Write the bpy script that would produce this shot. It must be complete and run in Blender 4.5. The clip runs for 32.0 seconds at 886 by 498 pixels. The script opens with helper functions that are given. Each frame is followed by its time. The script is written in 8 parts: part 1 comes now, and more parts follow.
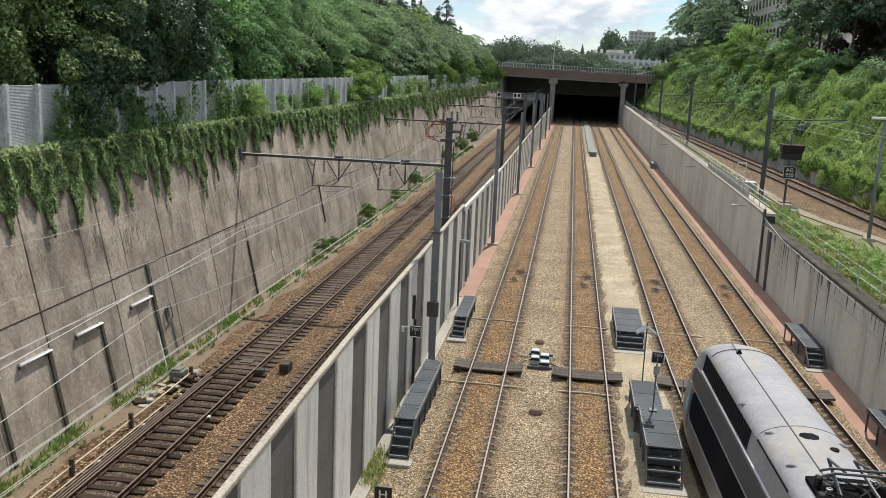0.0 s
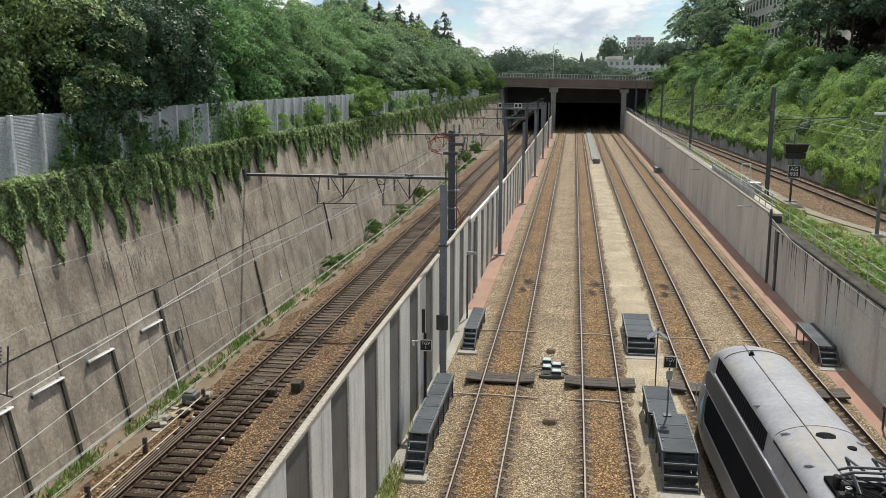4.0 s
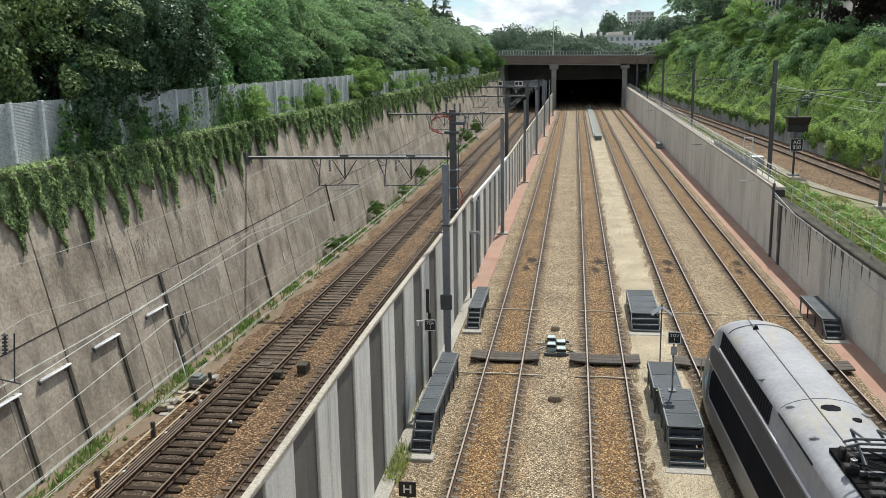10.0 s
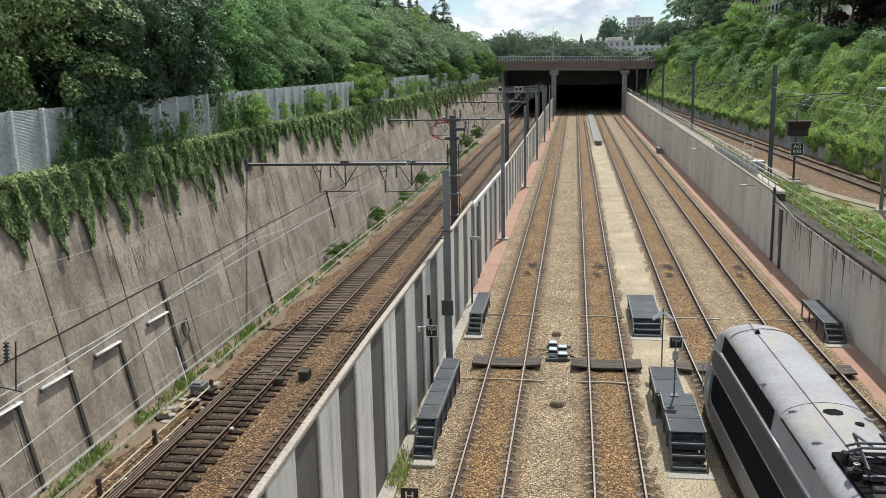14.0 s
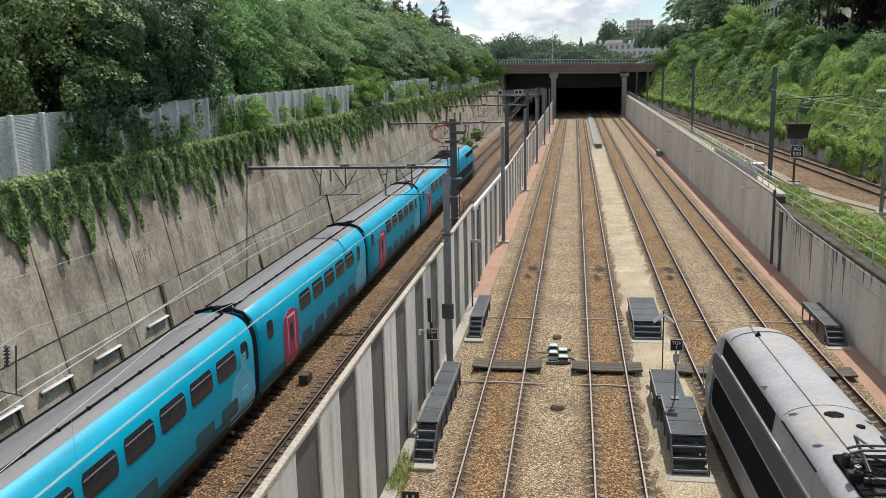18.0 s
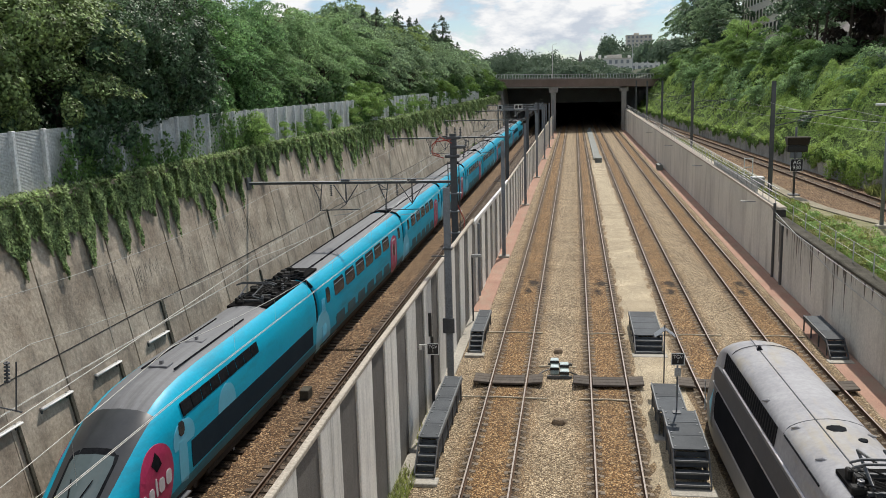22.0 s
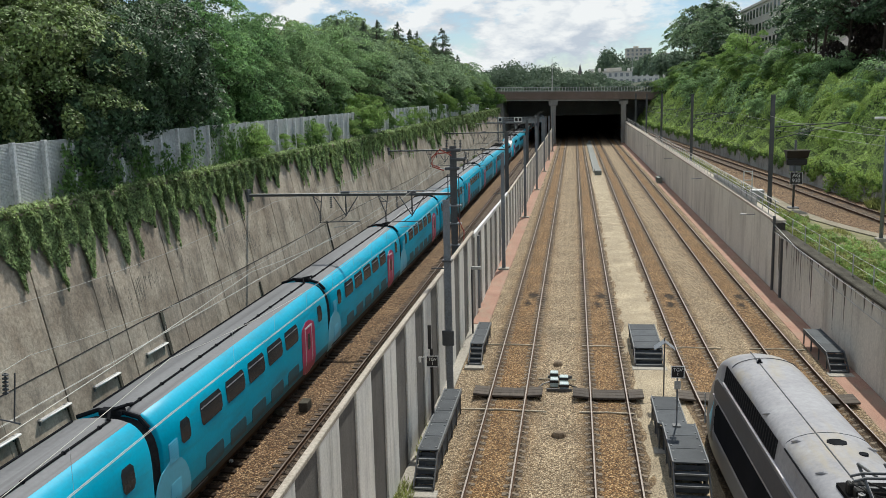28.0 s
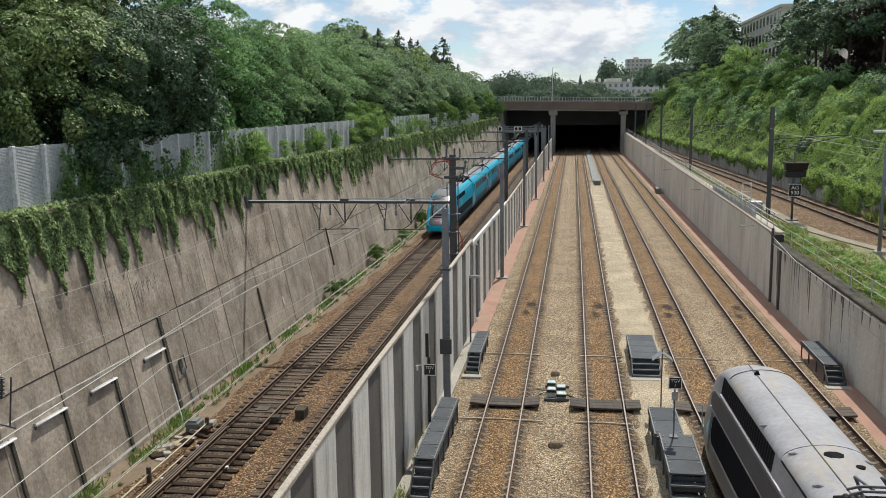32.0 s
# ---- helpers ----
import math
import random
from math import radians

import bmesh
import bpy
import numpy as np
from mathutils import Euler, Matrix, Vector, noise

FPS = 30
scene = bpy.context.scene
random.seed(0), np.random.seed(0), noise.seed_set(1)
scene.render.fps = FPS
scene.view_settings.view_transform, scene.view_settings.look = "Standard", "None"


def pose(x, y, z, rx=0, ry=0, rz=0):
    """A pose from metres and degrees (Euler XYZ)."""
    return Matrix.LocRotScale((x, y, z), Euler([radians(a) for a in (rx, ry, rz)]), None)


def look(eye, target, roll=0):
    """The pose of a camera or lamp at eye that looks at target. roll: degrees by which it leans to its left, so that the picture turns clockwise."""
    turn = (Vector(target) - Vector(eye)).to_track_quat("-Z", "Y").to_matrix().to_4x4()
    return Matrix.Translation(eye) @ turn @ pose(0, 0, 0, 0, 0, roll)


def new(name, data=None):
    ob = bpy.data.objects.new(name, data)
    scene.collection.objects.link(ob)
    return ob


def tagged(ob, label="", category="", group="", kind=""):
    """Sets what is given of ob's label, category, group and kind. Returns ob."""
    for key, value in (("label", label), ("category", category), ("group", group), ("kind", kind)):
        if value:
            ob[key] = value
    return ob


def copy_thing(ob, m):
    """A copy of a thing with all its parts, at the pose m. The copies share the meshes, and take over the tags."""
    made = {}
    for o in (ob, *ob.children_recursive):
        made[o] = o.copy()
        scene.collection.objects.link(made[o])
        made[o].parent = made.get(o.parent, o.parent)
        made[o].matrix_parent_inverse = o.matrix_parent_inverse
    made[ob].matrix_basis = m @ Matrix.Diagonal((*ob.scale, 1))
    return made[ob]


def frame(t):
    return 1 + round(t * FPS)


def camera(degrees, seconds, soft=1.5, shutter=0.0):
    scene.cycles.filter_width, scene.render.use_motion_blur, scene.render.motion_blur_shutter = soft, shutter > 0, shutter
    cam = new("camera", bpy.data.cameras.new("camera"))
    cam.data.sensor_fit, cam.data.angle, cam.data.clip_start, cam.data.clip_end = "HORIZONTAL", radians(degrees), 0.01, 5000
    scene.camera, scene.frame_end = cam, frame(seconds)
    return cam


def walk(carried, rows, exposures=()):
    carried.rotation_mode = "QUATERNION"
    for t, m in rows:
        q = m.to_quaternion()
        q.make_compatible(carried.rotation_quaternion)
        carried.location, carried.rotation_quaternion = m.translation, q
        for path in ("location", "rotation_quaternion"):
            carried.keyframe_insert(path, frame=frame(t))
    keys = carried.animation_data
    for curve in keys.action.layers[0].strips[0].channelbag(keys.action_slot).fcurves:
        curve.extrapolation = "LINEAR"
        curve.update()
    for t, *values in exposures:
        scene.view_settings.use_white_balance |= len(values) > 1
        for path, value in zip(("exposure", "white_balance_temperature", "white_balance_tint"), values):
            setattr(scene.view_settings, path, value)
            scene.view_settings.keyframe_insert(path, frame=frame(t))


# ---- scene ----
cam = camera(52.87, 32.0, soft=0.9)
EYE = (0.0, 0.0, 12.63)


def aim(pitch, yaw, lean):
    """Camera pose: degrees below the horizon, degrees left of the tracks' direction, lean to the right."""
    p, y = radians(pitch), radians(yaw)
    way = Vector((-math.sin(y) * math.cos(p), math.cos(y) * math.cos(p), -math.sin(p)))
    return look(EYE, Vector(EYE) + 100 * way, -lean)


walk(cam, [
    (0, aim(11.575, 7.763, -2.489)),
    (0.5, aim(11.147, 7.877, -1.886)),
    (1, aim(10.864, 7.919, -1.555)),
    (1.5, aim(11.018, 8.059, -0.942)),
    (2, aim(11.303, 8.029, -1.076)),
    (2.5, aim(10.826, 8.036, -1.123)),
    (3, aim(10.695, 8.106, -0.814)),
    (3.5, aim(10.704, 8.174, -0.525)),
    (5.5, aim(11.056, 8.378, 0.766)),
    (6, aim(11.294, 8.384, 0.673)),
    (6.5, aim(11.954, 8.374, 0.544)),
    (7, aim(12.167, 8.378, 0.480)),
    (7.5, aim(11.869, 8.352, 0.421)),
    (8, aim(11.969, 8.362, 0.485)),
    (8.5, aim(12.121, 8.388, 0.562)),
    (9, aim(12.019, 8.411, 0.751)),
    (9.5, aim(12.068, 8.438, 0.877)),
    (10, aim(12.057, 8.441, 0.914)),
    (10.5, aim(12.091, 8.468, 0.905)),
    (11, aim(12.069, 8.468, 0.935)),
    (11.5, aim(11.976, 8.445, 0.908)),
    (12, aim(11.854, 8.453, 0.947)),
    (12.5, aim(11.764, 8.473, 1.014)),
    (13, aim(11.742, 8.473, 1.074)),
    (13.5, aim(11.694, 8.474, 1.125)),
    (14, aim(11.683, 8.495, 1.203)),
    (14.5, aim(11.707, 8.496, 1.202)),
    (16.5, aim(11.626, 8.537, 1.404)),
    (17, aim(11.478, 8.512, 1.323)),
    (17.5, aim(11.449, 8.500, 1.261)),
    (18, aim(11.479, 8.507, 1.333)),
    (18.5, aim(11.471, 8.535, 1.437)),
    (19, aim(11.312, 8.528, 1.441)),
    (19.5, aim(11.145, 8.526, 1.448)),
    (20, aim(11.043, 8.526, 1.465)),
    (20.5, aim(10.957, 8.523, 1.502)),
    (21, aim(10.908, 8.536, 1.557)),
    (21.5, aim(10.736, 8.526, 1.521)),
    (22, aim(10.542, 8.519, 1.516)),
    (22.5, aim(10.604, 8.520, 1.421)),
    (23, aim(10.602, 8.549, 1.415)),
    (23.5, aim(10.555, 8.555, 1.481)),
    (24, aim(10.580, 8.515, 1.406)),
    (24.5, aim(10.665, 8.449, 1.111)),
    (25, aim(10.514, 8.446, 1.105)),
    (25.5, aim(10.377, 8.457, 1.233)),
    (27.5, aim(9.845, 8.468, 1.306)),
    (28, aim(9.759, 8.480, 1.381)),
    (28.5, aim(9.697, 8.479, 1.364)),
    (29, aim(9.571, 8.449, 1.230)),
    (29.5, aim(9.447, 8.448, 1.191)),
    (30, aim(9.346, 8.446, 1.252)),
    (30.5, aim(9.697, 8.460, 1.203)),
    (31, aim(10.016, 8.453, 1.094)),
    (31.5, aim(9.799, 8.448, 0.859)),
    (32, aim(9.224, 8.377, 0.754)),
], exposures=[(0, .17, 6450, 9), (1, 0, 6450, 9), (3.5, .04, 6450, 8), (7, .19, 6280, 6), (11, .2, 6280, 6), (14.5, .18, 6350, 8), (19, .14, 6500, 10), (22, .02, 6550, 10), (25, -.04, 6500, 9), (28, -.06, 6400, 7), (32, .02, 6450, 9)])

# ---------------------------------------------------------------- light
SUN_AZ, SUN_EL = radians(12.0), radians(53.0)
to_sun = Vector((math.sin(SUN_AZ) * math.cos(SUN_EL), math.cos(SUN_AZ) * math.cos(SUN_EL), math.sin(SUN_EL)))
sun = new("sun", bpy.data.lights.new("sun", "SUN"))
sun.data.energy, sun.data.angle, sun.data.color = 4.0, radians(0.6), (1.0, 0.95, 0.87)
sun.matrix_world = look((0, 0, 60), Vector((0, 0, 60)) - to_sun)

world = bpy.data.worlds.new("sky")
scene.world = world
world.use_nodes = True
wt = world.node_tree
wt.nodes.clear()


def wnode(kind, **kw):
    n = wt.nodes.new(kind)
    for k, v in kw.items():
        n.inputs[k].default_value = v
    return n


sky = wt.nodes.new("ShaderNodeTexSky")
sky.sky_type, sky.sun_disc = "NISHITA", False
sky.sun_elevation, sky.sun_rotation = SUN_EL, SUN_AZ
sky.air_density, sky.dust_density, sky.ozone_density = 0.9, 0.2, 3.5
wc = wt.nodes.new("ShaderNodeTexCoord")


def cloud_noise(lift, scale, detail, rough):
    """Cloud density by direction, flattened upwards; lift shifts it to feel for the lit tops."""
    mp = wt.nodes.new("ShaderNodeMapping")
    mp.inputs["Location"].default_value = (3.1, 0.4, lift)
    mp.inputs["Scale"].default_value = (1.0, 1.0, 2.3)
    wt.links.new(wc.outputs["Generated"], mp.inputs[0])
    n = wnode("ShaderNodeTexNoise", Scale=scale, Detail=detail, Roughness=rough, Distortion=0.1)
    wt.links.new(mp.outputs[0], n.inputs["Vector"])
    return n.outputs[0]


cn = cloud_noise(0.0, 10.5, 10.0, 0.6)
cr = wt.nodes.new("ShaderNodeValToRGB")
cr.color_ramp.elements[0].position, cr.color_ramp.elements[1].position = 0.44, 0.55
wt.links.new(cn, cr.inputs[0])
cd = wt.nodes.new("ShaderNodeMath")
cd.operation = "SUBTRACT"
wt.links.new(cloud_noise(0.0, 10.5, 6.0, 0.56), cd.inputs[0])
wt.links.new(cloud_noise(0.05, 10.5, 6.0, 0.56), cd.inputs[1])
cc = wt.nodes.new("ShaderNodeMapRange")
cc.inputs[1].default_value, cc.inputs[2].default_value = -0.10, 0.06
wt.links.new(cd.outputs[0], cc.inputs[0])
cl = wt.nodes.new("ShaderNodeMix")
cl.data_type = "RGBA"
cl.inputs[6].default_value, cl.inputs[7].default_value = (6.0, 6.6, 7.5, 1), (9.8, 9.9, 10.0, 1)
wt.links.new(cc.outputs[0], cl.inputs[0])
cm = wt.nodes.new("ShaderNodeMix")
cm.data_type = "RGBA"
wt.links.new(cr.outputs[0], cm.inputs[0])
wt.links.new(sky.outputs[0], cm.inputs[6])
wt.links.new(cl.outputs[2], cm.inputs[7])
bg = wt.nodes.new("ShaderNodeBackground")
bg.inputs["Strength"].default_value = 0.095
wt.links.new(cm.outputs[2], bg.inputs[0])
wo = wt.nodes.new("ShaderNodeOutputWorld")
wt.links.new(bg.outputs[0], wo.inputs[0])

# ---------------------------------------------------------------- materials


def material(name, c1, c2, scale=1.0, rough=0.85, bump=0.0, bscale=20.0, metal=0.0, rnd=0.0, space="world", island=0.0,
             stretch=(1, 1, 1), contrast=0.25, fine=0.35, stain=None, sscale=(0.5, 0.5, 0.1), samount=0.6, transl=0.0, coat=0.0):
    """A surface with two colours mixed at a large and a fine scale, optional relief and long stains."""
    m = bpy.data.materials.new(name)
    m.use_nodes = True
    nt = m.node_tree
    N, L = nt.nodes, nt.links
    b = N["Principled BSDF"]
    b.inputs["Metallic"].default_value, b.inputs["Roughness"].default_value = metal, rough
    if coat:
        b.inputs["Coat Weight"].default_value, b.inputs["Coat Roughness"].default_value = coat, 0.12
    if space == "world":
        src = N.new("ShaderNodeNewGeometry").outputs["Position"]
    else:
        src = N.new("ShaderNodeTexCoord").outputs["Object"]
    mp = N.new("ShaderNodeMapping")
    mp.inputs["Scale"].default_value = stretch
    L.new(src, mp.inputs[0])

    def noise_node(vec, s, detail=5.0, r=0.6):
        n = N.new("ShaderNodeTexNoise")
        n.inputs["Scale"].default_value, n.inputs["Detail"].default_value, n.inputs["Roughness"].default_value = s, detail, r
        L.new(vec, n.inputs["Vector"])
        return n.outputs[0]

    def ramp(val, lo, hi):
        n = N.new("ShaderNodeMapRange")
        n.inputs[1].default_value, n.inputs[2].default_value = lo, hi
        L.new(val, n.inputs[0])
        return n.outputs[0]

    def mixc(f, a, bb, mode="MIX"):
        n = N.new("ShaderNodeMix")
        n.data_type, n.blend_type = "RGBA", mode
        for sock, v in ((n.inputs[0], f), (n.inputs[6], a), (n.inputs[7], bb)):
            if isinstance(v, (int, float)):
                sock.default_value = v
            elif isinstance(v, tuple):
                sock.default_value = (*v, 1)
            else:
                L.new(v, sock)
        return n.outputs[2]

    big = ramp(noise_node(mp.outputs[0], scale), 0.5 - contrast, 0.5 + contrast)
    col = mixc(big, c1, c2)
    if fine:
        fn = ramp(noise_node(src, bscale, 3.0, 0.7), 0.3, 0.7)
        g = mixc(fn, (1 - fine, 1 - fine, 1 - fine), (1 + fine * 0.6, 1 + fine * 0.6, 1 + fine * 0.6))
        col = mixc(1.0, col, g, "MULTIPLY")
    if stain:
        ms = N.new("ShaderNodeMapping")
        ms.inputs["Scale"].default_value = sscale
        L.new(src, ms.inputs[0])
        sf = ramp(noise_node(ms.outputs[0], 1.0, 6.0, 0.65), 0.5, 0.72)
        ml = N.new("ShaderNodeMath")
        ml.operation, ml.inputs[1].default_value = "MULTIPLY", samount
        L.new(sf, ml.inputs[0])
        col = mixc(ml.outputs[0], col, stain)
    for amount, out in ((rnd, "obj"), (island, "isl")):
        if amount:
            o = N.new("ShaderNodeObjectInfo").outputs["Random"] if out == "obj" else N.new("ShaderNodeNewGeometry").outputs["Random Per Island"]
            hs = N.new("ShaderNodeHueSaturation")
            mr = N.new("ShaderNodeMapRange")
            mr.inputs[3].default_value, mr.inputs[4].default_value = 1 - amount, 1 + amount
            L.new(o, mr.inputs[0])
            L.new(mr.outputs[0], hs.inputs["Value"])
            L.new(col, hs.inputs["Color"])
            col = hs.outputs[0]
    L.new(col, b.inputs["Base Color"])
    if bump:
        bn = N.new("ShaderNodeBump")
        bn.inputs["Strength"].default_value, bn.inputs["Distance"].default_value = bump, 0.6 / bscale
        L.new(noise_node(src, bscale, 4.0, 0.65), bn.inputs["Height"])
        L.new(bn.outputs[0], b.inputs["Normal"])
    if transl:
        out = N["Material Output"]
        tr = N.new("ShaderNodeBsdfTranslucent")
        hs = N.new("ShaderNodeHueSaturation")
        hs.inputs["Value"].default_value, hs.inputs["Saturation"].default_value, hs.inputs["Hue"].default_value = 1.5, 1.1, 0.485
        L.new(col, hs.inputs["Color"])
        L.new(hs.outputs[0], tr.inputs["Color"])
        mx = N.new("ShaderNodeMixShader")
        mx.inputs[0].default_value = transl
        L.new(b.outputs[0], mx.inputs[1])
        L.new(tr.outputs[0], mx.inputs[2])
        L.new(mx.outputs[0], out.inputs["Surface"])
    return m


def ballast_material(name, cols, rust=None, half=1.05, size=16.5, oil=(), dust_shade=True, relief=1.0):
    """Crushed stone: cells of varied colour with relief; rust-brown between the rails where rust is given."""
    m = bpy.data.materials.new(name)
    m.use_nodes = True
    nt = m.node_tree
    N, L = nt.nodes, nt.links
    b = N["Principled BSDF"]
    b.inputs["Roughness"].default_value = 0.92
    geo = N.new("ShaderNodeNewGeometry")
    tc = N.new("ShaderNodeTexCoord")
    vo = N.new("ShaderNodeTexVoronoi")
    vo.inputs["Scale"].default_value = size
    L.new(geo.outputs["Position"], vo.inputs["Vector"])
    bw = N.new("ShaderNodeSeparateColor")
    L.new(vo.outputs["Color"], bw.inputs[0])

    def cramp(sock, stops):
        r = N.new("ShaderNodeValToRGB")
        r.color_ramp.interpolation = "LINEAR"
        el = r.color_ramp.elements
        while len(el) < len(stops):
            el.new(0.5)
        for e, (p, c) in zip(el, stops):
            e.position, e.color = p, (*c, 1)
        L.new(sock, r.inputs[0])
        return r.outputs[0]

    base = cramp(bw.outputs[0], [(i / (len(cols) - 1), c) for i, c in enumerate(cols)])

    def noise_node(s, d=5.0):
        n = N.new("ShaderNodeTexNoise")
        n.inputs["Scale"].default_value, n.inputs["Detail"].default_value = s, d
        L.new(geo.outputs["Position"], n.inputs["Vector"])
        return n.outputs[0]

    def mth(op, a, bb=None):
        n = N.new("ShaderNodeMath")
        n.operation = op
        for i, v in enumerate((a, bb)):
            if v is None:
                continue
            if isinstance(v, (int, float)):
                n.inputs[i].default_value = v
            else:
                L.new(v, n.inputs[i])
        return n.outputs[0]

    col = base
    if rust:
        rr = cramp(bw.outputs[1], [(i / (len(rust) - 1), c) for i, c in enumerate(rust)])
        sx = N.new("ShaderNodeSeparateXYZ")
        L.new(tc.outputs["Object"], sx.inputs[0])
        d = mth("ABSOLUTE", sx.outputs[0])
        d = mth("ADD", d, mth("MULTIPLY", mth("SUBTRACT", noise_node(0.9), 0.5), 0.7))
        d = mth("ADD", d, mth("MULTIPLY", mth("SUBTRACT", bw.outputs[2], 0.5), 0.3))
        mr = N.new("ShaderNodeMapRange")
        mr.inputs[1].default_value, mr.inputs[2].default_value, mr.inputs[3].default_value, mr.inputs[4].default_value = half - 0.5, half + 0.45, 1, 0
        L.new(d, mr.inputs[0])
        mx = N.new("ShaderNodeMix")
        mx.data_type = "RGBA"
        f = mth("MULTIPLY", mr.outputs[0], mth("ADD", mth("MULTIPLY", noise_node(0.35), 0.9), 0.55))
        f = mth("MINIMUM", f, 1.0)
        L.new(f, mx.inputs[0])
        L.new(base, mx.inputs[6])
        L.new(rr, mx.inputs[7])
        col = mx.outputs[2]
    big = N.new("ShaderNodeMapRange")
    big.inputs[1].default_value, big.inputs[2].default_value, big.inputs[3].default_value, big.inputs[4].default_value = 0.3, 0.7, 0.78, 1.15
    L.new(noise_node(0.5), big.inputs[0])
    if rust and dust_shade:
        # brake dust and oil, with the rails' shadow strips painted into the same band
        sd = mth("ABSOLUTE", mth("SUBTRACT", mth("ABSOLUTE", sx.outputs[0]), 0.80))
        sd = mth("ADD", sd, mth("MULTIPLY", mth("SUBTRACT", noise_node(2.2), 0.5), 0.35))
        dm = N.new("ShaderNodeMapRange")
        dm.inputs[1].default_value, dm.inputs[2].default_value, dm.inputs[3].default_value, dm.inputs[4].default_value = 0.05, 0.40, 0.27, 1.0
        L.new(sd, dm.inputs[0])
    # shade in the gaps between stones, painted as darker cell edges
    gap_shade = N.new("ShaderNodeMapRange")
    gap_shade.inputs[1].default_value, gap_shade.inputs[2].default_value, gap_shade.inputs[3].default_value, gap_shade.inputs[4].default_value = 0.25, 0.75, 1.08, 0.36
    L.new(vo.outputs["Distance"], gap_shade.inputs[0])
    val = mth("MULTIPLY", big.outputs[0], gap_shade.outputs[0])
    if rust and dust_shade:
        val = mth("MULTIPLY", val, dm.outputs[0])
    for ox, oy, orx, ory in oil:
        # spilt oil on the four tracks, one dark band on the others; soft-edged
        ex = mth("DIVIDE", mth("SUBTRACT", sx.outputs[0], ox), orx)
        ey = mth("DIVIDE", mth("SUBTRACT", sx.outputs[1], oy), ory)
        rr2 = mth("SQRT", mth("ADD", mth("MULTIPLY", ex, ex), mth("MULTIPLY", ey, ey)))
        rr2 = mth("ADD", rr2, mth("MULTIPLY", mth("SUBTRACT", noise_node(2.0), 0.5), 1.9))
        om = N.new("ShaderNodeMapRange")
        om.inputs[1].default_value, om.inputs[2].default_value, om.inputs[3].default_value, om.inputs[4].default_value = 0.5, 1.15, 0.16, 1.0
        L.new(rr2, om.inputs[0])
        val = mth("MULTIPLY", val, om.outputs[0])
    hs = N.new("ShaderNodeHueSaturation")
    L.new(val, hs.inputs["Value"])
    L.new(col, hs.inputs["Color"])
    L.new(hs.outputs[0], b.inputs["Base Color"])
    bn = N.new("ShaderNodeBump")
    bn.inputs["Strength"].default_value, bn.inputs["Distance"].default_value = relief, 0.72 / size
    inv = mth("SUBTRACT", 1.0, vo.outputs["Distance"])
    inv = mth("ADD", inv, mth("MULTIPLY", bw.outputs[0], 0.5))
    L.new(inv, bn.inputs["Height"])
    L.new(bn.outputs[0], b.inputs["Normal"])
    return m


GREY_STONE = [(0.150, 0.097, 0.053), (0.352, 0.256, 0.150), (0.50, 0.382, 0.236), (0.81, 0.65, 0.43)]
RUST_STONE = [(0.090, 0.042, 0.014), (0.245, 0.127, 0.044), (0.375, 0.215, 0.083), (0.66, 0.45, 0.225)]
BROWN_STONE = [(0.043, 0.021, 0.008), (0.158, 0.082, 0.033), (0.262, 0.147, 0.065), (0.66, 0.46, 0.26)]
DARK_STONE = [(0.03, 0.02, 0.013), (0.10, 0.068, 0.042), (0.16, 0.11, 0.07), (0.34, 0.25, 0.17)]
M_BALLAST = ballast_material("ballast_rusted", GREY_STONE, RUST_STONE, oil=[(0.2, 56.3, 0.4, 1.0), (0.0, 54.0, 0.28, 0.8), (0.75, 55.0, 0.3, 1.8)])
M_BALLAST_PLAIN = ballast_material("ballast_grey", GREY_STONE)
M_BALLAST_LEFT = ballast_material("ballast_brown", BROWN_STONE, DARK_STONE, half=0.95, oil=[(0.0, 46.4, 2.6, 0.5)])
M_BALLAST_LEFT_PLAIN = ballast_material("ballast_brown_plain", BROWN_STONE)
M_RAIL_SIDE = material("rail_rust", (0.08, 0.050, 0.032), (0.13, 0.082, 0.055), 3, 0.8, 0.2, 60)
M_RAIL_TOP = material("rail_steel", (0.30, 0.245, 0.20), (0.40, 0.34, 0.29), 2, 0.55, 0, 30)
M_RAIL_TOP_DULL = material("rail_dull", (0.15, 0.11, 0.085), (0.22, 0.165, 0.13), 2, 0.6, 0, 30)
M_SLEEPER = material("sleeper_concrete", (0.155, 0.12, 0.085), (0.25, 0.20, 0.145), 2, 0.9, 0.3, 30, rnd=0.25)
M_SLEEPER_DARK = material("sleeper_stained", (0.10, 0.075, 0.055), (0.16, 0.12, 0.09), 2, 0.9, 0.3, 30, rnd=0.25)
M_TIMBER = material("creosoted_timber", (0.030, 0.021, 0.015), (0.068, 0.048, 0.034), 3, 0.8, 0.5, 40, rnd=0.3, stretch=(0.3, 4, 1))
M_OLD_WOOD = material("old_sleeper_wood", (0.078, 0.055, 0.038), (0.150, 0.108, 0.074), 3, 0.9, 0.5, 40, rnd=0.35, stretch=(0.3, 4, 1))
M_BOARD = material("weathered_board", (0.068, 0.054, 0.043), (0.120, 0.099, 0.078), 2, 0.88, 0.4, 40, rnd=0.25, stretch=(3, 0.5, 1))
M_CONC_WALL = material("old_concrete", (0.252, 0.200, 0.147), (0.545, 0.465, 0.365), 0.45, 0.92, 0.25, 7, rnd=0.12, fine=0.32, contrast=0.17,
                       stain=(0.10, 0.088, 0.072), sscale=(1.5, 1.5, 0.14), samount=0.8)
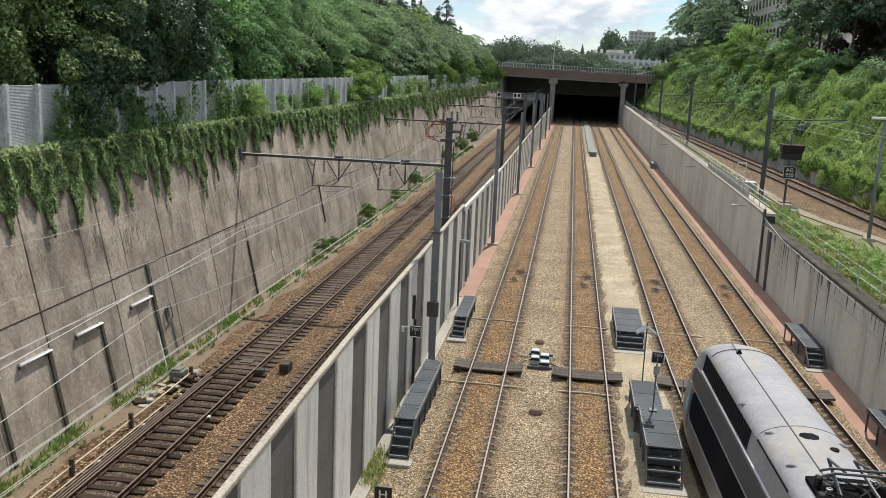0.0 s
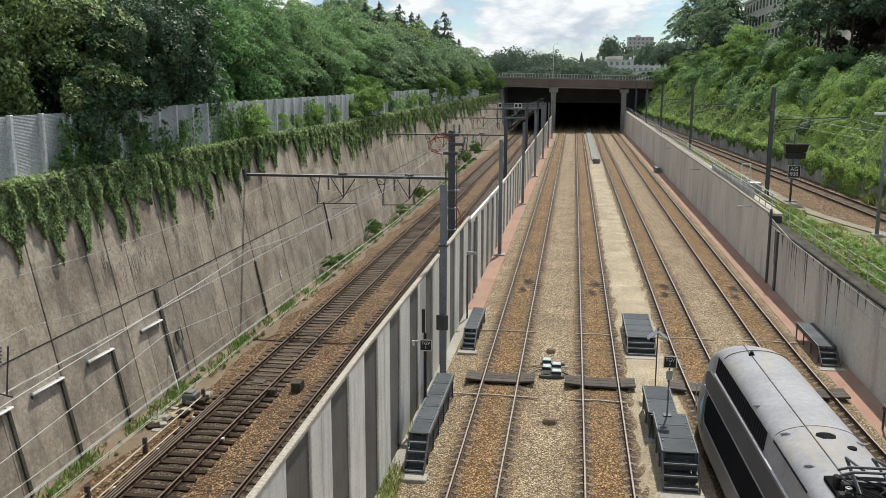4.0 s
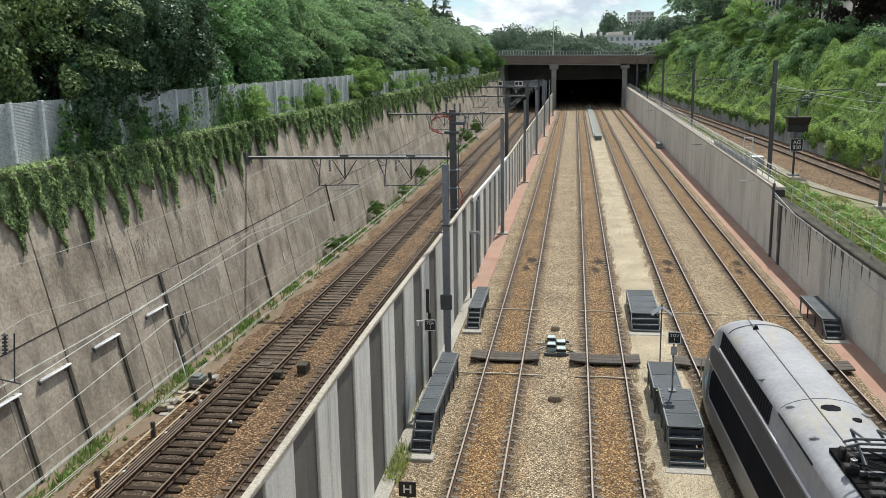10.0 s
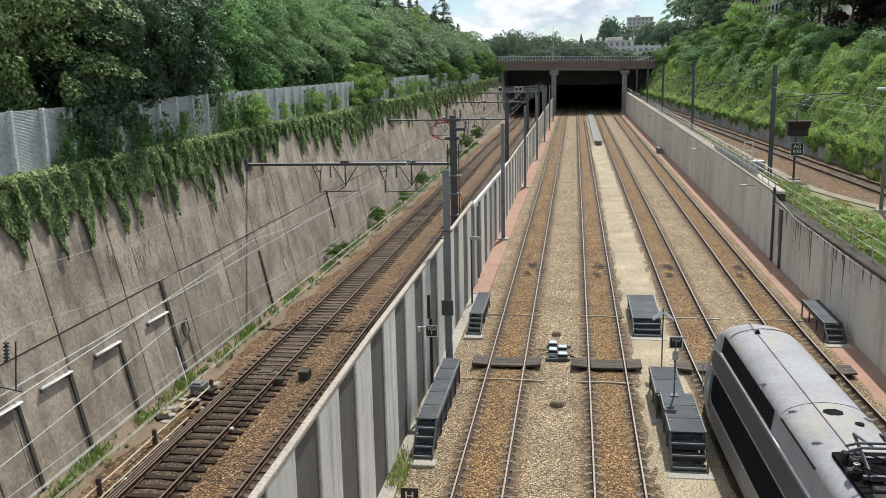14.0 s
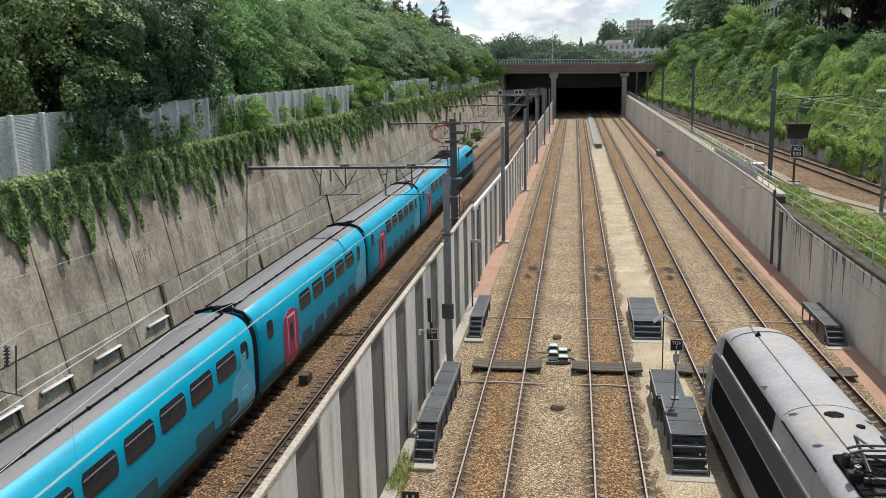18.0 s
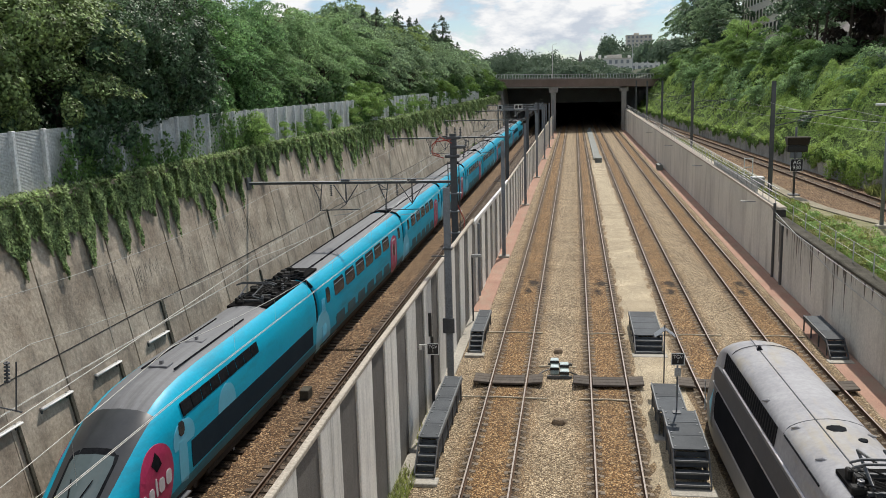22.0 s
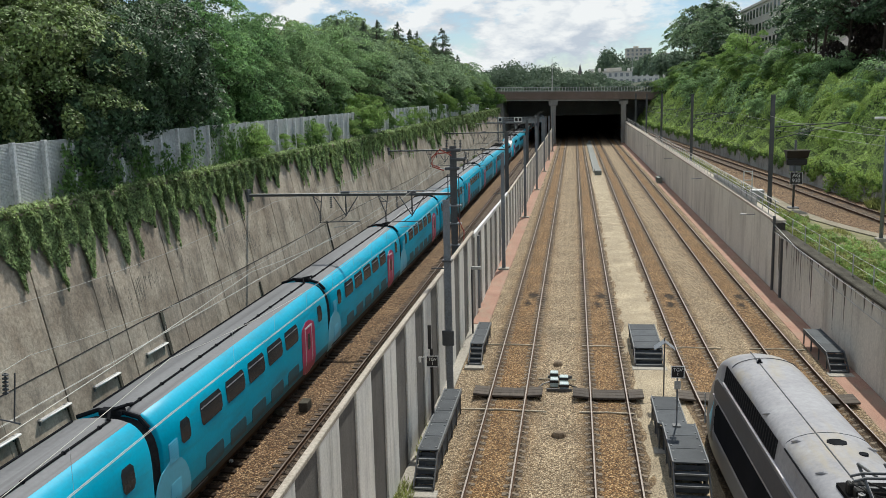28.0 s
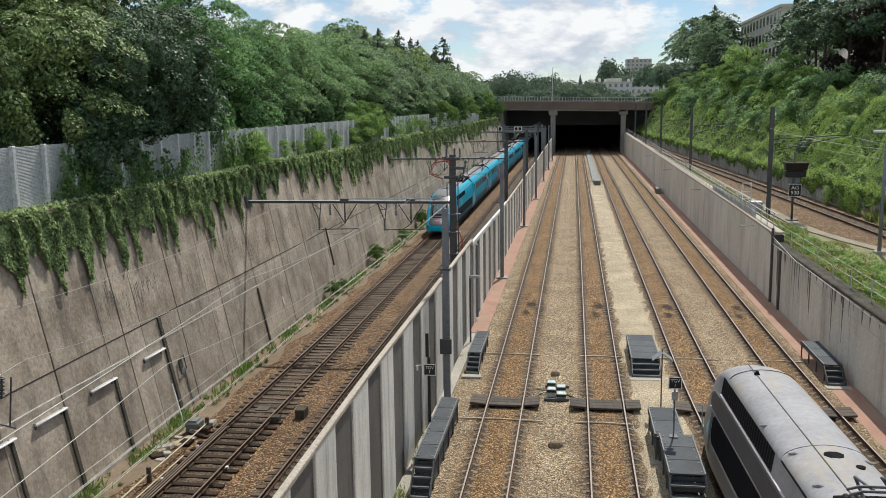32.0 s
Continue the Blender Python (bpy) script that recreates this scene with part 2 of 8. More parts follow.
M_CONC_LOW = material("damp_concrete", (0.268, 0.220, 0.168), (0.49, 0.42, 0.335), 0.6, 0.92, 0.25, 7, rnd=0.12, fine=0.3, contrast=0.18,
                      stain=(0.12, 0.105, 0.085), sscale=(1.5, 1.5, 0.25), samount=0.7)
M_JOINT = material("dark_joint", (0.05, 0.045, 0.04), (0.08, 0.07, 0.06), 2, 0.95, 0, 20)
M_CONC_RIGHT = material("pale_concrete", (0.64, 0.61, 0.54), (0.78, 0.75, 0.675), 0.25, 0.9, 0.2, 8, rnd=0.07, fine=0.15,
                        stain=(0.27, 0.24, 0.20), sscale=(0.7, 0.7, 0.12), samount=0.55)
M_BACKWALL = material("lichened_concrete", (0.30, 0.295, 0.27), (0.50, 0.49, 0.455), 0.5, 0.92, 0.2, 8, rnd=0.15, stain=(0.12, 0.13, 0.10), sscale=(1.2, 1.2, 0.4), samount=0.8)
M_COPING = material("mossy_coping", (0.055, 0.052, 0.042), (0.14, 0.13, 0.105), 1.2, 0.95, 0.5, 14)
M_STREAK = material("water_streak", (0.105, 0.092, 0.075), (0.185, 0.165, 0.135), 2.5, 0.95, 0.2, 14, stretch=(2, 2, 0.3))
M_PANEL_LIGHT = material("striped_panel_light", (0.70, 0.68, 0.625), (0.82, 0.80, 0.745), 0.8, 0.85, 0.15, 14, rnd=0.14, fine=0.16,
                         stain=(0.24, 0.23, 0.21), sscale=(3, 3, 0.3), samount=0.55)
M_PANEL_DARK = material("striped_panel_dark", (0.13, 0.122, 0.11), (0.20, 0.188, 0.17), 0.8, 0.95, 0.6, 30, rnd=0.12,
                        stain=(0.07, 0.065, 0.06), sscale=(3, 3, 0.3), samount=0.5)
M_CAP = material("wall_cap", (0.38, 0.335, 0.27), (0.52, 0.465, 0.385), 0.7, 0.9, 0.3, 12, rnd=0.08)
M_WHITE_CAP = material("white_sheet_cap", (0.70, 0.70, 0.69), (0.80, 0.80, 0.79), 0.8, 0.45, 0, 10, fine=0.1)
M_CESS = material("cess_concrete", (0.36, 0.335, 0.285), (0.48, 0.45, 0.39), 0.5, 0.92, 0.35, 12)
SAND = [(0.40, 0.315, 0.195), (0.56, 0.46, 0.305), (0.63, 0.525, 0.36), (0.72, 0.61, 0.44)]
M_WALKWAY = ballast_material("sandy_walkway", GREY_STONE, SAND, half=1.25, size=26.0, dust_shade=False, relief=0.3)
M_DUSTY_PATH = material("dusty_path", (0.24, 0.21, 0.15), (0.35, 0.315, 0.235), 0.6, 0.95, 0.5, 14, stain=(0.18, 0.17, 0.09), sscale=(0.9, 0.4, 1), samount=0.7)
M_COVER = material("green_grey_cover", (0.15, 0.165, 0.15), (0.22, 0.235, 0.215), 0.6, 0.7, 0.1, 10)
M_RED = material("red_asphalt", (0.36, 0.205, 0.150), (0.47, 0.29, 0.215), 0.5, 0.95, 0.5, 30, fine=0.4, stain=(0.34, 0.275, 0.20), sscale=(1.4, 0.5, 1), samount=0.9)
M_STEEL = material("galvanised_steel", (0.17, 0.19, 0.21), (0.25, 0.27, 0.29), 1.2, 0.5, 0.05, 20, metal=0.15, rnd=0.1)
M_STEEL_DARK = material("painted_dark_steel", (0.075, 0.08, 0.085), (0.12, 0.125, 0.13), 1.2, 0.5, 0.05, 20, metal=0.2)
M_STEEL_PALE = material("pale_steel", (0.46, 0.47, 0.47), (0.58, 0.59, 0.58), 1.5, 0.5, 0.05, 20, metal=0.3)
M_GRATE = material("grating_grey", (0.040, 0.048, 0.056), (0.078, 0.088, 0.098), 1.5, 0.8, 0.3, 60, metal=0.0, rnd=0.3)
M_GRATE_EDGE = material("grating_edge", (0.13, 0.14, 0.145), (0.20, 0.21, 0.215), 2, 0.6, 0, 20, metal=0.2)
M_WIRE = material("copper_wire", (0.44, 0.44, 0.41), (0.56, 0.56, 0.52), 0.6, 0.5, 0, 10, metal=0.3, fine=0)
M_RED_CABLE = material("red_cable", (0.36, 0.05, 0.035), (0.45, 0.09, 0.06), 3, 0.6, 0, 20)
M_SIGN = material("sign_black", (0.012, 0.012, 0.013), (0.02, 0.02, 0.022), 2, 0.45, 0, 20)
M_SIGN_WHITE = material("sign_white", (0.74, 0.74, 0.72), (0.82, 0.82, 0.8), 3, 0.5, 0, 20, fine=0.1)
M_TEAL = material("pale_teal_box", (0.42, 0.53, 0.53), (0.55, 0.63, 0.62), 3, 0.5, 0, 20)
M_YELLOW = material("pale_conduit", (0.56, 0.48, 0.34), (0.66, 0.58, 0.44), 1, 0.7, 0, 20)
M_BRIDGE = material("brown_fascia", (0.20, 0.145, 0.115), (0.27, 0.20, 0.165), 0.3, 0.9, 0.2, 6, stain=(0.13, 0.10, 0.085), sscale=(0.5, 0.5, 0.3), samount=0.5)
M_BRIDGE_GREY = material("bridge_concrete", (0.28, 0.26, 0.24), (0.38, 0.36, 0.33), 0.3, 0.9, 0.2, 6, stain=(0.15, 0.14, 0.13), sscale=(1, 1, 0.2))
# concrete darkened for the shade under the bridge, put into the colour
M_TUNNEL = material("shaded_tunnel", (0.10, 0.105, 0.11), (0.15, 0.155, 0.16), 0.3, 0.95, 0.2, 6)
M_FENCE = material("fence_sheet", (0.43, 0.455, 0.445), (0.53, 0.555, 0.545), 0.6, 0.55, 0, 10, metal=0.25, rnd=0.07, stain=(0.26, 0.30, 0.26), sscale=(0.7, 0.7, 0.3), samount=0.5)
M_FENCE_POST = material("fence_post", (0.66, 0.68, 0.68), (0.78, 0.79, 0.79), 1, 0.5, 0, 10, metal=0.3, rnd=0.1)
M_SOIL = material("dry_soil", (0.19, 0.14, 0.09), (0.29, 0.22, 0.15), 0.8, 0.95, 0.5, 14)
M_EARTH = material("dark_earth", (0.035, 0.045, 0.02), (0.075, 0.085, 0.04), 0.4, 0.95, 0.5, 4)
M_BANK = material("overgrown_ground", (0.06, 0.10, 0.028), (0.11, 0.16, 0.05), 0.6, 0.95, 0.6, 5)
M_GRASS_SOIL = material("grassy_ground", (0.13, 0.15, 0.055), (0.26, 0.235, 0.125), 0.9, 0.95, 0.6, 10, contrast=0.15)
M_PLASTER = material("render_plaster", (0.58, 0.54, 0.47), (0.68, 0.64, 0.57), 0.2, 0.9, 0.1, 6)
M_PLASTER_WHITE = material("white_plaster", (0.68, 0.67, 0.63), (0.78, 0.77, 0.74), 0.1, 0.9, 0, 6)
M_ROOF = material("slate_roof", (0.13, 0.12, 0.12), (0.2, 0.18, 0.17), 0.5, 0.85, 0.2, 6)
M_WINDOW = material("window_glass", (0.02, 0.025, 0.03), (0.035, 0.04, 0.045), 0.5, 0.12, 0, 6, fine=0)
# haze before the far windows, put into their paler colour
M_WINDOW_HAZED = material("hazed_window", (0.20, 0.22, 0.24), (0.27, 0.29, 0.31), 0.5, 0.3, 0, 6, fine=0)
M_BARK = material("bark", (0.05, 0.04, 0.03), (0.11, 0.085, 0.065), 2, 0.95, 0.6, 12, space="object")


for m in (M_TIMBER, M_RAIL_SIDE, M_COPING, M_SLEEPER_DARK):
    m.node_tree.nodes["Principled BSDF"].inputs["Specular IOR Level"].default_value = 0.1


def leafmat(name, a, b, transl=0.35, isl=0.5, gloss=0.18, rough=0.75):
    m = material(name, a, b, 0.25, rough, 0, 3, island=isl, transl=transl, fine=0.45, rnd=0.12)
    m.node_tree.nodes["Principled BSDF"].inputs["Specular IOR Level"].default_value = gloss
    return m


M_LEAF = [leafmat("leaf_mid", (0.092, 0.175, 0.052), (0.142, 0.245, 0.08)),
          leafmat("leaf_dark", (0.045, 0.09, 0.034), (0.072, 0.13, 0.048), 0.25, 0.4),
          leafmat("leaf_light", (0.128, 0.225, 0.06), (0.18, 0.29, 0.085), 0.25, 0.3),
          leafmat("leaf_bluish", (0.08, 0.15, 0.065), (0.122, 0.205, 0.088))]
# leaves of distant trees, paled and blued: haze put into the colour
M_LEAF_HAZED = [leafmat("wood_leaf_mid", (0.17, 0.285, 0.115), (0.235, 0.365, 0.155), 0.5, 0.3),
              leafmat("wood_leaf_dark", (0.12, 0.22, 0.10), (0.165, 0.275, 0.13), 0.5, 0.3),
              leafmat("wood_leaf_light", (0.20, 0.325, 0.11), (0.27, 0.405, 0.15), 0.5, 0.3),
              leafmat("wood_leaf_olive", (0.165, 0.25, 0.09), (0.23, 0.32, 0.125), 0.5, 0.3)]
M_MAPLE = leafmat("maple_leaf", (0.118, 0.186, 0.066), (0.250, 0.330, 0.132), 0.16, 0.75, 0.2, 0.55)
# very dark leaves, used too where foliage only lies in shade
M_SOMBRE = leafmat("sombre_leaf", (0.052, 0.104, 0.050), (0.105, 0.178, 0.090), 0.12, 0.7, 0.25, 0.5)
M_SPRING = leafmat("spring_leaf", (0.128, 0.255, 0.104), (0.210, 0.348, 0.155), 0.40, 0.6, 0.12, 0.7)
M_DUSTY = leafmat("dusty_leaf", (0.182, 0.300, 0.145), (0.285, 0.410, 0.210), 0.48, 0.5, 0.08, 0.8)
# duller, bluer copy; the haze over the far trees is in its colour
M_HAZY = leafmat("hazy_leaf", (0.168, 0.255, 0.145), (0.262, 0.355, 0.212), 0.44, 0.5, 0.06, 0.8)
M_IVY = leafmat("ivy_leaf", (0.185, 0.270, 0.112), (0.305, 0.395, 0.172), 0.24, 0.65, 0.12, 0.7)
M_CREEPER = leafmat("creeper_leaf", (0.240, 0.372, 0.104), (0.368, 0.490, 0.162), 0.24, 0.25, 0.08, 0.75)
M_PURPLE = leafmat("purple_leaf", (0.030, 0.024, 0.022), (0.05, 0.036, 0.03), 0.2, 0.4)
M_CONIFER = leafmat("conifer_needles", (0.085, 0.128, 0.078), (0.12, 0.165, 0.10), 0.2, 0.4)
M_FRESH = leafmat("fresh_leaf", (0.228, 0.372, 0.122), (0.325, 0.455, 0.182), 0.4, 0.3)
M_GRASS = leafmat("grass_blade", (0.20, 0.265, 0.085), (0.37, 0.37, 0.17), 0.3, 0.5)
# bluish tone of the haze over the far wood, put into the leaves
M_FARLEAF = leafmat("far_wood_leaf", (0.100, 0.150, 0.100), (0.140, 0.195, 0.130), 0.3, 0.25)

# ---------------------------------------------------------------- mesh helpers


class Form:
    """Collects faces of one mesh; each face has a material slot."""

    def __init__(self):
        self.v, self.f, self.m, self.slot = [], [], [], 0

    def add(self, verts, faces):
        o = len(self.v)
        self.v += [tuple(p) for p in verts]
        self.f += [tuple(i + o for i in q) for q in faces]
        self.m += [self.slot] * len(faces)
        return self

    def box(self, x0, x1, y0, y1, z0, z1, c=0.0):
        """A box, its edges cut by c."""
        if c <= 0:
            v = [(x, y, z) for z in (z0, z1) for y in (y0, y1) for x in (x0, x1)]
            return self.add(v, [(0, 2, 3, 1), (4, 5, 7, 6), (0, 1, 5, 4), (2, 6, 7, 3), (0, 4, 6, 2), (1, 3, 7, 5)])
        X, Y, Z = (x0, x1), (y0, y1), (z0, z1)
        v, idx = [], {}
        for i in (0, 1):
            for j in (0, 1):
                for k in (0, 1):
                    sx, sy, sz = (1 - 2 * i) * c, (1 - 2 * j) * c, (1 - 2 * k) * c
                    for a, p in enumerate(((X[i], Y[j] + sy, Z[k] + sz), (X[i] + sx, Y[j], Z[k] + sz), (X[i] + sx, Y[j] + sy, Z[k]))):
                        idx[i, j, k, a] = len(v)
                        v.append(p)
        f = []
        for s in (0, 1):
            f.append([idx[s, 0, 0, 0], idx[s, 1, 0, 0], idx[s, 1, 1, 0], idx[s, 0, 1, 0]][::1 if s else -1])
            f.append([idx[0, s, 0, 1], idx[1, s, 0, 1], idx[1, s, 1, 1], idx[0, s, 1, 1]][::-1 if s else 1])
            f.append([idx[0, 0, s, 2], idx[1, 0, s, 2], idx[1, 1, s, 2], idx[0, 1, s, 2]][::1 if s else -1])
        for a in (0, 1):
            for b in (0, 1):
                f.append((idx[a, b, 0, 0], idx[a, b, 1, 0], idx[a, b, 1, 1], idx[a, b, 0, 1]))
                f.append((idx[a, 0, b, 0], idx[a, 1, b, 0], idx[a, 1, b, 2], idx[a, 0, b, 2]))
                f.append((idx[0, a, b, 1], idx[1, a, b, 1], idx[1, a, b, 2], idx[0, a, b, 2]))
                for k in (0, 1):
                    f.append((idx[a, b, k, 0], idx[a, b, k, 1], idx[a, b, k, 2]))
        return self.add(v, f)

    def tube(self, pts, radii, n=8, caps=True):
        """A round bar through points, with a radius at each."""
        pts = [Vector(p) for p in pts]
        if isinstance(radii, (int, float)):
            radii = [radii] * len(pts)
        rings = []
        for i, p in enumerate(pts):
            d = (pts[min(i + 1, len(pts) - 1)] - pts[max(i - 1, 0)]).normalized()
            u = d.cross(Vector((0, 0, 1)) if abs(d.z) < 0.95 else Vector((1, 0, 0))).normalized()
            w = d.cross(u)
            rings.append([p + radii[i] * (math.cos(2 * math.pi * k / n) * u + math.sin(2 * math.pi * k / n) * w) for k in range(n)])
        v = [q for r in rings for q in r]
        f = [(i * n + k, i * n + (k + 1) % n, (i + 1) * n + (k + 1) % n, (i + 1) * n + k) for i in range(len(pts) - 1) for k in range(n)]
        if caps:
            f += [tuple(range(n))[::-1], tuple((len(pts) - 1) * n + k for k in range(n))]
        return self.add(v, f)

    def loft(self, rings, closed=True, caps=True, pick=None):
        """Skins rings of equal count; pick(ring, step) gives the slot of a face."""
        n = len(rings[0])
        o = len(self.v)
        self.v += [tuple(p) for r in rings for p in r]
        for i in range(len(rings) - 1):
            for k in range(n if closed else n - 1):
                kk = (k + 1) % n
                self.f.append((o + i * n + k, o + i * n + kk, o + (i + 1) * n + kk, o + (i + 1) * n + k))
                self.m.append(pick(i, k) if pick else self.slot)
        if caps and closed:
            self.f += [tuple(o + k for k in range(n))[::-1], tuple(o + (len(rings) - 1) * n + k for k in range(n))]
            self.m += [self.slot, self.slot]
        return self

    def mesh(self, name, mats, smooth=False):
        me = bpy.data.meshes.new(name)
        me.from_pydata(self.v, [], self.f)
        for m in (mats if isinstance(mats, (list, tuple)) else [mats]):
            me.materials.append(m)
        me.polygons.foreach_set("material_index", np.array(self.m, np.int32))
        bm = bmesh.new()
        bm.from_mesh(me)
        bmesh.ops.recalc_face_normals(bm, faces=bm.faces)
        bm.to_mesh(me)
        bm.free()
        me.polygons.foreach_set("use_smooth", np.full(len(me.polygons), smooth, bool))
        me.update()
        return me


def thing(name, label, category, group="", kind="", at=None):
    ob = tagged(new(name), label, category, group, kind)
    if at is not None:
        ob.matrix_basis = at
    return ob


def solid(name, form, mats, label, category, group="", kind="", at=None, smooth=False):
    """A thing of one mesh."""
    ob = tagged(new(name, form.mesh(name, mats, smooth) if isinstance(form, Form) else form), label, category, group, kind)
    if at is not None:
        ob.matrix_basis = at
    return ob


def part(name, form, mats, parent, label="", at=None, smooth=False, kind=""):
    """A mesh under a thing or part. form: a Form or a ready mesh, which is then shared."""
    ob = new(name, form.mesh(name, mats, smooth) if isinstance(form, Form) else form)
    ob.parent = parent
    if at is not None:
        ob.matrix_basis = at
    return tagged(ob, label, kind=kind)


def structure(name, form, mats, label, category="", smooth=False):
    return solid(name, form, mats, label, category or name.replace("_", " "), kind="structure", smooth=smooth)


def quads(name, V, mat):
    """A mesh of loose four-cornered leaves from an array (n, 4, 3)."""
    n = len(V)
    me = bpy.data.meshes.new(name)
    me.vertices.add(4 * n)
    me.vertices.foreach_set("co", np.asarray(V, np.float32).reshape(-1))
    me.loops.add(4 * n)
    me.loops.foreach_set("vertex_index", np.arange(4 * n, dtype=np.int32))
    me.polygons.add(n)
    me.polygons.foreach_set("loop_start", np.arange(0, 4 * n, 4, dtype=np.int32))
    me.polygons.foreach_set("loop_total", np.full(n, 4, np.int32))
    me.materials.append(mat)
    me.update(calc_edges=True)
    return me


rng = np.random.default_rng(7)


def leaves(P, Nn, size, droop=0.3, wide=0.62, stir=0.42):
    """Folded leaf shapes at points P facing roughly Nn."""
    n = len(P)
    Nn = Nn / (np.linalg.norm(Nn, axis=1, keepdims=True) + 1e-9) + rng.normal(0, stir, (n, 3))
    Nn /= np.linalg.norm(Nn, axis=1, keepdims=True) + 1e-9
    a = rng.normal(0, 1, (n, 3))
    a[:, 2] -= droop * 2
    a -= (a * Nn).sum(1, keepdims=True) * Nn
    a /= np.linalg.norm(a, axis=1, keepdims=True) + 1e-9
    b = np.cross(Nn, a)
    s = (size * rng.uniform(0.65, 1.35, n))[:, None]
    fold = Nn * s * 0.18
    return np.stack([P - a * s * 0.5, P + b * s * wide * 0.5 - fold, P + a * s * 0.55 - fold * 0.6, P - b * s * wide * 0.5 - fold], 1)


# ---------------------------------------------------------------- ground and cutting
LZ = -0.41          # rail top of the two lower tracks
UZ = 3.2            # rail top of the raised track
Y0, Y1 = -800.0, 231.0
WALL_BASE, BATTER, WALL_TOP = -16.85, 0.205, 8.9


def lwall_x(z):
    return WALL_BASE - BATTER * (z - LZ)


def div_x(y):
    """The striped wall's face towards the four tracks."""
    return -5.85 + 0.0035 * (y - 20)


def upper_x(y):
    """Centre of the raised track."""
    return 22.2 - 0.048 * (y - 66)


def bank_top(y):
    """Height of the land above the right bank."""
    return float(np.interp(y, [60, 90, 130, 190, 246], [12.6, 13.0, 13.6, 17.3, 17.6]))


f = Form()
# one sheet: floor of the cutting, benches and the land around, to the horizon
prof = [(-3000, 9.0), (-60, 9.0), (-22, 8.75), (-18.9, 8.7), (-18.8, -0.75), (-16.0, -0.70), (-5.95, -0.70), (-5.9, -0.32), (12.9, -0.32), (13.0, 2.95), (24.6, 2.95), (24.9, 4.2)]
rings = [[(x, y, z) for x, z in prof + [(33.0, bank_top(y) - 0.5), (38, bank_top(y) - 0.3), (60, bank_top(y)), (3000, bank_top(y))]] for y in (-2600, -800, -100, 0, 60, 90, 130, 190, 246.0)]
f.loft(rings, closed=False, caps=False)
ground = structure("ground", f, M_EARTH, "dark earth of the railway cutting and its banks", "ground")
f = Form()
far = [[(x, y, z) for x, z in ((-3000, zl), (-22, zl), (-16, zm), (13, zm), (30, zr), (3000, zr))]
       for y, zl, zm, zr in ((246.02, 9.0, 11.3, 17.0), (300, 11, 11.5, 16), (700, 14, 14, 18), (3000, 30, 30, 34))]
f.loft(far, closed=False, caps=False)
structure("ground_beyond", f, M_EARTH, "wooded land beyond the road bridge", "ground")

f = Form().box(-18.0, -6.0, Y0, 560, -0.9, LZ - 0.24)
structure("trackbed_lower", f, M_BALLAST_LEFT_PLAIN, "brown ballast of the lower double track", "ballast")
f = Form().box(-5.9, 12.85, -120, 560, -0.7, -0.27)
structure("trackbed", f, M_BALLAST_PLAIN, "cream-grey ballast between the four tracks", "ballast")


def bend(y):
    """The two tracks beside the right wall swing outwards under the camera."""
    return 0.0 if y > 45 else (0.00128 * (45 - y) ** 2 if y > 31 else 0.25 + 0.0355 * (31 - y))


def rail_form(x, y0, y1, curved=False):
    """A rail by its profile: foot, web and head with a bright running face."""
    half = [(0.07, -0.172), (0.07, -0.16), (0.012, -0.135), (0.010, -0.05), (0.036, -0.035), (0.036, -0.008), (0.026, 0.0)]
    ring = half + [(-a, b) for a, b in half[::-1]]
    fm = Form()
    n = len(ring)
    ys = [y0] + ([31.0] + [33.0 + 2 * i for i in range(7)] if curved else []) + [y1]
    fm.loft([[(x + a + (bend(y) if curved else 0), y, b) for a, b in ring] for y in ys], pick=lambda i, k: 1 if k in (6,) else 0)
    return fm


def sleeper_mesh(name, length, mat, twin):
    fm = Form()
    if twin:
        for s in (-1, 1):
            fm.box(min(s * 0.46, s * 1.05), max(s * 0.46, s * 1.05), -0.12, 0.12, -0.36, -0.182, 0.03)
            fm.box(min(s * 0.62, s * 0.70), max(s * 0.62, s * 0.70), -0.07, 0.07, -0.172, -0.148, 0.008)
            fm.box(min(s * 0.80, s * 0.90), max(s * 0.80, s * 0.90), -0.07, 0.07, -0.172, -0.148, 0.008)
        fm.box(-0.36, 0.36, -0.03, 0.03, -0.3, -0.25)
    else:
        fm.box(-length / 2, length / 2, -0.125, 0.125, -0.34, -0.172, 0.012)
        for s in (-1, 1):
            fm.box(s * 0.753 - 0.19, s * 0.753 + 0.19, -0.09, 0.09, -0.172, -0.145, 0.01)
            for e in (-0.12, 0.12):
                fm.box(s * 0.753 + e - 0.025, s * 0.753 + e + 0.025, -0.04, 0.04, -0.145, -0.09, 0.008)
    return fm.mesh(name, mat)


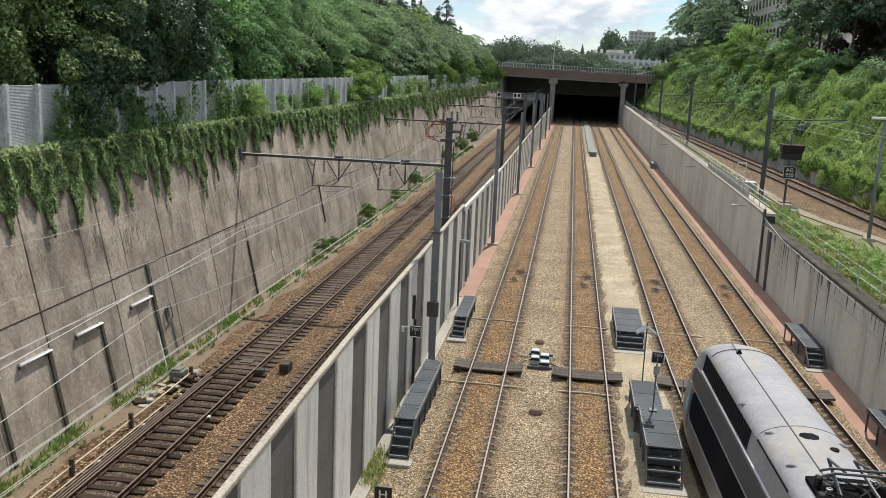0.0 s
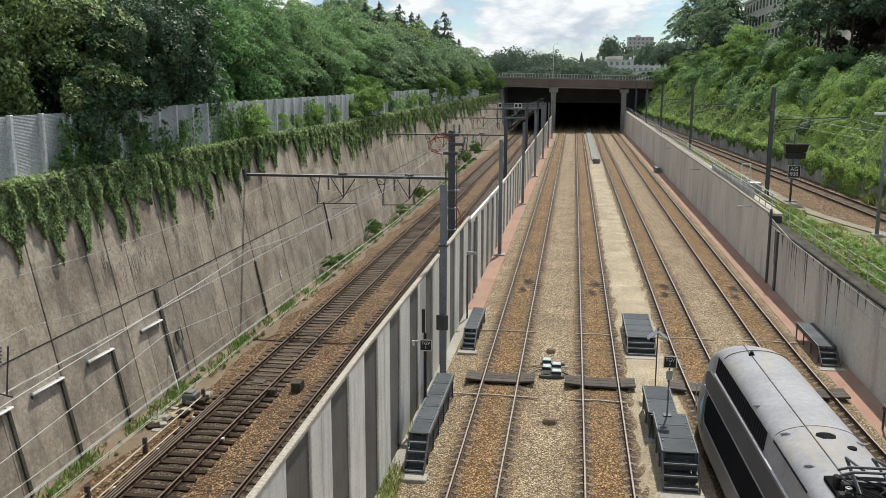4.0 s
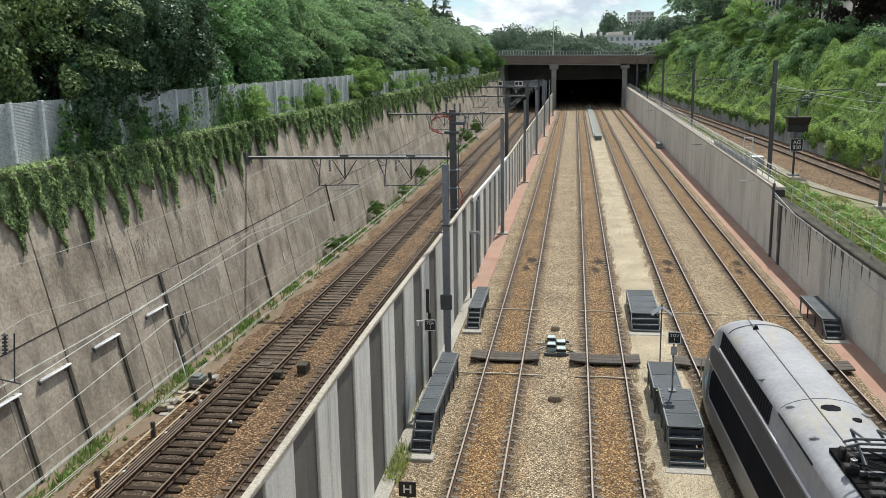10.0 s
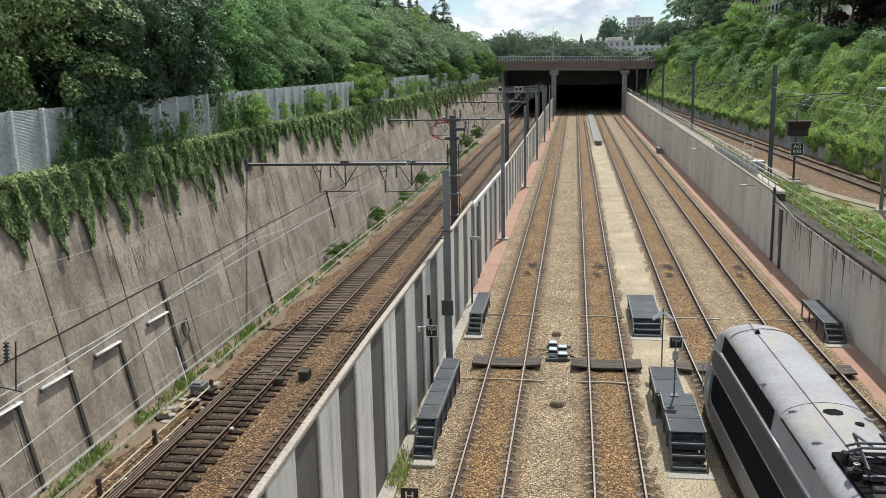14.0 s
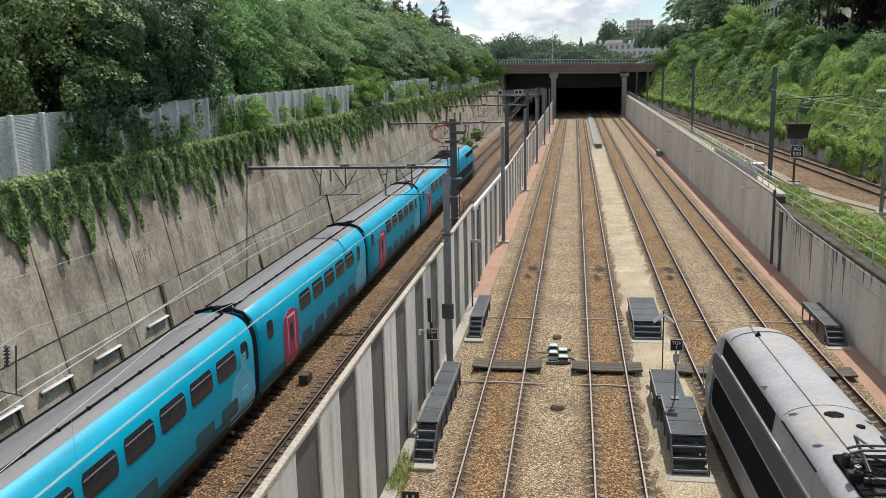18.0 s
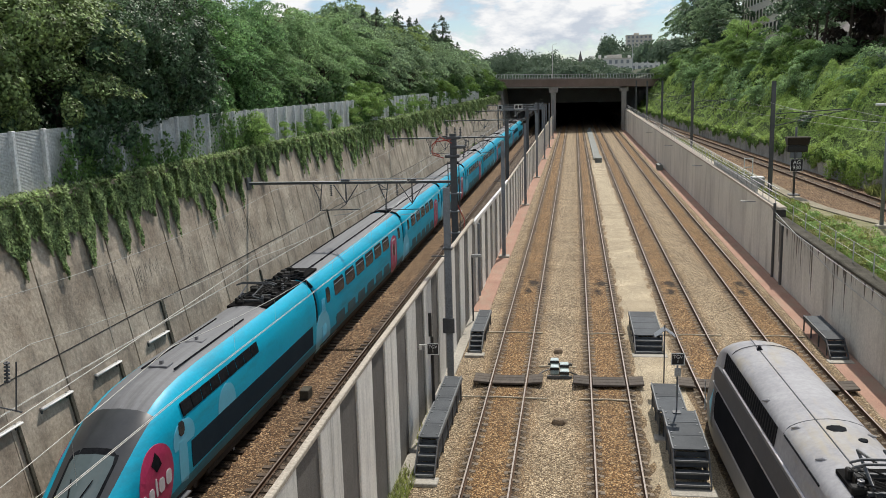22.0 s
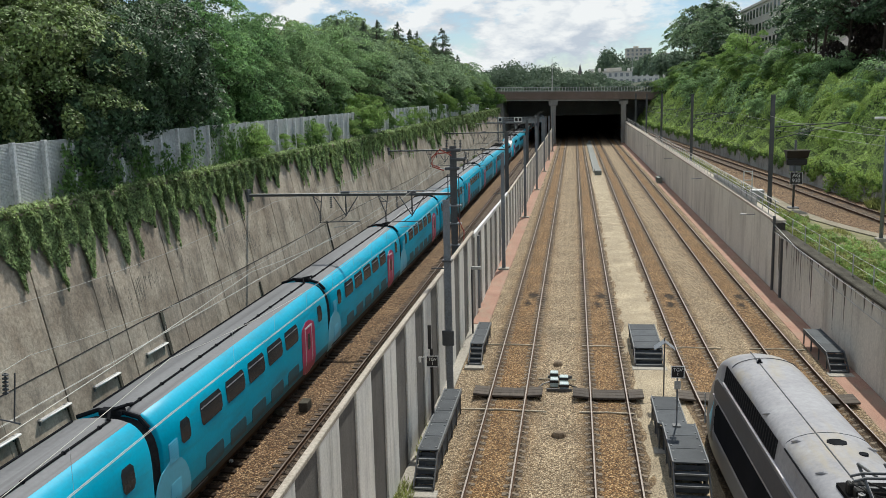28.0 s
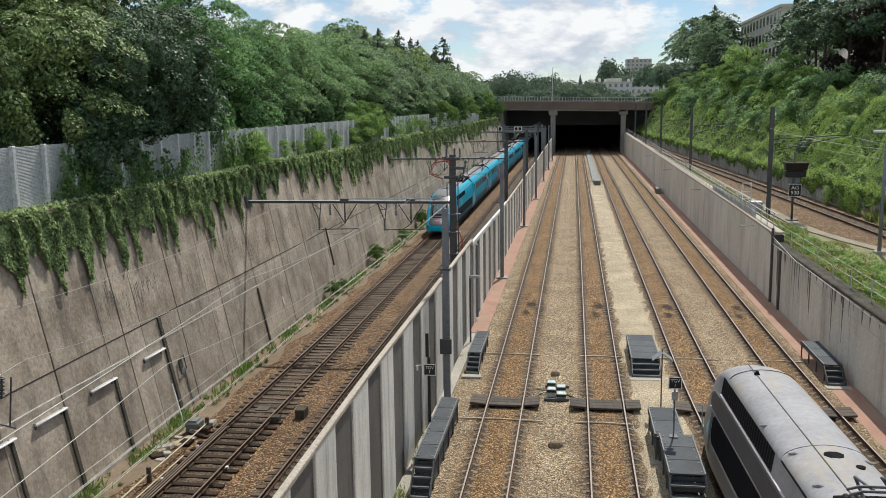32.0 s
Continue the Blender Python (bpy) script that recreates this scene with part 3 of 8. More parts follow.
def track(name, label, x, z, y0, y1, near, sleeper, bedmat, top, half, bed_z=-0.20, turn=0.0, far_mat=None, curved=False):
    """Rails, ballast and sleepers; the sleepers of the stretch near are parts, the rest one joined part."""
    t = thing(name, label, "railway track", kind="structure", at=pose(x, 0, z, 0, 0, turn))
    for s in (-1, 1):
        part("rail", rail_form(s * 0.753, y0, y1, curved), [M_RAIL_SIDE, top], t)
    b = Form()
    sec = [(-half, bed_z - 0.10), (-1.25, bed_z), (-1.02, bed_z + 0.0), (-0.5, bed_z + 0.004), (0, bed_z + 0.03), (0.5, bed_z + 0.004), (1.02, bed_z + 0.0), (1.25, bed_z), (half, bed_z - 0.10)]
    rings = []
    r = random.Random(int(x * 10) + 3)
    y = y0
    while y < y1:
        rings.append([(a + (bend(y) if curved else 0), y, c + r.uniform(-0.018, 0.018)) for a, c in sec])
        y += 0.8 if 10 < y < 110 else 12
    rings.append([(a, y1, c) for a, c in sec])
    b.loft(rings, closed=False, caps=False)
    part("ballast_bed", b, bedmat, t, kind="stuff")
    me = sleeper
    n0, n1 = near
    y = n0
    rest = Form()
    while y < n1:
        part("sleeper", me, None, t, at=pose(r.uniform(-0.02, 0.02) + (bend(y) if curved else 0), y + r.uniform(-0.02, 0.02), 0, 0, 0, r.uniform(-0.8, 0.8)))
        y += 0.6
    fy = n1
    while fy < min(y1, 262):
        for s in (-1, 1):
            rest.box(s * 0.753 - 0.3, s * 0.753 + 0.3, fy - 0.12, fy + 0.12, -0.36, -0.176)
        fy += 0.6
    part("far_sleepers", rest, far_mat or me.materials[0], t, kind="stuff")
    return t


SL_TWIN = sleeper_mesh("sleeper", 2.24, M_SLEEPER, True)
SL_OLD = sleeper_mesh("sleeper", 2.5, M_SLEEPER_DARK, True)
SL_WOOD = sleeper_mesh("sleeper", 2.5, M_OLD_WOOD, False)
TRACKS = (-2.78, 1.46, 5.79, 9.99)
for x in TRACKS:
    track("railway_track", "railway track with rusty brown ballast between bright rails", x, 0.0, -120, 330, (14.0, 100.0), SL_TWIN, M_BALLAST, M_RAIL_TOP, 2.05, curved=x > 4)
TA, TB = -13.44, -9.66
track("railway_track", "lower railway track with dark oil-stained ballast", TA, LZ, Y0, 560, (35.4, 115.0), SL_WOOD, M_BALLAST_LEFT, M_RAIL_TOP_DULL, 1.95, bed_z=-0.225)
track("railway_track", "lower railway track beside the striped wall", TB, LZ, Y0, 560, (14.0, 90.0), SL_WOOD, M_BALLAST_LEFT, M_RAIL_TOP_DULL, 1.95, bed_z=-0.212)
tt = math.degrees(math.atan(0.048))
track("railway_track", "single railway track on the raised bench", upper_x(0), UZ, -200, 330, (48.0, 118.0), SL_OLD, M_BALLAST_LEFT, M_RAIL_TOP_DULL, 1.8, turn=tt)

# timber sleepers and guard rail of the expansion joint
exp_joint = thing("expansion_joint", "rail expansion joint on dark timber sleepers", "rail joint", at=pose(TA, 0, LZ))
me = sleeper_mesh("timber_sleeper", 2.6, M_TIMBER, False)
y = 10.4
while y < 35.0:
    part("timber_sleeper", me, None, exp_joint, at=pose(random.uniform(-0.05, 0.05), y + random.uniform(-0.03, 0.03), 0.012, 0, 0, random.uniform(-1, 1)))
    y += 0.64
for dx, ya, yb in ((-0.86, 8, 34.6), (-0.63, 8, 33.6), (-0.97, 8, 29.5)):
    part("guard_rail", rail_form(dx, ya, yb), [M_RAIL_SIDE, M_RAIL_TOP_DULL], exp_joint, at=pose(0, 0, 0.004))

part("cover_plate", Form().box(-0.32, 0.22, 36.0, 36.5, -0.2, -0.13, 0.01), M_BOARD, exp_joint)
for yy in (25.2, 28.3, 31.4):
    part("rail_bond", Form().box(-1.02, -0.94, yy - 0.06, yy + 0.06, -0.16, 0.02, 0.01), M_SIGN_WHITE, exp_joint)
part("rail_bond", Form().box(0.84, 0.96, 29.6, 29.75, -0.16, -0.04, 0.01), M_SIGN_WHITE, exp_joint)
part("joint_box", Form().box(0.84, 1.2, 34.7, 35.05, -0.2, 0.05, 0.02), M_COPING, exp_joint)

# ---------------------------------------------------------------- walls
# battered wall beside the lower tracks: two rows of concrete panels in front of a core
wall_left = structure("wall_left", Form().loft([[(lwall_x(-1.0) - 0.12, y, -1.0), (lwall_x(8.7) - 0.12, y, 8.7), (lwall_x(8.7) - 0.8, y, 8.7), (lwall_x(-1.0) - 2.9, y, -1.0)] for y in (Y0, 246)]),
                      M_JOINT, "sloping concrete retaining wall, stained, with vertical joints", "retaining wall")


def wall_panel(z0, z1, w, ga, gb):
    fm = Form()
    c = 0.012
    rings = []
    for u, dep in ((ga, 0.10), (ga, c), (ga + c, 0.0), (w - gb - c, 0.0), (w - gb, c), (w - gb, 0.10)):
        rings.append([(lwall_x(z0) - dep, u, z0), (lwall_x(z1) - dep, u, z1)])
    fm.loft(rings, closed=False, caps=False)
    a, b = [r[1] for r in rings], [r[0] for r in rings]
    fm.add(a, [(0, 1, 2, 3, 4, 5)])
    return fm


y, k = 32.37 - 9.72 * 2, 0
cuts = []
while y < 246:
    cuts += [y, y + 1.43, y + 4.86, y + 8.29]
    y += 9.72
rows_z = ((-0.9, 3.70, M_CONC_LOW), (3.74, 6.38, M_CONC_WALL), (6.384, 8.9, M_CONC_WALL))
meshes = {}
for k, (ya, yb) in enumerate(zip(cuts, cuts[1:])):
    if yb > 246:
        break
    for j, (z0, z1, mt) in enumerate(rows_z):
        if (k % 4, j) not in meshes:
            meshes[k % 4, j] = wall_panel(z0, z1, yb - ya, 0.035 if k % 2 == 0 else 0.010, 0.010 if k % 2 == 0 else 0.035).mesh("panel", mt)
        part("panel", meshes[k % 4, j], None, wall_left, at=pose(0, ya, 0))
fm = Form()
for z0, z1, mt in ((-0.9, 3.70, 0), (3.74, 8.9, 0)):
    fm.add([(lwall_x(z0), Y0, z0), (lwall_x(z0), 14, z0), (lwall_x(z1), 14, z1), (lwall_x(z1), Y0, z1)], [(0, 1, 2, 3)])
part("plain_face", fm, M_CONC_WALL, wall_left)
part("ledge", Form().box(lwall_x(3.72) - 0.05, lwall_x(3.72) + 0.016, Y0, 246, 3.695, 3.74, 0.006), M_JOINT, wall_left)
part("coping", Form().box(lwall_x(8.9) - 0.6, lwall_x(8.9) + 0.10, Y0, 246, 8.9, 9.1, 0.03), M_CONC_WALL, wall_left)

# dark drip marks in clusters on the panels
r = random.Random(12)
fm = Form()
for i in range(36):
    yc, zc = r.choice((31.9, 34.3, 35.8, 38.6, 41.4, 44.5, 47.5, 50.5, 55.0, 60.0, 66.0)) + r.gauss(0, 0.5), r.choice((4.9, 5.3, 5.6)) + r.uniform(-0.3, 0.4)
    for j in range(r.randint(3, 8)):
        yy, w, h = yc + r.uniform(-0.6, 0.6), r.uniform(0.010, 0.030), r.uniform(0.12, 0.75)
        z1 = zc + r.uniform(-0.35, 0.35)
        fm.add([(lwall_x(z) + 0.004, yy + e + 0.02 * (z - z1), z) for e, z in ((-w * 0.4, z1 - h), (w * 0.3, z1 - h), (w, z1 - h * 0.4), (w * 0.7, z1), (-w, z1 - 0.05))], [(0, 1, 2, 3, 4)])
part("drip_stain", fm, M_STREAK, wall_left, kind="stuff")

# dark worn posts and pale tube lamps on that wall
def wall_post(y, z0, z1, w=0.22):
    fm = Form()
    fm.loft([[(lwall_x(z) + 0.08, y - w / 2, z), (lwall_x(z) + 0.08, y + w / 2, z), (lwall_x(z) - 0.05, y + w / 2, z), (lwall_x(z) - 0.05, y - w / 2, z)] for z in (z0, z1)])
    return fm


LAMP_Y = [(23.7, 2.4), (26.6, 2.4), (30.05, 2.4), (34.2, 2.42)]
for yy, zl in LAMP_Y:
    w = thing("wall_tube_lamp", "pale tubular lamp on a bracket against the concrete wall", "tube lamp", "lamps along the wall")
    xw = lwall_x(zl) + 0.13
    part("tube", Form().tube([(xw, yy - 0.95, zl), (xw, yy + 0.85, zl)], 0.036, 10), M_SIGN_WHITE, w, smooth=True)
    part("housing", Form().box(xw - 0.13, xw - 0.025, yy - 0.95, yy + 0.85, zl - 0.02, zl + 0.04, 0.01), M_STEEL_PALE, w)
    for e in (-0.9, 0.6):
        part("bracket", Form().box(xw - 0.22, xw - 0.06, yy + e - 0.03, yy + e + 0.03, zl - 0.16, zl + 0.05), M_STEEL_DARK, w)
for yy, z0, z1, w in ((24.4, -0.7, 2.3, 0.14), (27.4, -0.7, 2.35, 0.17), (30.9, -0.7, 2.35, 0.16), (35.3, -0.7, 3.72, 0.22), (46.9, -0.7, 2.6, 0.14), (62.0, 1.2, 3.9, 0.12)):
    solid("wall_post", wall_post(yy, z0, z1, w), M_COPING, "dark steel post against the concrete wall", "post", "posts along the wall")

g = thing("wall_bracket_frame", "small dark steel hoop with a conduit on the concrete wall", "bracket")
hoop = [(lwall_x(z) + 0.10, y, z) for y, z in ((35.95, 1.0), (36.0, 1.62), (36.5, 1.72), (36.5, 1.12), (35.95, 1.0))]
part("hoop", Form().tube(hoop, 0.035, 6), M_STEEL_DARK, g)
part("plate", Form().loft([[(lwall_x(z) + o, y, z) for y, z in ((36.05, 1.15), (36.05, 1.55), (36.35, 1.6), (36.35, 1.2))] for o in (0.0, 0.05)]), M_COPING, g)
part("conduit", Form().tube([(lwall_x(z) + 0.04, 36.45, z) for z in (1.15, -0.6)], 0.025, 6), M_STEEL, g)
solid("leaning_rod", Form().tube([(lwall_x(0.9) + 0.05, 35.0, 0.85), (lwall_x(-0.6) + 0.5, 34.3, -0.62)], 0.03, 6), M_SIGN_WHITE, "pale rod leaning against the concrete wall", "rod")

# striped dividing wall: light and dark concrete panels with a cap
wall_div = structure("wall_striped", Form().loft([[(div_x(y) - 0.10, y, -0.75), (div_x(y) - 0.04, y, -0.75), (div_x(y) - 0.04, y, zt), (div_x(y) - 0.10, y, zt)]
                                                  for y, zt in ((-60, 4.7), (14, 4.7), (24, 4.9), (50.4, 4.85), (50.5, 4.55), (72, 4.15), (132, 4.05), (231, 4.2))]),
                     M_PANEL_DARK, "concrete dividing wall in light and dark vertical stripes", "dividing wall")


def div_top(y):
    return float(np.interp(y, [14, 24, 50.4, 50.5, 72, 132, 231], [4.7, 4.9, 4.85, 4.55, 4.15, 4.05, 4.2]))


y, k = 11.68, 0
while y < 228:
    w = 1.78
    light = k % 2 == 0
    d = 0.055 if light else 0.0
    fm = Form()
    c = 0.02
    ya, yb = y + 0.01, y + w - 0.01
    rings = [[(div_x(yy) + o, yy, -0.7), (div_x(yy) + o, yy, div_top(yy) - 0.02)] for yy, o in ((ya, -0.05), (ya, d - c), (ya + c, d), (yb - c, d), (yb, d - c), (yb, -0.05))]
    if light and k % 4 == 0 and y < 90:
        m = (ya + yb) / 2
        rings[3:3] = [[(div_x(m) + o, m + e, z) for z in (-0.7, div_top(m) - 0.02)] for e, o in ((-0.02, d), (0, d - 0.03), (0.02, d))]
    fm.loft(rings, closed=False, caps=False)
    part("panel", fm, M_PANEL_LIGHT if light else M_PANEL_DARK, wall_div)
    y += w
    k += 1
for ya, yb, mt, hh in ((-60, 12, M_CAP, 0.08), (12, 50.4, M_CAP, 0.08), (50.5, 76.0, M_WHITE_CAP, 0.2), (76.1, 231, M_CAP, 0.12)):
    rings = []
    for yy in np.linspace(ya, yb, 10):
        x, z = div_x(yy), div_top(max(yy, 14))
        rings.append([(x - 0.11, yy, z - 0.03), (x + 0.065, yy, z - 0.03), (x + 0.065, yy, z + hh - 0.02), (x + 0.05, yy, z + hh), (x - 0.095, yy, z + hh), (x - 0.11, yy, z + hh - 0.02)])
    part("cap", Form().loft(rings), mt, wall_div, "white sheet-metal cap" if mt is M_WHITE_CAP else "")
part("steel_post", Form().box(div_x(52) + 0.06, div_x(52) + 0.2, 51.9, 52.05, 0, 4.4, 0.01), M_STEEL, wall_div)

f = Form().box(-0.01, 0.01, -0.08, 0.08, -0.22, 0.22, 0.005)
solid("marker_plate", f, M_SIGN_WHITE, "small white plate fixed low on the sloping wall", "marker plate", at=pose(lwall_x(1.16) + 0.03, 50.36, 1.16, 0, -math.degrees(math.atan(BATTER)), 0))

# concrete edge strip and paths along the four tracks
f = Form()
f.loft([[(div_x(y) + 0.02, y, -0.2), (div_x(y) + 0.5, y, -0.2), (div_x(y) + 0.5, y, -0.4), (div_x(y) + 0.02, y, -0.4)] for y in (-30, 48.9)])
structure("cess_path", f, M_CESS, "worn concrete edge strip at the wall's foot", "path")
f = Form()
f.loft([[(div_x(y) + 0.02, y, -0.19), (div_x(y) + 0.95, y, -0.21), (div_x(y) + 1.0, y, -0.4), (div_x(y) + 0.02, y, -0.4)] for y in (49.0, 231)])
structure("red_path_wall", f, M_RED, "red asphalt path at the foot of the striped wall", "path")
f = Form()
f.loft([[(11.50, y, -0.21), (12.66, y, -0.19), (12.66, y, -0.4), (11.5, y, -0.4)] for y in (-30, 231)])
structure("red_path", f, M_RED, "faded red asphalt path along the concrete wall", "path")
f = Form()
f.loft([[(-1.45, y, -0.225), (-0.6, y, -0.185), (0.6, y, -0.185), (1.45, y, -0.225), (1.5, y, -0.4), (-1.5, y, -0.4)] for y in np.linspace(8, 146, 30)])
structure("walkway", f, M_WALKWAY, "sandy concrete walkway between two tracks", "walkway").location = (3.62, 0, 0)
f = Form()
y = 146.1
while y < 230:
    f.box(3.1, 4.3, y, y + 2.9, -0.4, 0.02, 0.02)
    y += 3.0
structure("cable_cover", f, M_COVER, "grey-green cable duct covers between the tracks", "duct cover")
f = Form().box(3.25, 4.25, 141.0, 146.0, -0.3, 0.55, 0.04)
solid("equipment_cabinet", f, M_COVER, "low grey equipment box between the tracks", "equipment box")
f = Form().box(3.5, 4.1, 226, 228, -0.3, 0.7, 0.04)
solid("equipment_cabinet", f, M_COVER, "low grey equipment box before the tunnel", "equipment box")
f = Form().box(11.6, 12.3, 128, 131, -0.25, 0.55, 0.04)
solid("equipment_cabinet", f, M_COVER, "low grey equipment box beside the wall", "equipment box")

# right wall
def rw_top(y):
    return 3.55 if y < 58.6 else float(np.interp(y, [58.6, 75, 157, 246], [4.2, 4.3, 4.6, 4.9]))


wall_right = structure("wall_right", Form().loft([[(12.78, y, -0.7), (13.3, y, -0.7), (13.3, y, z), (12.78, y, z)] for y, z in ((-200, 3.5), (58.5, 3.5), (58.6, 4.15), (246, 4.8))]),
                       M_JOINT, "pale concrete retaining wall with dark water stains", "retaining wall")
y = 10.0
while y < 244:
    w = 4.6
    fm = Form()
    za, zb = rw_top(y + 0.1) - 0.02, rw_top(y + w - 0.1) - 0.02
    rings = [[(12.68 + o, yy, -0.6), (12.68 + o, yy, zz)] for yy, o, zz in ((y + 0.015, 0.1, za), (y + 0.015, 0.02, za), (y + 0.035, 0, za), (y + w - 0.035, 0, zb), (y + w - 0.015, 0.02, zb), (y + w - 0.015, 0.1, zb))]
    fm.loft(rings, closed=False, caps=False)
    part("panel", fm, M_CONC_RIGHT, wall_right)
    y += w
part("panel", Form().add([(12.7, -200, -0.6), (12.7, 10, -0.6), (12.7, 10, 3.5), (12.7, -200, 3.5)], [(0, 1, 2, 3)]), M_CONC_RIGHT, wall_right)
part("coping", Form().box(12.62, 13.35, -200, 58.55, 3.52, 3.72, 0.05), M_COPING, wall_right, "blackened mossy coping")
fm = Form()
fm.loft([[(12.62, y, z), (13.35, y, z), (13.35, y, z + 0.16), (12.62, y, z + 0.16)] for y, z in ((58.6, 4.15), (75, 4.28), (157, 4.58), (246, 4.88))])
part("coping", fm, M_CAP, wall_right)
r = random.Random(4)
fm = Form()
y = 20.0
while y < 58:
    h, w = r.choice((0.4, 0.8, 1.5, 2.5)) * r.uniform(0.6, 1.2), r.uniform(0.03, 0.2)
    q = r.uniform(-0.4, 0.4)
    fm.add([(12.674, y + e * w + 0.02 * k, 3.5 - h * k) for e, k in ((-1, 0), (1, 0), (0.75 + q * 0.2, 0.3), (0.5, 0.65), (0.1 + q * 0.3, 1), (-0.15 + q * 0.3, 0.97), (-0.45 + q, 0.55), (-0.8, 0.2))], [(0, 1, 2, 3, 4, 5, 6, 7)])
    if r.random() < 0.3:
        y += w
    y += r.uniform(0.12, 1.3)
part("water_stain", fm, M_STREAK, wall_right, kind="stuff")
solid("downpipe", Form().tube([(12.6, 58.5, -0.2), (12.6, 58.5, 4.6)], 0.09, 8).box(12.55, 12.7, 56.2, 56.5, -0.2, 3.5), M_STEEL_DARK, "dark downpipe on the pale concrete wall", "pipe")

# bench behind the right wall
def verge_x(y):
    """Edge of the grass towards the raised track; it widens where the bench bends away."""
    return float(np.interp(y, [-200, 40, 53, 59.3, 62.8, 67, 72, 140, 246], [21.6, 21.6, 20.4, 19.0, 18.0, 17.1, 16.6, 16.2, 15.2]))


bench_y = (-200, 30, 40, 47, 53, 56, 59.3, 62.8, 67, 72, 100, 140, 246)
f = Form().loft([[(13.35, y, 3.26), ((13.35 + verge_x(y)) / 2, y, 3.34), (verge_x(y), y, 3.08), (verge_x(y), y, 2.8), (13.35, y, 2.8)] for y in bench_y])
structure("grass_verge", f, M_GRASS_SOIL, "rough grassy verge on the raised bench", "verge")
f = Form().loft([[(verge_x(y) + 0.02, y, 3.16), (verge_x(y) + 0.92, y, 3.16), (verge_x(y) + 0.92, y, 2.8), (verge_x(y) + 0.02, y, 2.8)] for y in bench_y if y <= 140])
structure("cable_trough", f, M_DUSTY_PATH, "pale concrete cable trough beside the grass", "cable trough")
f = Form().loft([[(verge_x(y) + 0.94, y, 3.02), (upper_x(y) + 2.4, y, 3.0), (upper_x(y) + 2.4, y, 2.8), (verge_x(y) + 0.94, y, 2.8)] for y in bench_y])
structure("bench_ballast", f, M_BALLAST_LEFT_PLAIN, "brown ballast of the raised track", "ballast")
wall_back = structure("wall_back", Form().loft([[(upper_x(y) + 2.5, y, 2.8), (upper_x(y) + 2.95, y, 2.8), (upper_x(y) + 2.95, y, 4.75), (upper_x(y) + 2.5, y, 4.75)] for y in (-200, 246)]), M_JOINT,
                      "grey concrete wall at the foot of the overgrown bank", "retaining wall")
y = 40.0
while y < 240:
    fm = Form()
    fm.loft([[(upper_x(yy) + 2.5 - o, yy, 2.9), (upper_x(yy) + 2.5 - o, yy, 4.7)] for yy, o in ((y + 0.02, -0.02), (y + 0.05, 0.04), (y + 2.95, 0.04), (y + 2.98, -0.02))], closed=False, caps=False)
    part("panel", fm, M_BACKWALL, wall_back)
    y += 3.0

# ---------------------------------------------------------------- road bridge and tunnel
bridge = structure("road_bridge", Form().loft([[(x, 231.6, 10.9 - 0.02 * (x - 0)), (x, 246, 10.9 - 0.02 * x), (x, 246, 12.6 - 0.02 * x), (x, 231.6, 12.6 - 0.02 * x)] for x in (-34, 34)]), M_BRIDGE_GREY,
                   "concrete road bridge with a brown fascia and pale railing", "bridge")
part("fascia", Form().loft([[(x, 231.0, 10.95 - 0.02 * x), (x, 231.6, 10.8 - 0.02 * x), (x, 231.6, 12.95 - 0.02 * x), (x, 231.0, 12.95 - 0.02 * x)] for x in (-34, 34)]), M_BRIDGE, bridge)
part("fascia_lip", Form().loft([[(x, 230.9, 12.75 - 0.02 * x), (x, 231.7, 12.75 - 0.02 * x), (x, 231.7, 13.0 - 0.02 * x), (x, 230.9, 13.0 - 0.02 * x)] for x in (-34, 34)]), M_BRIDGE_GREY, bridge)
part("soffit_edge", Form().loft([[(x, 231.2, 10.55 - 0.02 * x), (x, 231.7, 10.55 - 0.02 * x), (x, 231.7, 10.95 - 0.02 * x), (x, 231.2, 10.95 - 0.02 * x)] for x in (-18, 13)]), M_BRIDGE_GREY, bridge)
fm = Form().tube([(-34, 231.2, 14.65), (34, 231.2, 13.29)], 0.06, 6).tube([(-34, 231.2, 13.85), (34, 231.2, 12.5)], 0.03, 6)
part("handrail", fm, M_STEEL_PALE, bridge)
post = Form().box(-0.07, 0.07, -0.04, 0.04, 0, 1.05).mesh("baluster", M_STEEL_PALE)
for i in range(96):
    x = -33 + i * 0.7
    part("baluster", post, None, bridge, at=pose(x, 231.2, 12.98 - 0.02 * x))
for x, w in ((-5.25, 0.62), (12.35, 0.6)):
    fm = Form().box(x - w, x + w, 231.3, 232.6, -0.6, 10.2, 0.05).box(x - w - 0.5, x + w + 0.5, 231.2, 232.8, 9.5, 10.75, 0.05)
    part("pier", fm, M_BRIDGE_GREY, bridge)
part("abutment", Form().loft([[(-21.5, y, -1), (-16.9, y, -1), (-18.1, y, 10.9), (-21.5, y, 10.9)] for y in (228.5, 246)]), M_BRIDGE_GREY, bridge)
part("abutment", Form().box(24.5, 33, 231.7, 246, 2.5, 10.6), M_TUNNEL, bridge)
# dark slab stands in for the shaded opening over the raised track
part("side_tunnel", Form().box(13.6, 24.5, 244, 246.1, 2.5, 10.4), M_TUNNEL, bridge)
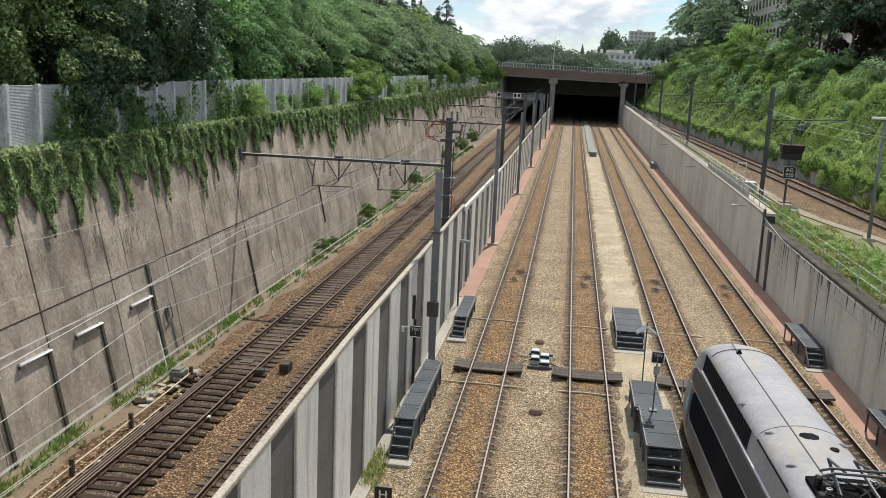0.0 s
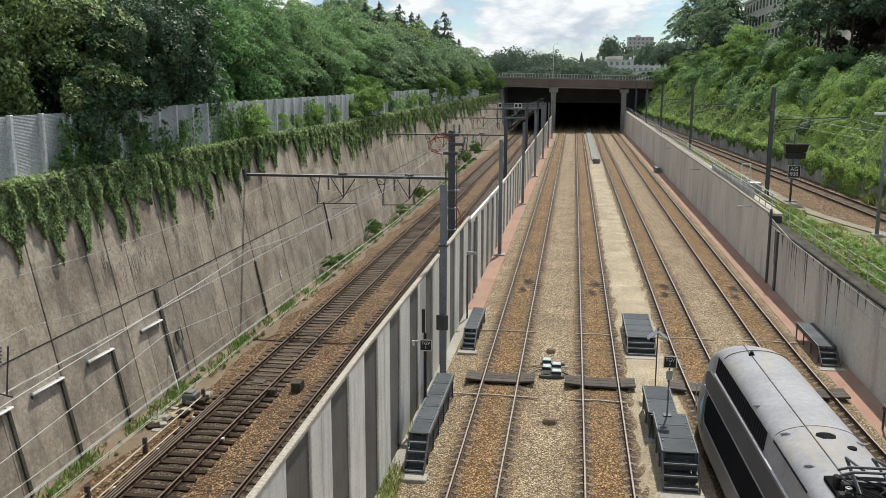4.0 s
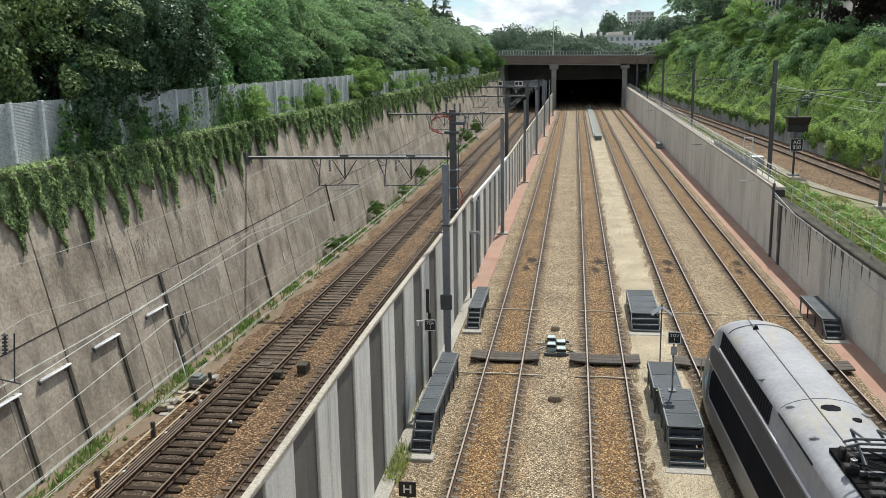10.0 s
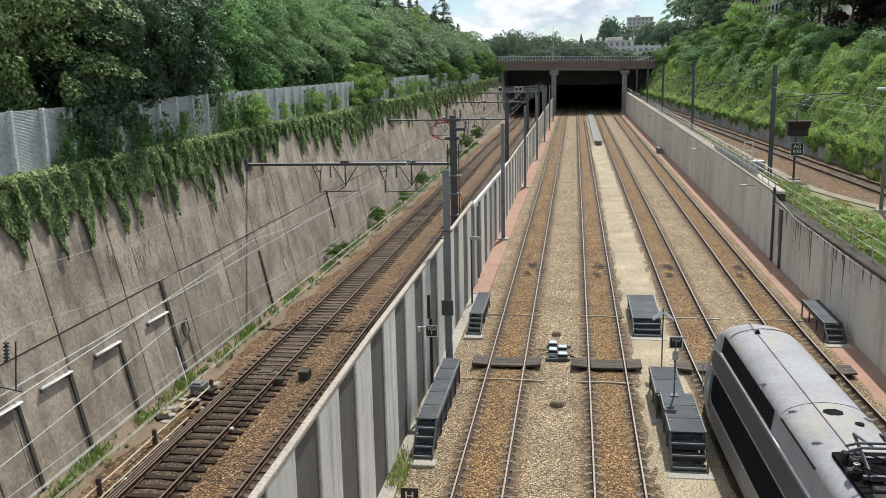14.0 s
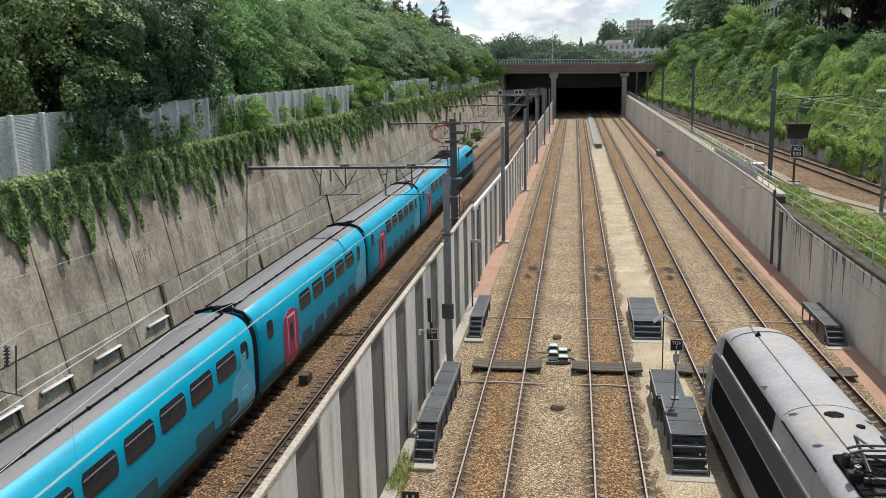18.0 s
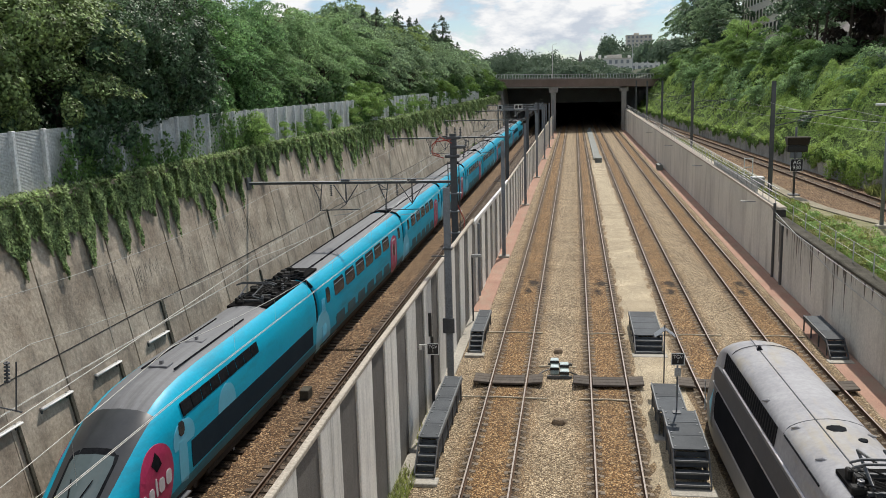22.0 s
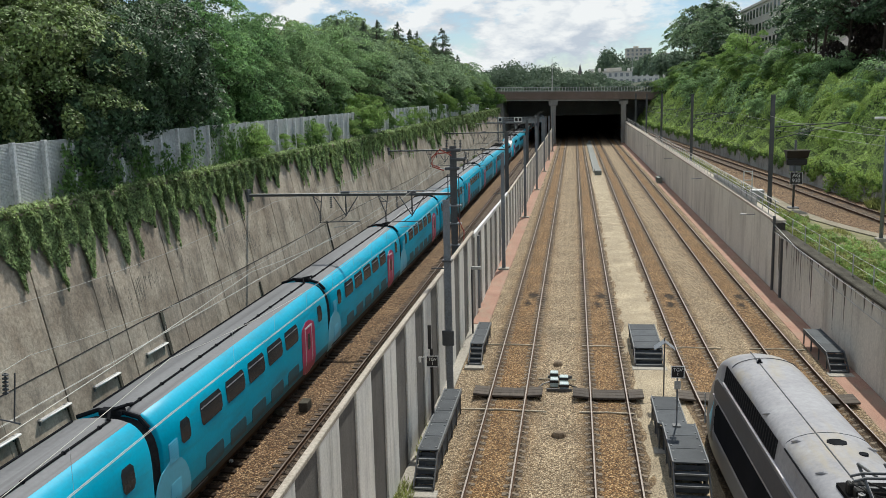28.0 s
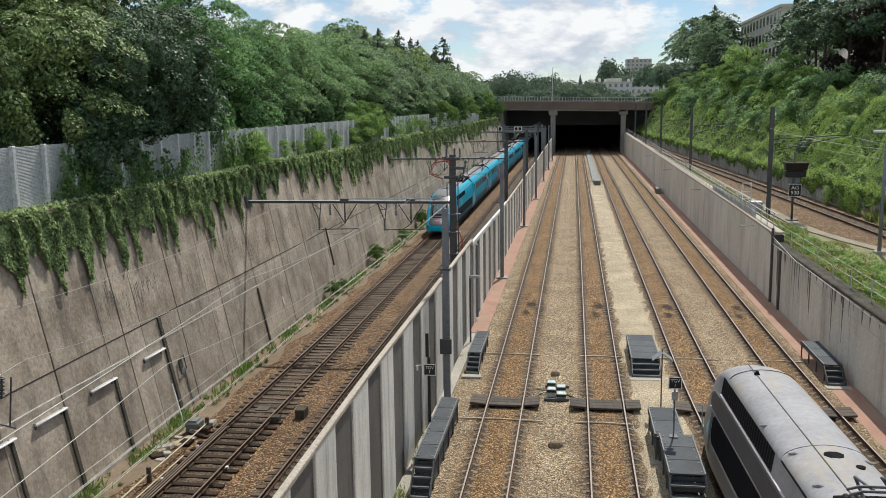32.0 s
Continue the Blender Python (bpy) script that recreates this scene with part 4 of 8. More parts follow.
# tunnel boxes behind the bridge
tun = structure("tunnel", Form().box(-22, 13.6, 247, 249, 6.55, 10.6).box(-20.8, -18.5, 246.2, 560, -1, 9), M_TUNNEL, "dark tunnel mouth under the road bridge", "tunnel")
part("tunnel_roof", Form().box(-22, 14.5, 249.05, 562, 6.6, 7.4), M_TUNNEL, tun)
part("tunnel_wall", Form().box(-5.7, -5.1, 246.1, 560, -0.8, 6.55), M_TUNNEL, tun)
part("tunnel_wall", Form().box(12.9, 13.9, 246.1, 560, -0.8, 6.55), M_TUNNEL, tun)
part("tunnel_end", Form().box(-20, 13.5, 560.1, 561, -1, 8), M_TUNNEL, tun)
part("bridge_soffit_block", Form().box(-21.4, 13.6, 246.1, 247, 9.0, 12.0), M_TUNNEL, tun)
for x in (-0.66, 3.63, 7.9):
    part("tunnel_light", Form().box(x - 0.05, x + 0.05, 247.5, 247.6, 3.2, 3.5), M_SIGN_WHITE, tun)
# lamp post on the bridge
for x, y, z, h in ((-5.7, 240, 13.0, 9.0), (27, 239, 12.4, 7.5)):
    s = thing("street_lamp", "slim grey street lamp on the road bridge", "street lamp", "lamps on the bridge", at=pose(x, y, z - 0.3))
    part("pole", Form().tube([(0, 0, 0), (0, 0, h * 0.6), (0, 0, h)], [0.11, 0.08, 0.06], 8), M_STEEL_PALE, s, smooth=True)
    part("arm", Form().tube([(0, 0, h - 0.1), (0.35, 0, h + 0.15), (0.8, 0, h + 0.2)], 0.04, 6), M_STEEL_PALE, s)
    part("head", Form().box(0.6, 1.2, -0.12, 0.12, h + 0.14, h + 0.26, 0.03), M_STEEL_PALE, s)
# bridge on which the camera stands, behind it
f = Form().box(-40, 40, -13, -0.75, 10.0, 11.0).box(-40, 40, -1.0, -0.75, 11.0, 12.05)
structure("near_bridge", f, M_BRIDGE_GREY, "concrete footbridge deck over the cutting", "bridge")

# ---------------------------------------------------------------- masts and overhead line
def i_beam(fm, x, y, z0, z1, w, d, t=0.02):
    fm.box(x - w / 2, x + w / 2, y - d / 2, y - d / 2 + t, z0, z1)
    fm.box(x - w / 2, x + w / 2, y + d / 2 - t, y + d / 2, z0, z1)
    fm.box(x - t / 2, x + t / 2, y - d / 2 + t + 0.001, y + d / 2 - t - 0.001, z0, z1)
    return fm


def steel_mast(x, y, z, h, w=0.26, label="tall grey steel mast on a concrete foot beside the wall"):
    m = thing("steel_mast", label, "mast", "masts along the wall", at=pose(x, y, z))
    part("column", i_beam(Form(), 0, 0, 0, h, w, w, 0.03), M_STEEL, m)
    part("foot", Form().box(-0.4, 0.4, -0.4, 0.4, -0.3, 0.06, 0.04), M_CESS, m)
    return m


for i, y in enumerate((36.5, 65.1, 93.3, 120.6, 149.0, 174.5, 201.0)):
    m = steel_mast(-5.27 + 0.0036 * (y - 36), y, -0.15, 8.5)
    if i == 0:
        part("junction_box", Form().box(-0.26, 0.24, -0.26, -0.15, 2.3, 2.95, 0.02), M_STEEL_DARK, m)
        part("clamp", Form().box(-0.2, 0.2, -0.2, 0.2, 5.9, 5.98), M_STEEL_DARK, m)
    if i < 3:
        part("bracket", Form().tube([(-0.1, 0, 5.6), (-0.7, 0, 5.6)], 0.03, 6), M_STEEL_DARK, m)


def insulator(fm, a, b, n=5):
    """A ribbed insulator turned as one body."""
    a, b = Vector(a), Vector(b)
    pts, rad = [a], [0.025]
    for i in range(n):
        for q, w in ((0.22, 0.025), (0.34, 0.075), (0.66, 0.075), (0.78, 0.025)):
            pts.append(a.lerp(b, (i + q) / n))
            rad.append(w)
    return fm.tube(pts + [b], rad + [0.025], 8)


def portal(y, detailed):
    """Cantilever beam from a mast behind the striped wall to the sloping wall, with droppers for two tracks."""
    g = thing("catenary_portal", "dark steel catenary beam with droppers over the lower tracks", "catenary beam", "catenary beams", at=pose(0, y, 0))
    xm, zb = -6.55, 7.28
    part("mast", i_beam(Form(), xm, 0, LZ - 0.3, 9.9 if detailed else 9.0, 0.34, 0.34, 0.03), M_STEEL_DARK, g)
    xe = lwall_x(zb) + 0.1
    part("beam", Form().box(xe, xm + 0.1, -0.07, 0.07, zb - 0.07, zb + 0.06, 0.012), M_STEEL_DARK, g)
    # pale flange paints the sunlit top of the dark beam
    part("beam_flange", Form().box(xe, xm + 0.1, -0.11, 0.11, zb + 0.061, zb + 0.085), M_STEEL_PALE, g)
    if detailed:
        part("upper_tube", Form().tube([(xm, 0.1, zb + 0.42), (xm - 1.2, 0.1, zb + 0.2), (TA + 0.4, 0.1, zb + 0.17)], 0.03, 6), M_STEEL_PALE, g)
    part("wall_plate", Form().box(xe - 0.18, xe + 0.02, -0.3, 0.3, zb - 0.35, zb + 0.35, 0.02), M_STEEL_DARK, g)
    for tx in (TA, TB):
        d = Form().tube([(tx - 1.15, 0, zb - 0.07), (tx - 0.78, 0, zb - 1.0)], 0.03, 6).tube([(tx - 0.62, 0, zb - 0.07), (tx - 0.74, 0, zb - 1.0)], 0.03, 6)
        d.tube([(tx - 1.0, 0, zb - 0.4), (tx - 0.66, 0, zb - 0.4)], 0.022, 6).tube([(tx - 1.15, 0, zb - 0.07), (tx - 0.66, 0, zb - 0.4)], 0.018, 6)
        part("dropper_frame", d, M_STEEL_DARK, g)
        part("insulator", insulator(Form(), (tx - 0.76, 0, zb - 1.0), (tx - 0.76, 0, zb - 1.6), 6), M_STEEL_DARK, g)
        d = Form().tube([(tx + 0.75, 0, zb - 0.05), (tx + 0.75, 0, zb - 1.2)], 0.04, 6)
        d.tube([(tx + 0.75, 0, zb - 1.2), (tx + 0.05, 0, zb - 0.1)], 0.03, 6).tube([(tx + 0.75, 0, zb - 1.15), (tx + 1.45, 0, zb - 0.1)], 0.03, 6)
        part("dropper_frame", d, M_STEEL_DARK, g)
        part("registration_arm", Form().tube([(tx - 0.7, 0, zb - 1.55), (tx + 1.5, 0, zb - 1.5)], 0.028, 6).tube([(tx + 0.75, 0, zb - 1.2), (tx + 0.3, 0, zb - 1.5)], 0.022, 6), M_STEEL_DARK, g)
        part("steady_arm", Form().tube([(tx + 1.3, 0, zb - 1.5), (tx + 0.9, 0, zb - 1.75), (tx, 0, zb - 1.85)], 0.02, 6), M_STEEL_PALE, g)
        part("insulator", insulator(Form(), (tx - 0.1, 0, zb - 0.1), (tx - 0.1, 0, zb - 0.75), 6), M_STEEL_DARK, g)
        part("insulator", insulator(Form(), (tx + 0.75, 0, zb - 0.5), (tx + 0.75, 0, zb - 0.95)), M_STEEL_DARK, g)
        part("clamp", Form().box(tx + 0.5, tx + 1.0, -0.13, 0.13, zb + 0.09, zb + 0.2, 0.02), M_STEEL_DARK, g)
    if detailed:
        fm = Form().tube([(xm - 0.05, -0.2, 9.4), (xm - 0.7, -0.2, 9.75), (xm - 1.15, -0.2, 9.3), (xm - 1.1, -0.25, 8.8), (xm - 0.5, -0.22, 8.6)], 0.035, 6)
        part("feeder_cable", fm, M_RED_CABLE, g, "loop of red feeder cable")
        fm = Form().tube([(xm - 0.1, -0.24, 9.6), (xm - 0.9, -0.24, 9.5), (xm - 1.2, -0.24, 8.95), (xm - 0.7, -0.24, 8.75)], 0.035, 6)
        part("feeder_cable", fm, M_RED_CABLE, g, "loop of red feeder cable")
        fm = Form().tube([(xm + 0.2, -0.2, 6.0), (xm + 0.55, -0.2, 5.2), (xm + 0.5, -0.2, 4.4), (xm + 0.75, -0.2, 3.6)], 0.03, 6)
        part("feeder_cable", fm, M_RED_CABLE, g, "red feeder cable hanging down the mast")
        for z, e in ((9.6, 0.0), (9.1, 0.25), (8.6, -0.1)):
            part("switch_gear", Form().box(xm - 0.35 + e, xm + 0.45 + e, -0.25, 0.25, z, z + 0.16, 0.03), M_STEEL_DARK, g)
        for e in (-0.35, 0.1, 0.4):
            part("insulator", insulator(Form(), (xm + e, 0.1, 9.75), (xm + e, 0.1, 10.25), 6), M_STEEL_DARK, g)
        part("insulator", insulator(Form(), (xm + 0.55, -0.1, 8.6), (xm + 0.75, -0.1, 9.6), 8), M_STEEL_DARK, g)
        part("operating_rod", Form().tube([(xm + 0.3, -0.1, 1), (xm + 0.3, -0.1, 8.4)], 0.03, 6), M_STEEL_DARK, g)
        part("operating_rod", Form().tube([(xm - 0.3, -0.15, 1), (xm - 0.3, -0.15, 8.4)], 0.03, 6), M_STEEL_DARK, g)
        for z in (4.4, 5.6, 6.6):
            part("clamp", Form().box(xm - 0.4, xm + 0.4, -0.22, 0.22, z, z + 0.07, 0.01), M_STEEL, g)
    return g


PORTALS = (48.5, 88.0, 127.5, 167.0)
for y in PORTALS:
    portal(y, y == 48.5)


def wire(name, label, pts, rad, mat, sag=0.0):
    """An overhead line through its supports, sagging between them."""
    line = []
    for a, b in zip(pts, pts[1:]):
        a, b = Vector(a), Vector(b)
        for i in range(12):
            t = i / 12
            p = a.lerp(b, t)
            p.z -= sag * 4 * t * (1 - t)
            line.append(p)
    line.append(Vector(pts[-1]))
    return solid(name, Form().tube(line, rad, 5), mat, label, "overhead wire", "overhead wires", smooth=True)


for tx in (TA, TB):
    ys = (-70, -19.0, 20.0) + PORTALS + (206.5, 250)
    stag = [(0.2 if i % 2 else -0.2) for i in range(len(ys))]
    wire("contact_wire", "thin pale contact wire over the lower track", [(tx + s, y, 5.05) for y, s in zip(ys, stag)], 0.008, M_WIRE)
    wire("contact_wire", "thin pale contact wire over the lower track", [(tx + s + 0.06, y, 5.06) for y, s in zip(ys, stag)], 0.008, M_WIRE)
    wire("messenger_wire", "sagging catenary wire over the lower track", [(tx + s, y, 6.4) for y, s in zip(ys, stag)], 0.008, M_WIRE, 0.75)
    dr = thing("catenary_dropper", "thin droppers between catenary and contact wire", "dropper", kind="stuff")
    fm = Form()
    for a, b in zip(ys, ys[1:]):
        for i in range(1, 8):
            t = i / 8
            y = a + (b - a) * t
            fm.tube([(tx, y, 5.05), (tx, y, 6.4 - 0.75 * 4 * t * (1 - t))], 0.004, 4)
    part("dropper", fm, M_WIRE, dr, kind="stuff")
for x, z in ((-16.9, 6.9), (-7.6, 8.6)):
    wire("feeder_wire", "feeder wire strung beside the lower tracks", [(x, y, z) for y in (-70, -19.0, 20.0) + PORTALS + (206.5, 235)], 0.008, M_WIRE, 0.5)
w = thing("wire_hanger", "dark insulator and steady arm hanging on the overhead wires", "wire hanger", at=pose(0, 18.9, 0))
part("steady_arm", Form().tube([(-14.1, 0, 6.0), (-14.0, 0, 5.15), (-13.3, 0, 5.02)], 0.022, 6), M_STEEL_DARK, w)
part("insulator", insulator(Form(), (-13.55, 0, 6.3), (-13.6, 0, 5.75), 6), M_STEEL_DARK, w)
part("dropper", Form().tube([(-13.3, 0, 6.3), (-13.45, 0, 5.05)], 0.02, 6), M_STEEL_DARK, w)
# signal gantry before the lower tunnel
g = thing("signal_gantry", "steel lattice gantry with signal boards before the lower tunnel", "gantry", at=pose(0, 190, 0))
for z in (6.75, 7.75):
    for yy in (-0.4, 0.4):
        part("chord", Form().box(-20.2, -5.9, yy - 0.06, yy + 0.06, z - 0.06, z + 0.06), M_STEEL, g)
for i in range(14):
    x = -20.0 + i
    part("brace", Form().tube([(x, -0.4, 6.75), (x + 1, -0.4, 7.75)], 0.04, 5).tube([(x, -0.4, 7.75), (x, -0.4, 6.75)], 0.035, 5), M_STEEL, g)
for x in (-6.6, -8.0):
    part("leg", i_beam(Form(), x, 0, LZ - 0.2, 8.2, 0.35, 0.35, 0.03), M_STEEL, g)
for x in (-15.4, -12.0, -11.2):
    part("signal_board", Form().box(x - 0.45, x + 0.45, -0.62, -0.5, 6.85, 7.8, 0.03), M_SIGN_WHITE, g, "white-edged signal board")
    part("board_face", Form().box(x - 0.28, x + 0.28, -0.66, -0.63, 7.0, 7.65), M_SIGN, g)
part("droppers", Form().box(-14.6, -14.4, -0.1, 0.1, 5.3, 6.7).box(-12.3, -12.1, -0.1, 0.1, 5.3, 6.7).box(-10.2, -10.0, -0.1, 0.1, 5.3, 6.7), M_STEEL, g)
for y in (206.5, 222):
    g = thing("catenary_gantry", "grey steel catenary frame before the tunnel", "catenary frame", "catenary frames", at=pose(0, y, 0))
    for x in (-17.3, -6.8):
        part("leg", i_beam(Form(), x, 0, LZ - 0.2, 7.0, 0.3, 0.3, 0.03), M_STEEL, g)
    part("beam", Form().box(-17.4, -6.6, -0.12, 0.12, 6.3, 6.6), M_STEEL, g)
    for x in (TA, TB):
        part("hanger", Form().box(x - 0.06, x + 0.06, -0.06, 0.06, 5.1, 6.3), M_STEEL, g)

# masts and wires of the raised track
for y, x in ((75.5, 15.8), (116, 14.6), (148, 13.9), (176, 13.7), (205, 13.6)):
    m = thing("steel_mast", "slender dark steel mast on the raised bench", "mast", "masts on the bench", at=pose(x, y, 2.9))
    part("column", i_beam(Form(), 0, 0, 0, 9.2, 0.3, 0.3, 0.03), M_STEEL_DARK, m)
    part("foot", Form().box(-0.4, 0.4, -0.4, 0.4, -0.1, 0.25, 0.03), M_CESS, m)
    part("arm", Form().tube([(0, 0, 6.6), (upper_x(y) - x, 0, 6.9)], 0.04, 6).tube([(0, 0, 5.6), (upper_x(y) - x, 0, 6.9)], 0.035, 6), M_STEEL_DARK, m)
for z, s in ((9.7, 0.5), (8.3, 0.0)):
    wire("contact_wire", "thin wire over the raised track", [(upper_x(y), y, z) for y in (-60, 0, 38, 75.5, 116, 148, 176, 205)], 0.012, M_WIRE, s)
wire("feeder_wire", "thin wire along the raised bench", [(15.6, y, 10.4) for y in (-20, 38, 75.5)], 0.012, M_WIRE, 0.4)
# lamp post on the bench
s = thing("bench_lamp", "grey lamp post with a flat white head on the bench", "lamp post", at=pose(18.75, 57.6, 2.9))
part("pole", Form().tube([(0, 0, 0), (0, 0, 7.7)], [0.13, 0.08], 8), M_STEEL, s, smooth=True)
part("head", Form().box(-0.75, 0.15, -0.15, 0.15, 7.7, 7.85, 0.04), M_SIGN_WHITE, s)
part("foot", Form().box(-0.3, 0.3, -0.3, 0.3, -0.1, 0.45, 0.03), M_CESS, s)


def letters(text, size, mat, parent, at, name="lettering"):
    """Raised lettering as a mesh part."""
    cu = bpy.data.curves.new(name, "FONT")
    cu.body, cu.size, cu.align_x, cu.align_y, cu.extrude = text, size, "CENTER", "CENTER", 0.004
    tmp = bpy.data.objects.new("tmp", cu)
    me = bpy.data.meshes.new_from_object(tmp)
    bpy.data.objects.remove(tmp)
    me.materials.clear()
    me.materials.append(mat)
    return part(name, me, None, parent, at=at)


def board(parent, x, z, w, h, lines, size):
    part("board", Form().box(x - w / 2, x + w / 2, -0.03, 0.0, z - h / 2, z + h / 2, 0.008), M_SIGN, parent)
    e = 0.028
    part("board_edge", Form().box(x - w / 2, x + w / 2, -0.042, -0.0305, z + h / 2 - e, z + h / 2).box(x - w / 2, x + w / 2, -0.042, -0.0305, z - h / 2, z - h / 2 + e)
         .box(x - w / 2, x - w / 2 + e, -0.042, -0.0305, z - h / 2 + e, z + h / 2 - e).box(x + w / 2 - e, x + w / 2, -0.042, -0.0305, z - h / 2 + e, z + h / 2 - e), M_SIGN_WHITE, parent)
    for i, t in enumerate(lines):
        letters(t, size, M_SIGN_WHITE, parent, pose(x, -0.037, z + (len(lines) / 2 - i - 0.5) * size * 0.95, 90, 0, 0))


# signal with board on the bench
s = thing("signal_post", "railway signal with a hooded head and a black board", "signal", at=pose(17.25, 73.6, 2.95))
part("pole", Form().tube([(0, 0.1, 0), (0, 0.1, 5.6)], 0.09, 8), M_STEEL_DARK, s, smooth=True)
part("foot", Form().box(-0.4, 0.4, -0.3, 0.5, -0.1, 0.3, 0.04), M_STEEL_DARK, s)
board(s, 0.12, 2.6, 0.95, 0.98, ["AG", "930"], 0.42)
part("head", Form().box(-0.6, 0.92, 0, 0.6, 3.62, 4.12, 0.05), M_SIGN, s)
part("head_upper", Form().loft([[(-0.62, 0, 4.16), (0.94, 0, 4.16), (0.94, 0.6, 4.16), (-0.62, 0.6, 4.16)], [(-0.7, -0.3, 4.72), (1.02, -0.3, 4.72), (1.02, 0.8, 4.72), (-0.7, 0.8, 4.72)]]), M_SIGN, s)
part("hood", Form().box(-0.72, 1.04, -0.34, 0.84, 4.725, 4.8, 0.02), M_COPING, s)
part("cable_box", Form().box(-0.35, 0.5, 0.1, 0.5, 3.15, 3.6, 0.03), M_STEEL, s)

# railing along the right wall
rail = thing("railing", "pale metal railing along the top of the concrete wall", "railing")
def rl(y):
    return rw_top(y) + (0.15 if y > 58.6 else 0.15)
yy = 60.0
while yy < 150:
    part("post", Form().tube([(12.95, yy, rl(yy) - 0.1), (12.95, yy, rl(yy) + 1.05)], 0.03, 6), M_STEEL_PALE, rail)
    yy += 2.0
for h in (0.35, 0.7, 1.05):
    part("rail", Form().tube([(12.95, y, rl(y) + h) for y in (59, 75, 110, 157, 230)], 0.028, 6), M_STEEL_PALE, rail)
part("mesh_screen", Form().box(12.98, 13.0, 66, 86, 4.4, 4.95), M_STEEL_PALE, rail)
rail = thing("wire_fence", "low post-and-wire fence above the stained coping", "fence")
yy = 26.0
while yy < 59:
    part("post", Form().tube([(13.15, yy, 3.6), (13.15, yy, 4.75)], 0.03, 6), M_STEEL_PALE, rail)
    yy += 3.0
for h in (4.25, 4.72):
    part("rail", Form().tube([(13.15, 20, h), (13.15, 59.4, h)], 0.011, 5), M_STEEL_PALE, rail)
part("cable", Form().tube([(12.6, 20, 2.6), (12.6, 45, 2.9), (12.6, 59, 4.1)], 0.02, 5).tube([(12.6, 20, 3.3), (12.6, 59, 3.62)], 0.02, 5), M_STEEL_PALE, rail)
f = Form()
for e in (-0.35, 0.35):
    f.tube([(14.9 + e, 80, 3.0), (14.9 + e, 80, 5.6)], 0.05, 6)
for z in (3.6, 4.2, 4.8, 5.55):
    f.tube([(14.55, 80, z), (15.25, 80, z)], 0.04, 6)
solid("ladder_frame", f, M_SIGN_WHITE, "white tubular ladder frame on the bench", "ladder frame")
solid("equipment_box", Form().box(14.6, 15.6, 76.5, 77.6, 3.0, 4.3, 0.04), M_STEEL_PALE, "pale equipment cabinet beside the railing", "cabinet")
for y in (65, 92, 120, 150):
    b = thing("wall_bracket", "small steel bracket lamp on the wall top", "bracket", "brackets on the wall", at=pose(12.6, y, 3.85))
    part("arm", Form().tube([(0.1, 0, 0), (-0.75, 0, 0.0)], 0.03, 6), M_STEEL, b)
    part("head", Form().box(-0.95, -0.5, -0.07, 0.07, -0.05, 0.05, 0.01), M_STEEL_PALE, b)

# ---------------------------------------------------------------- things among the tracks


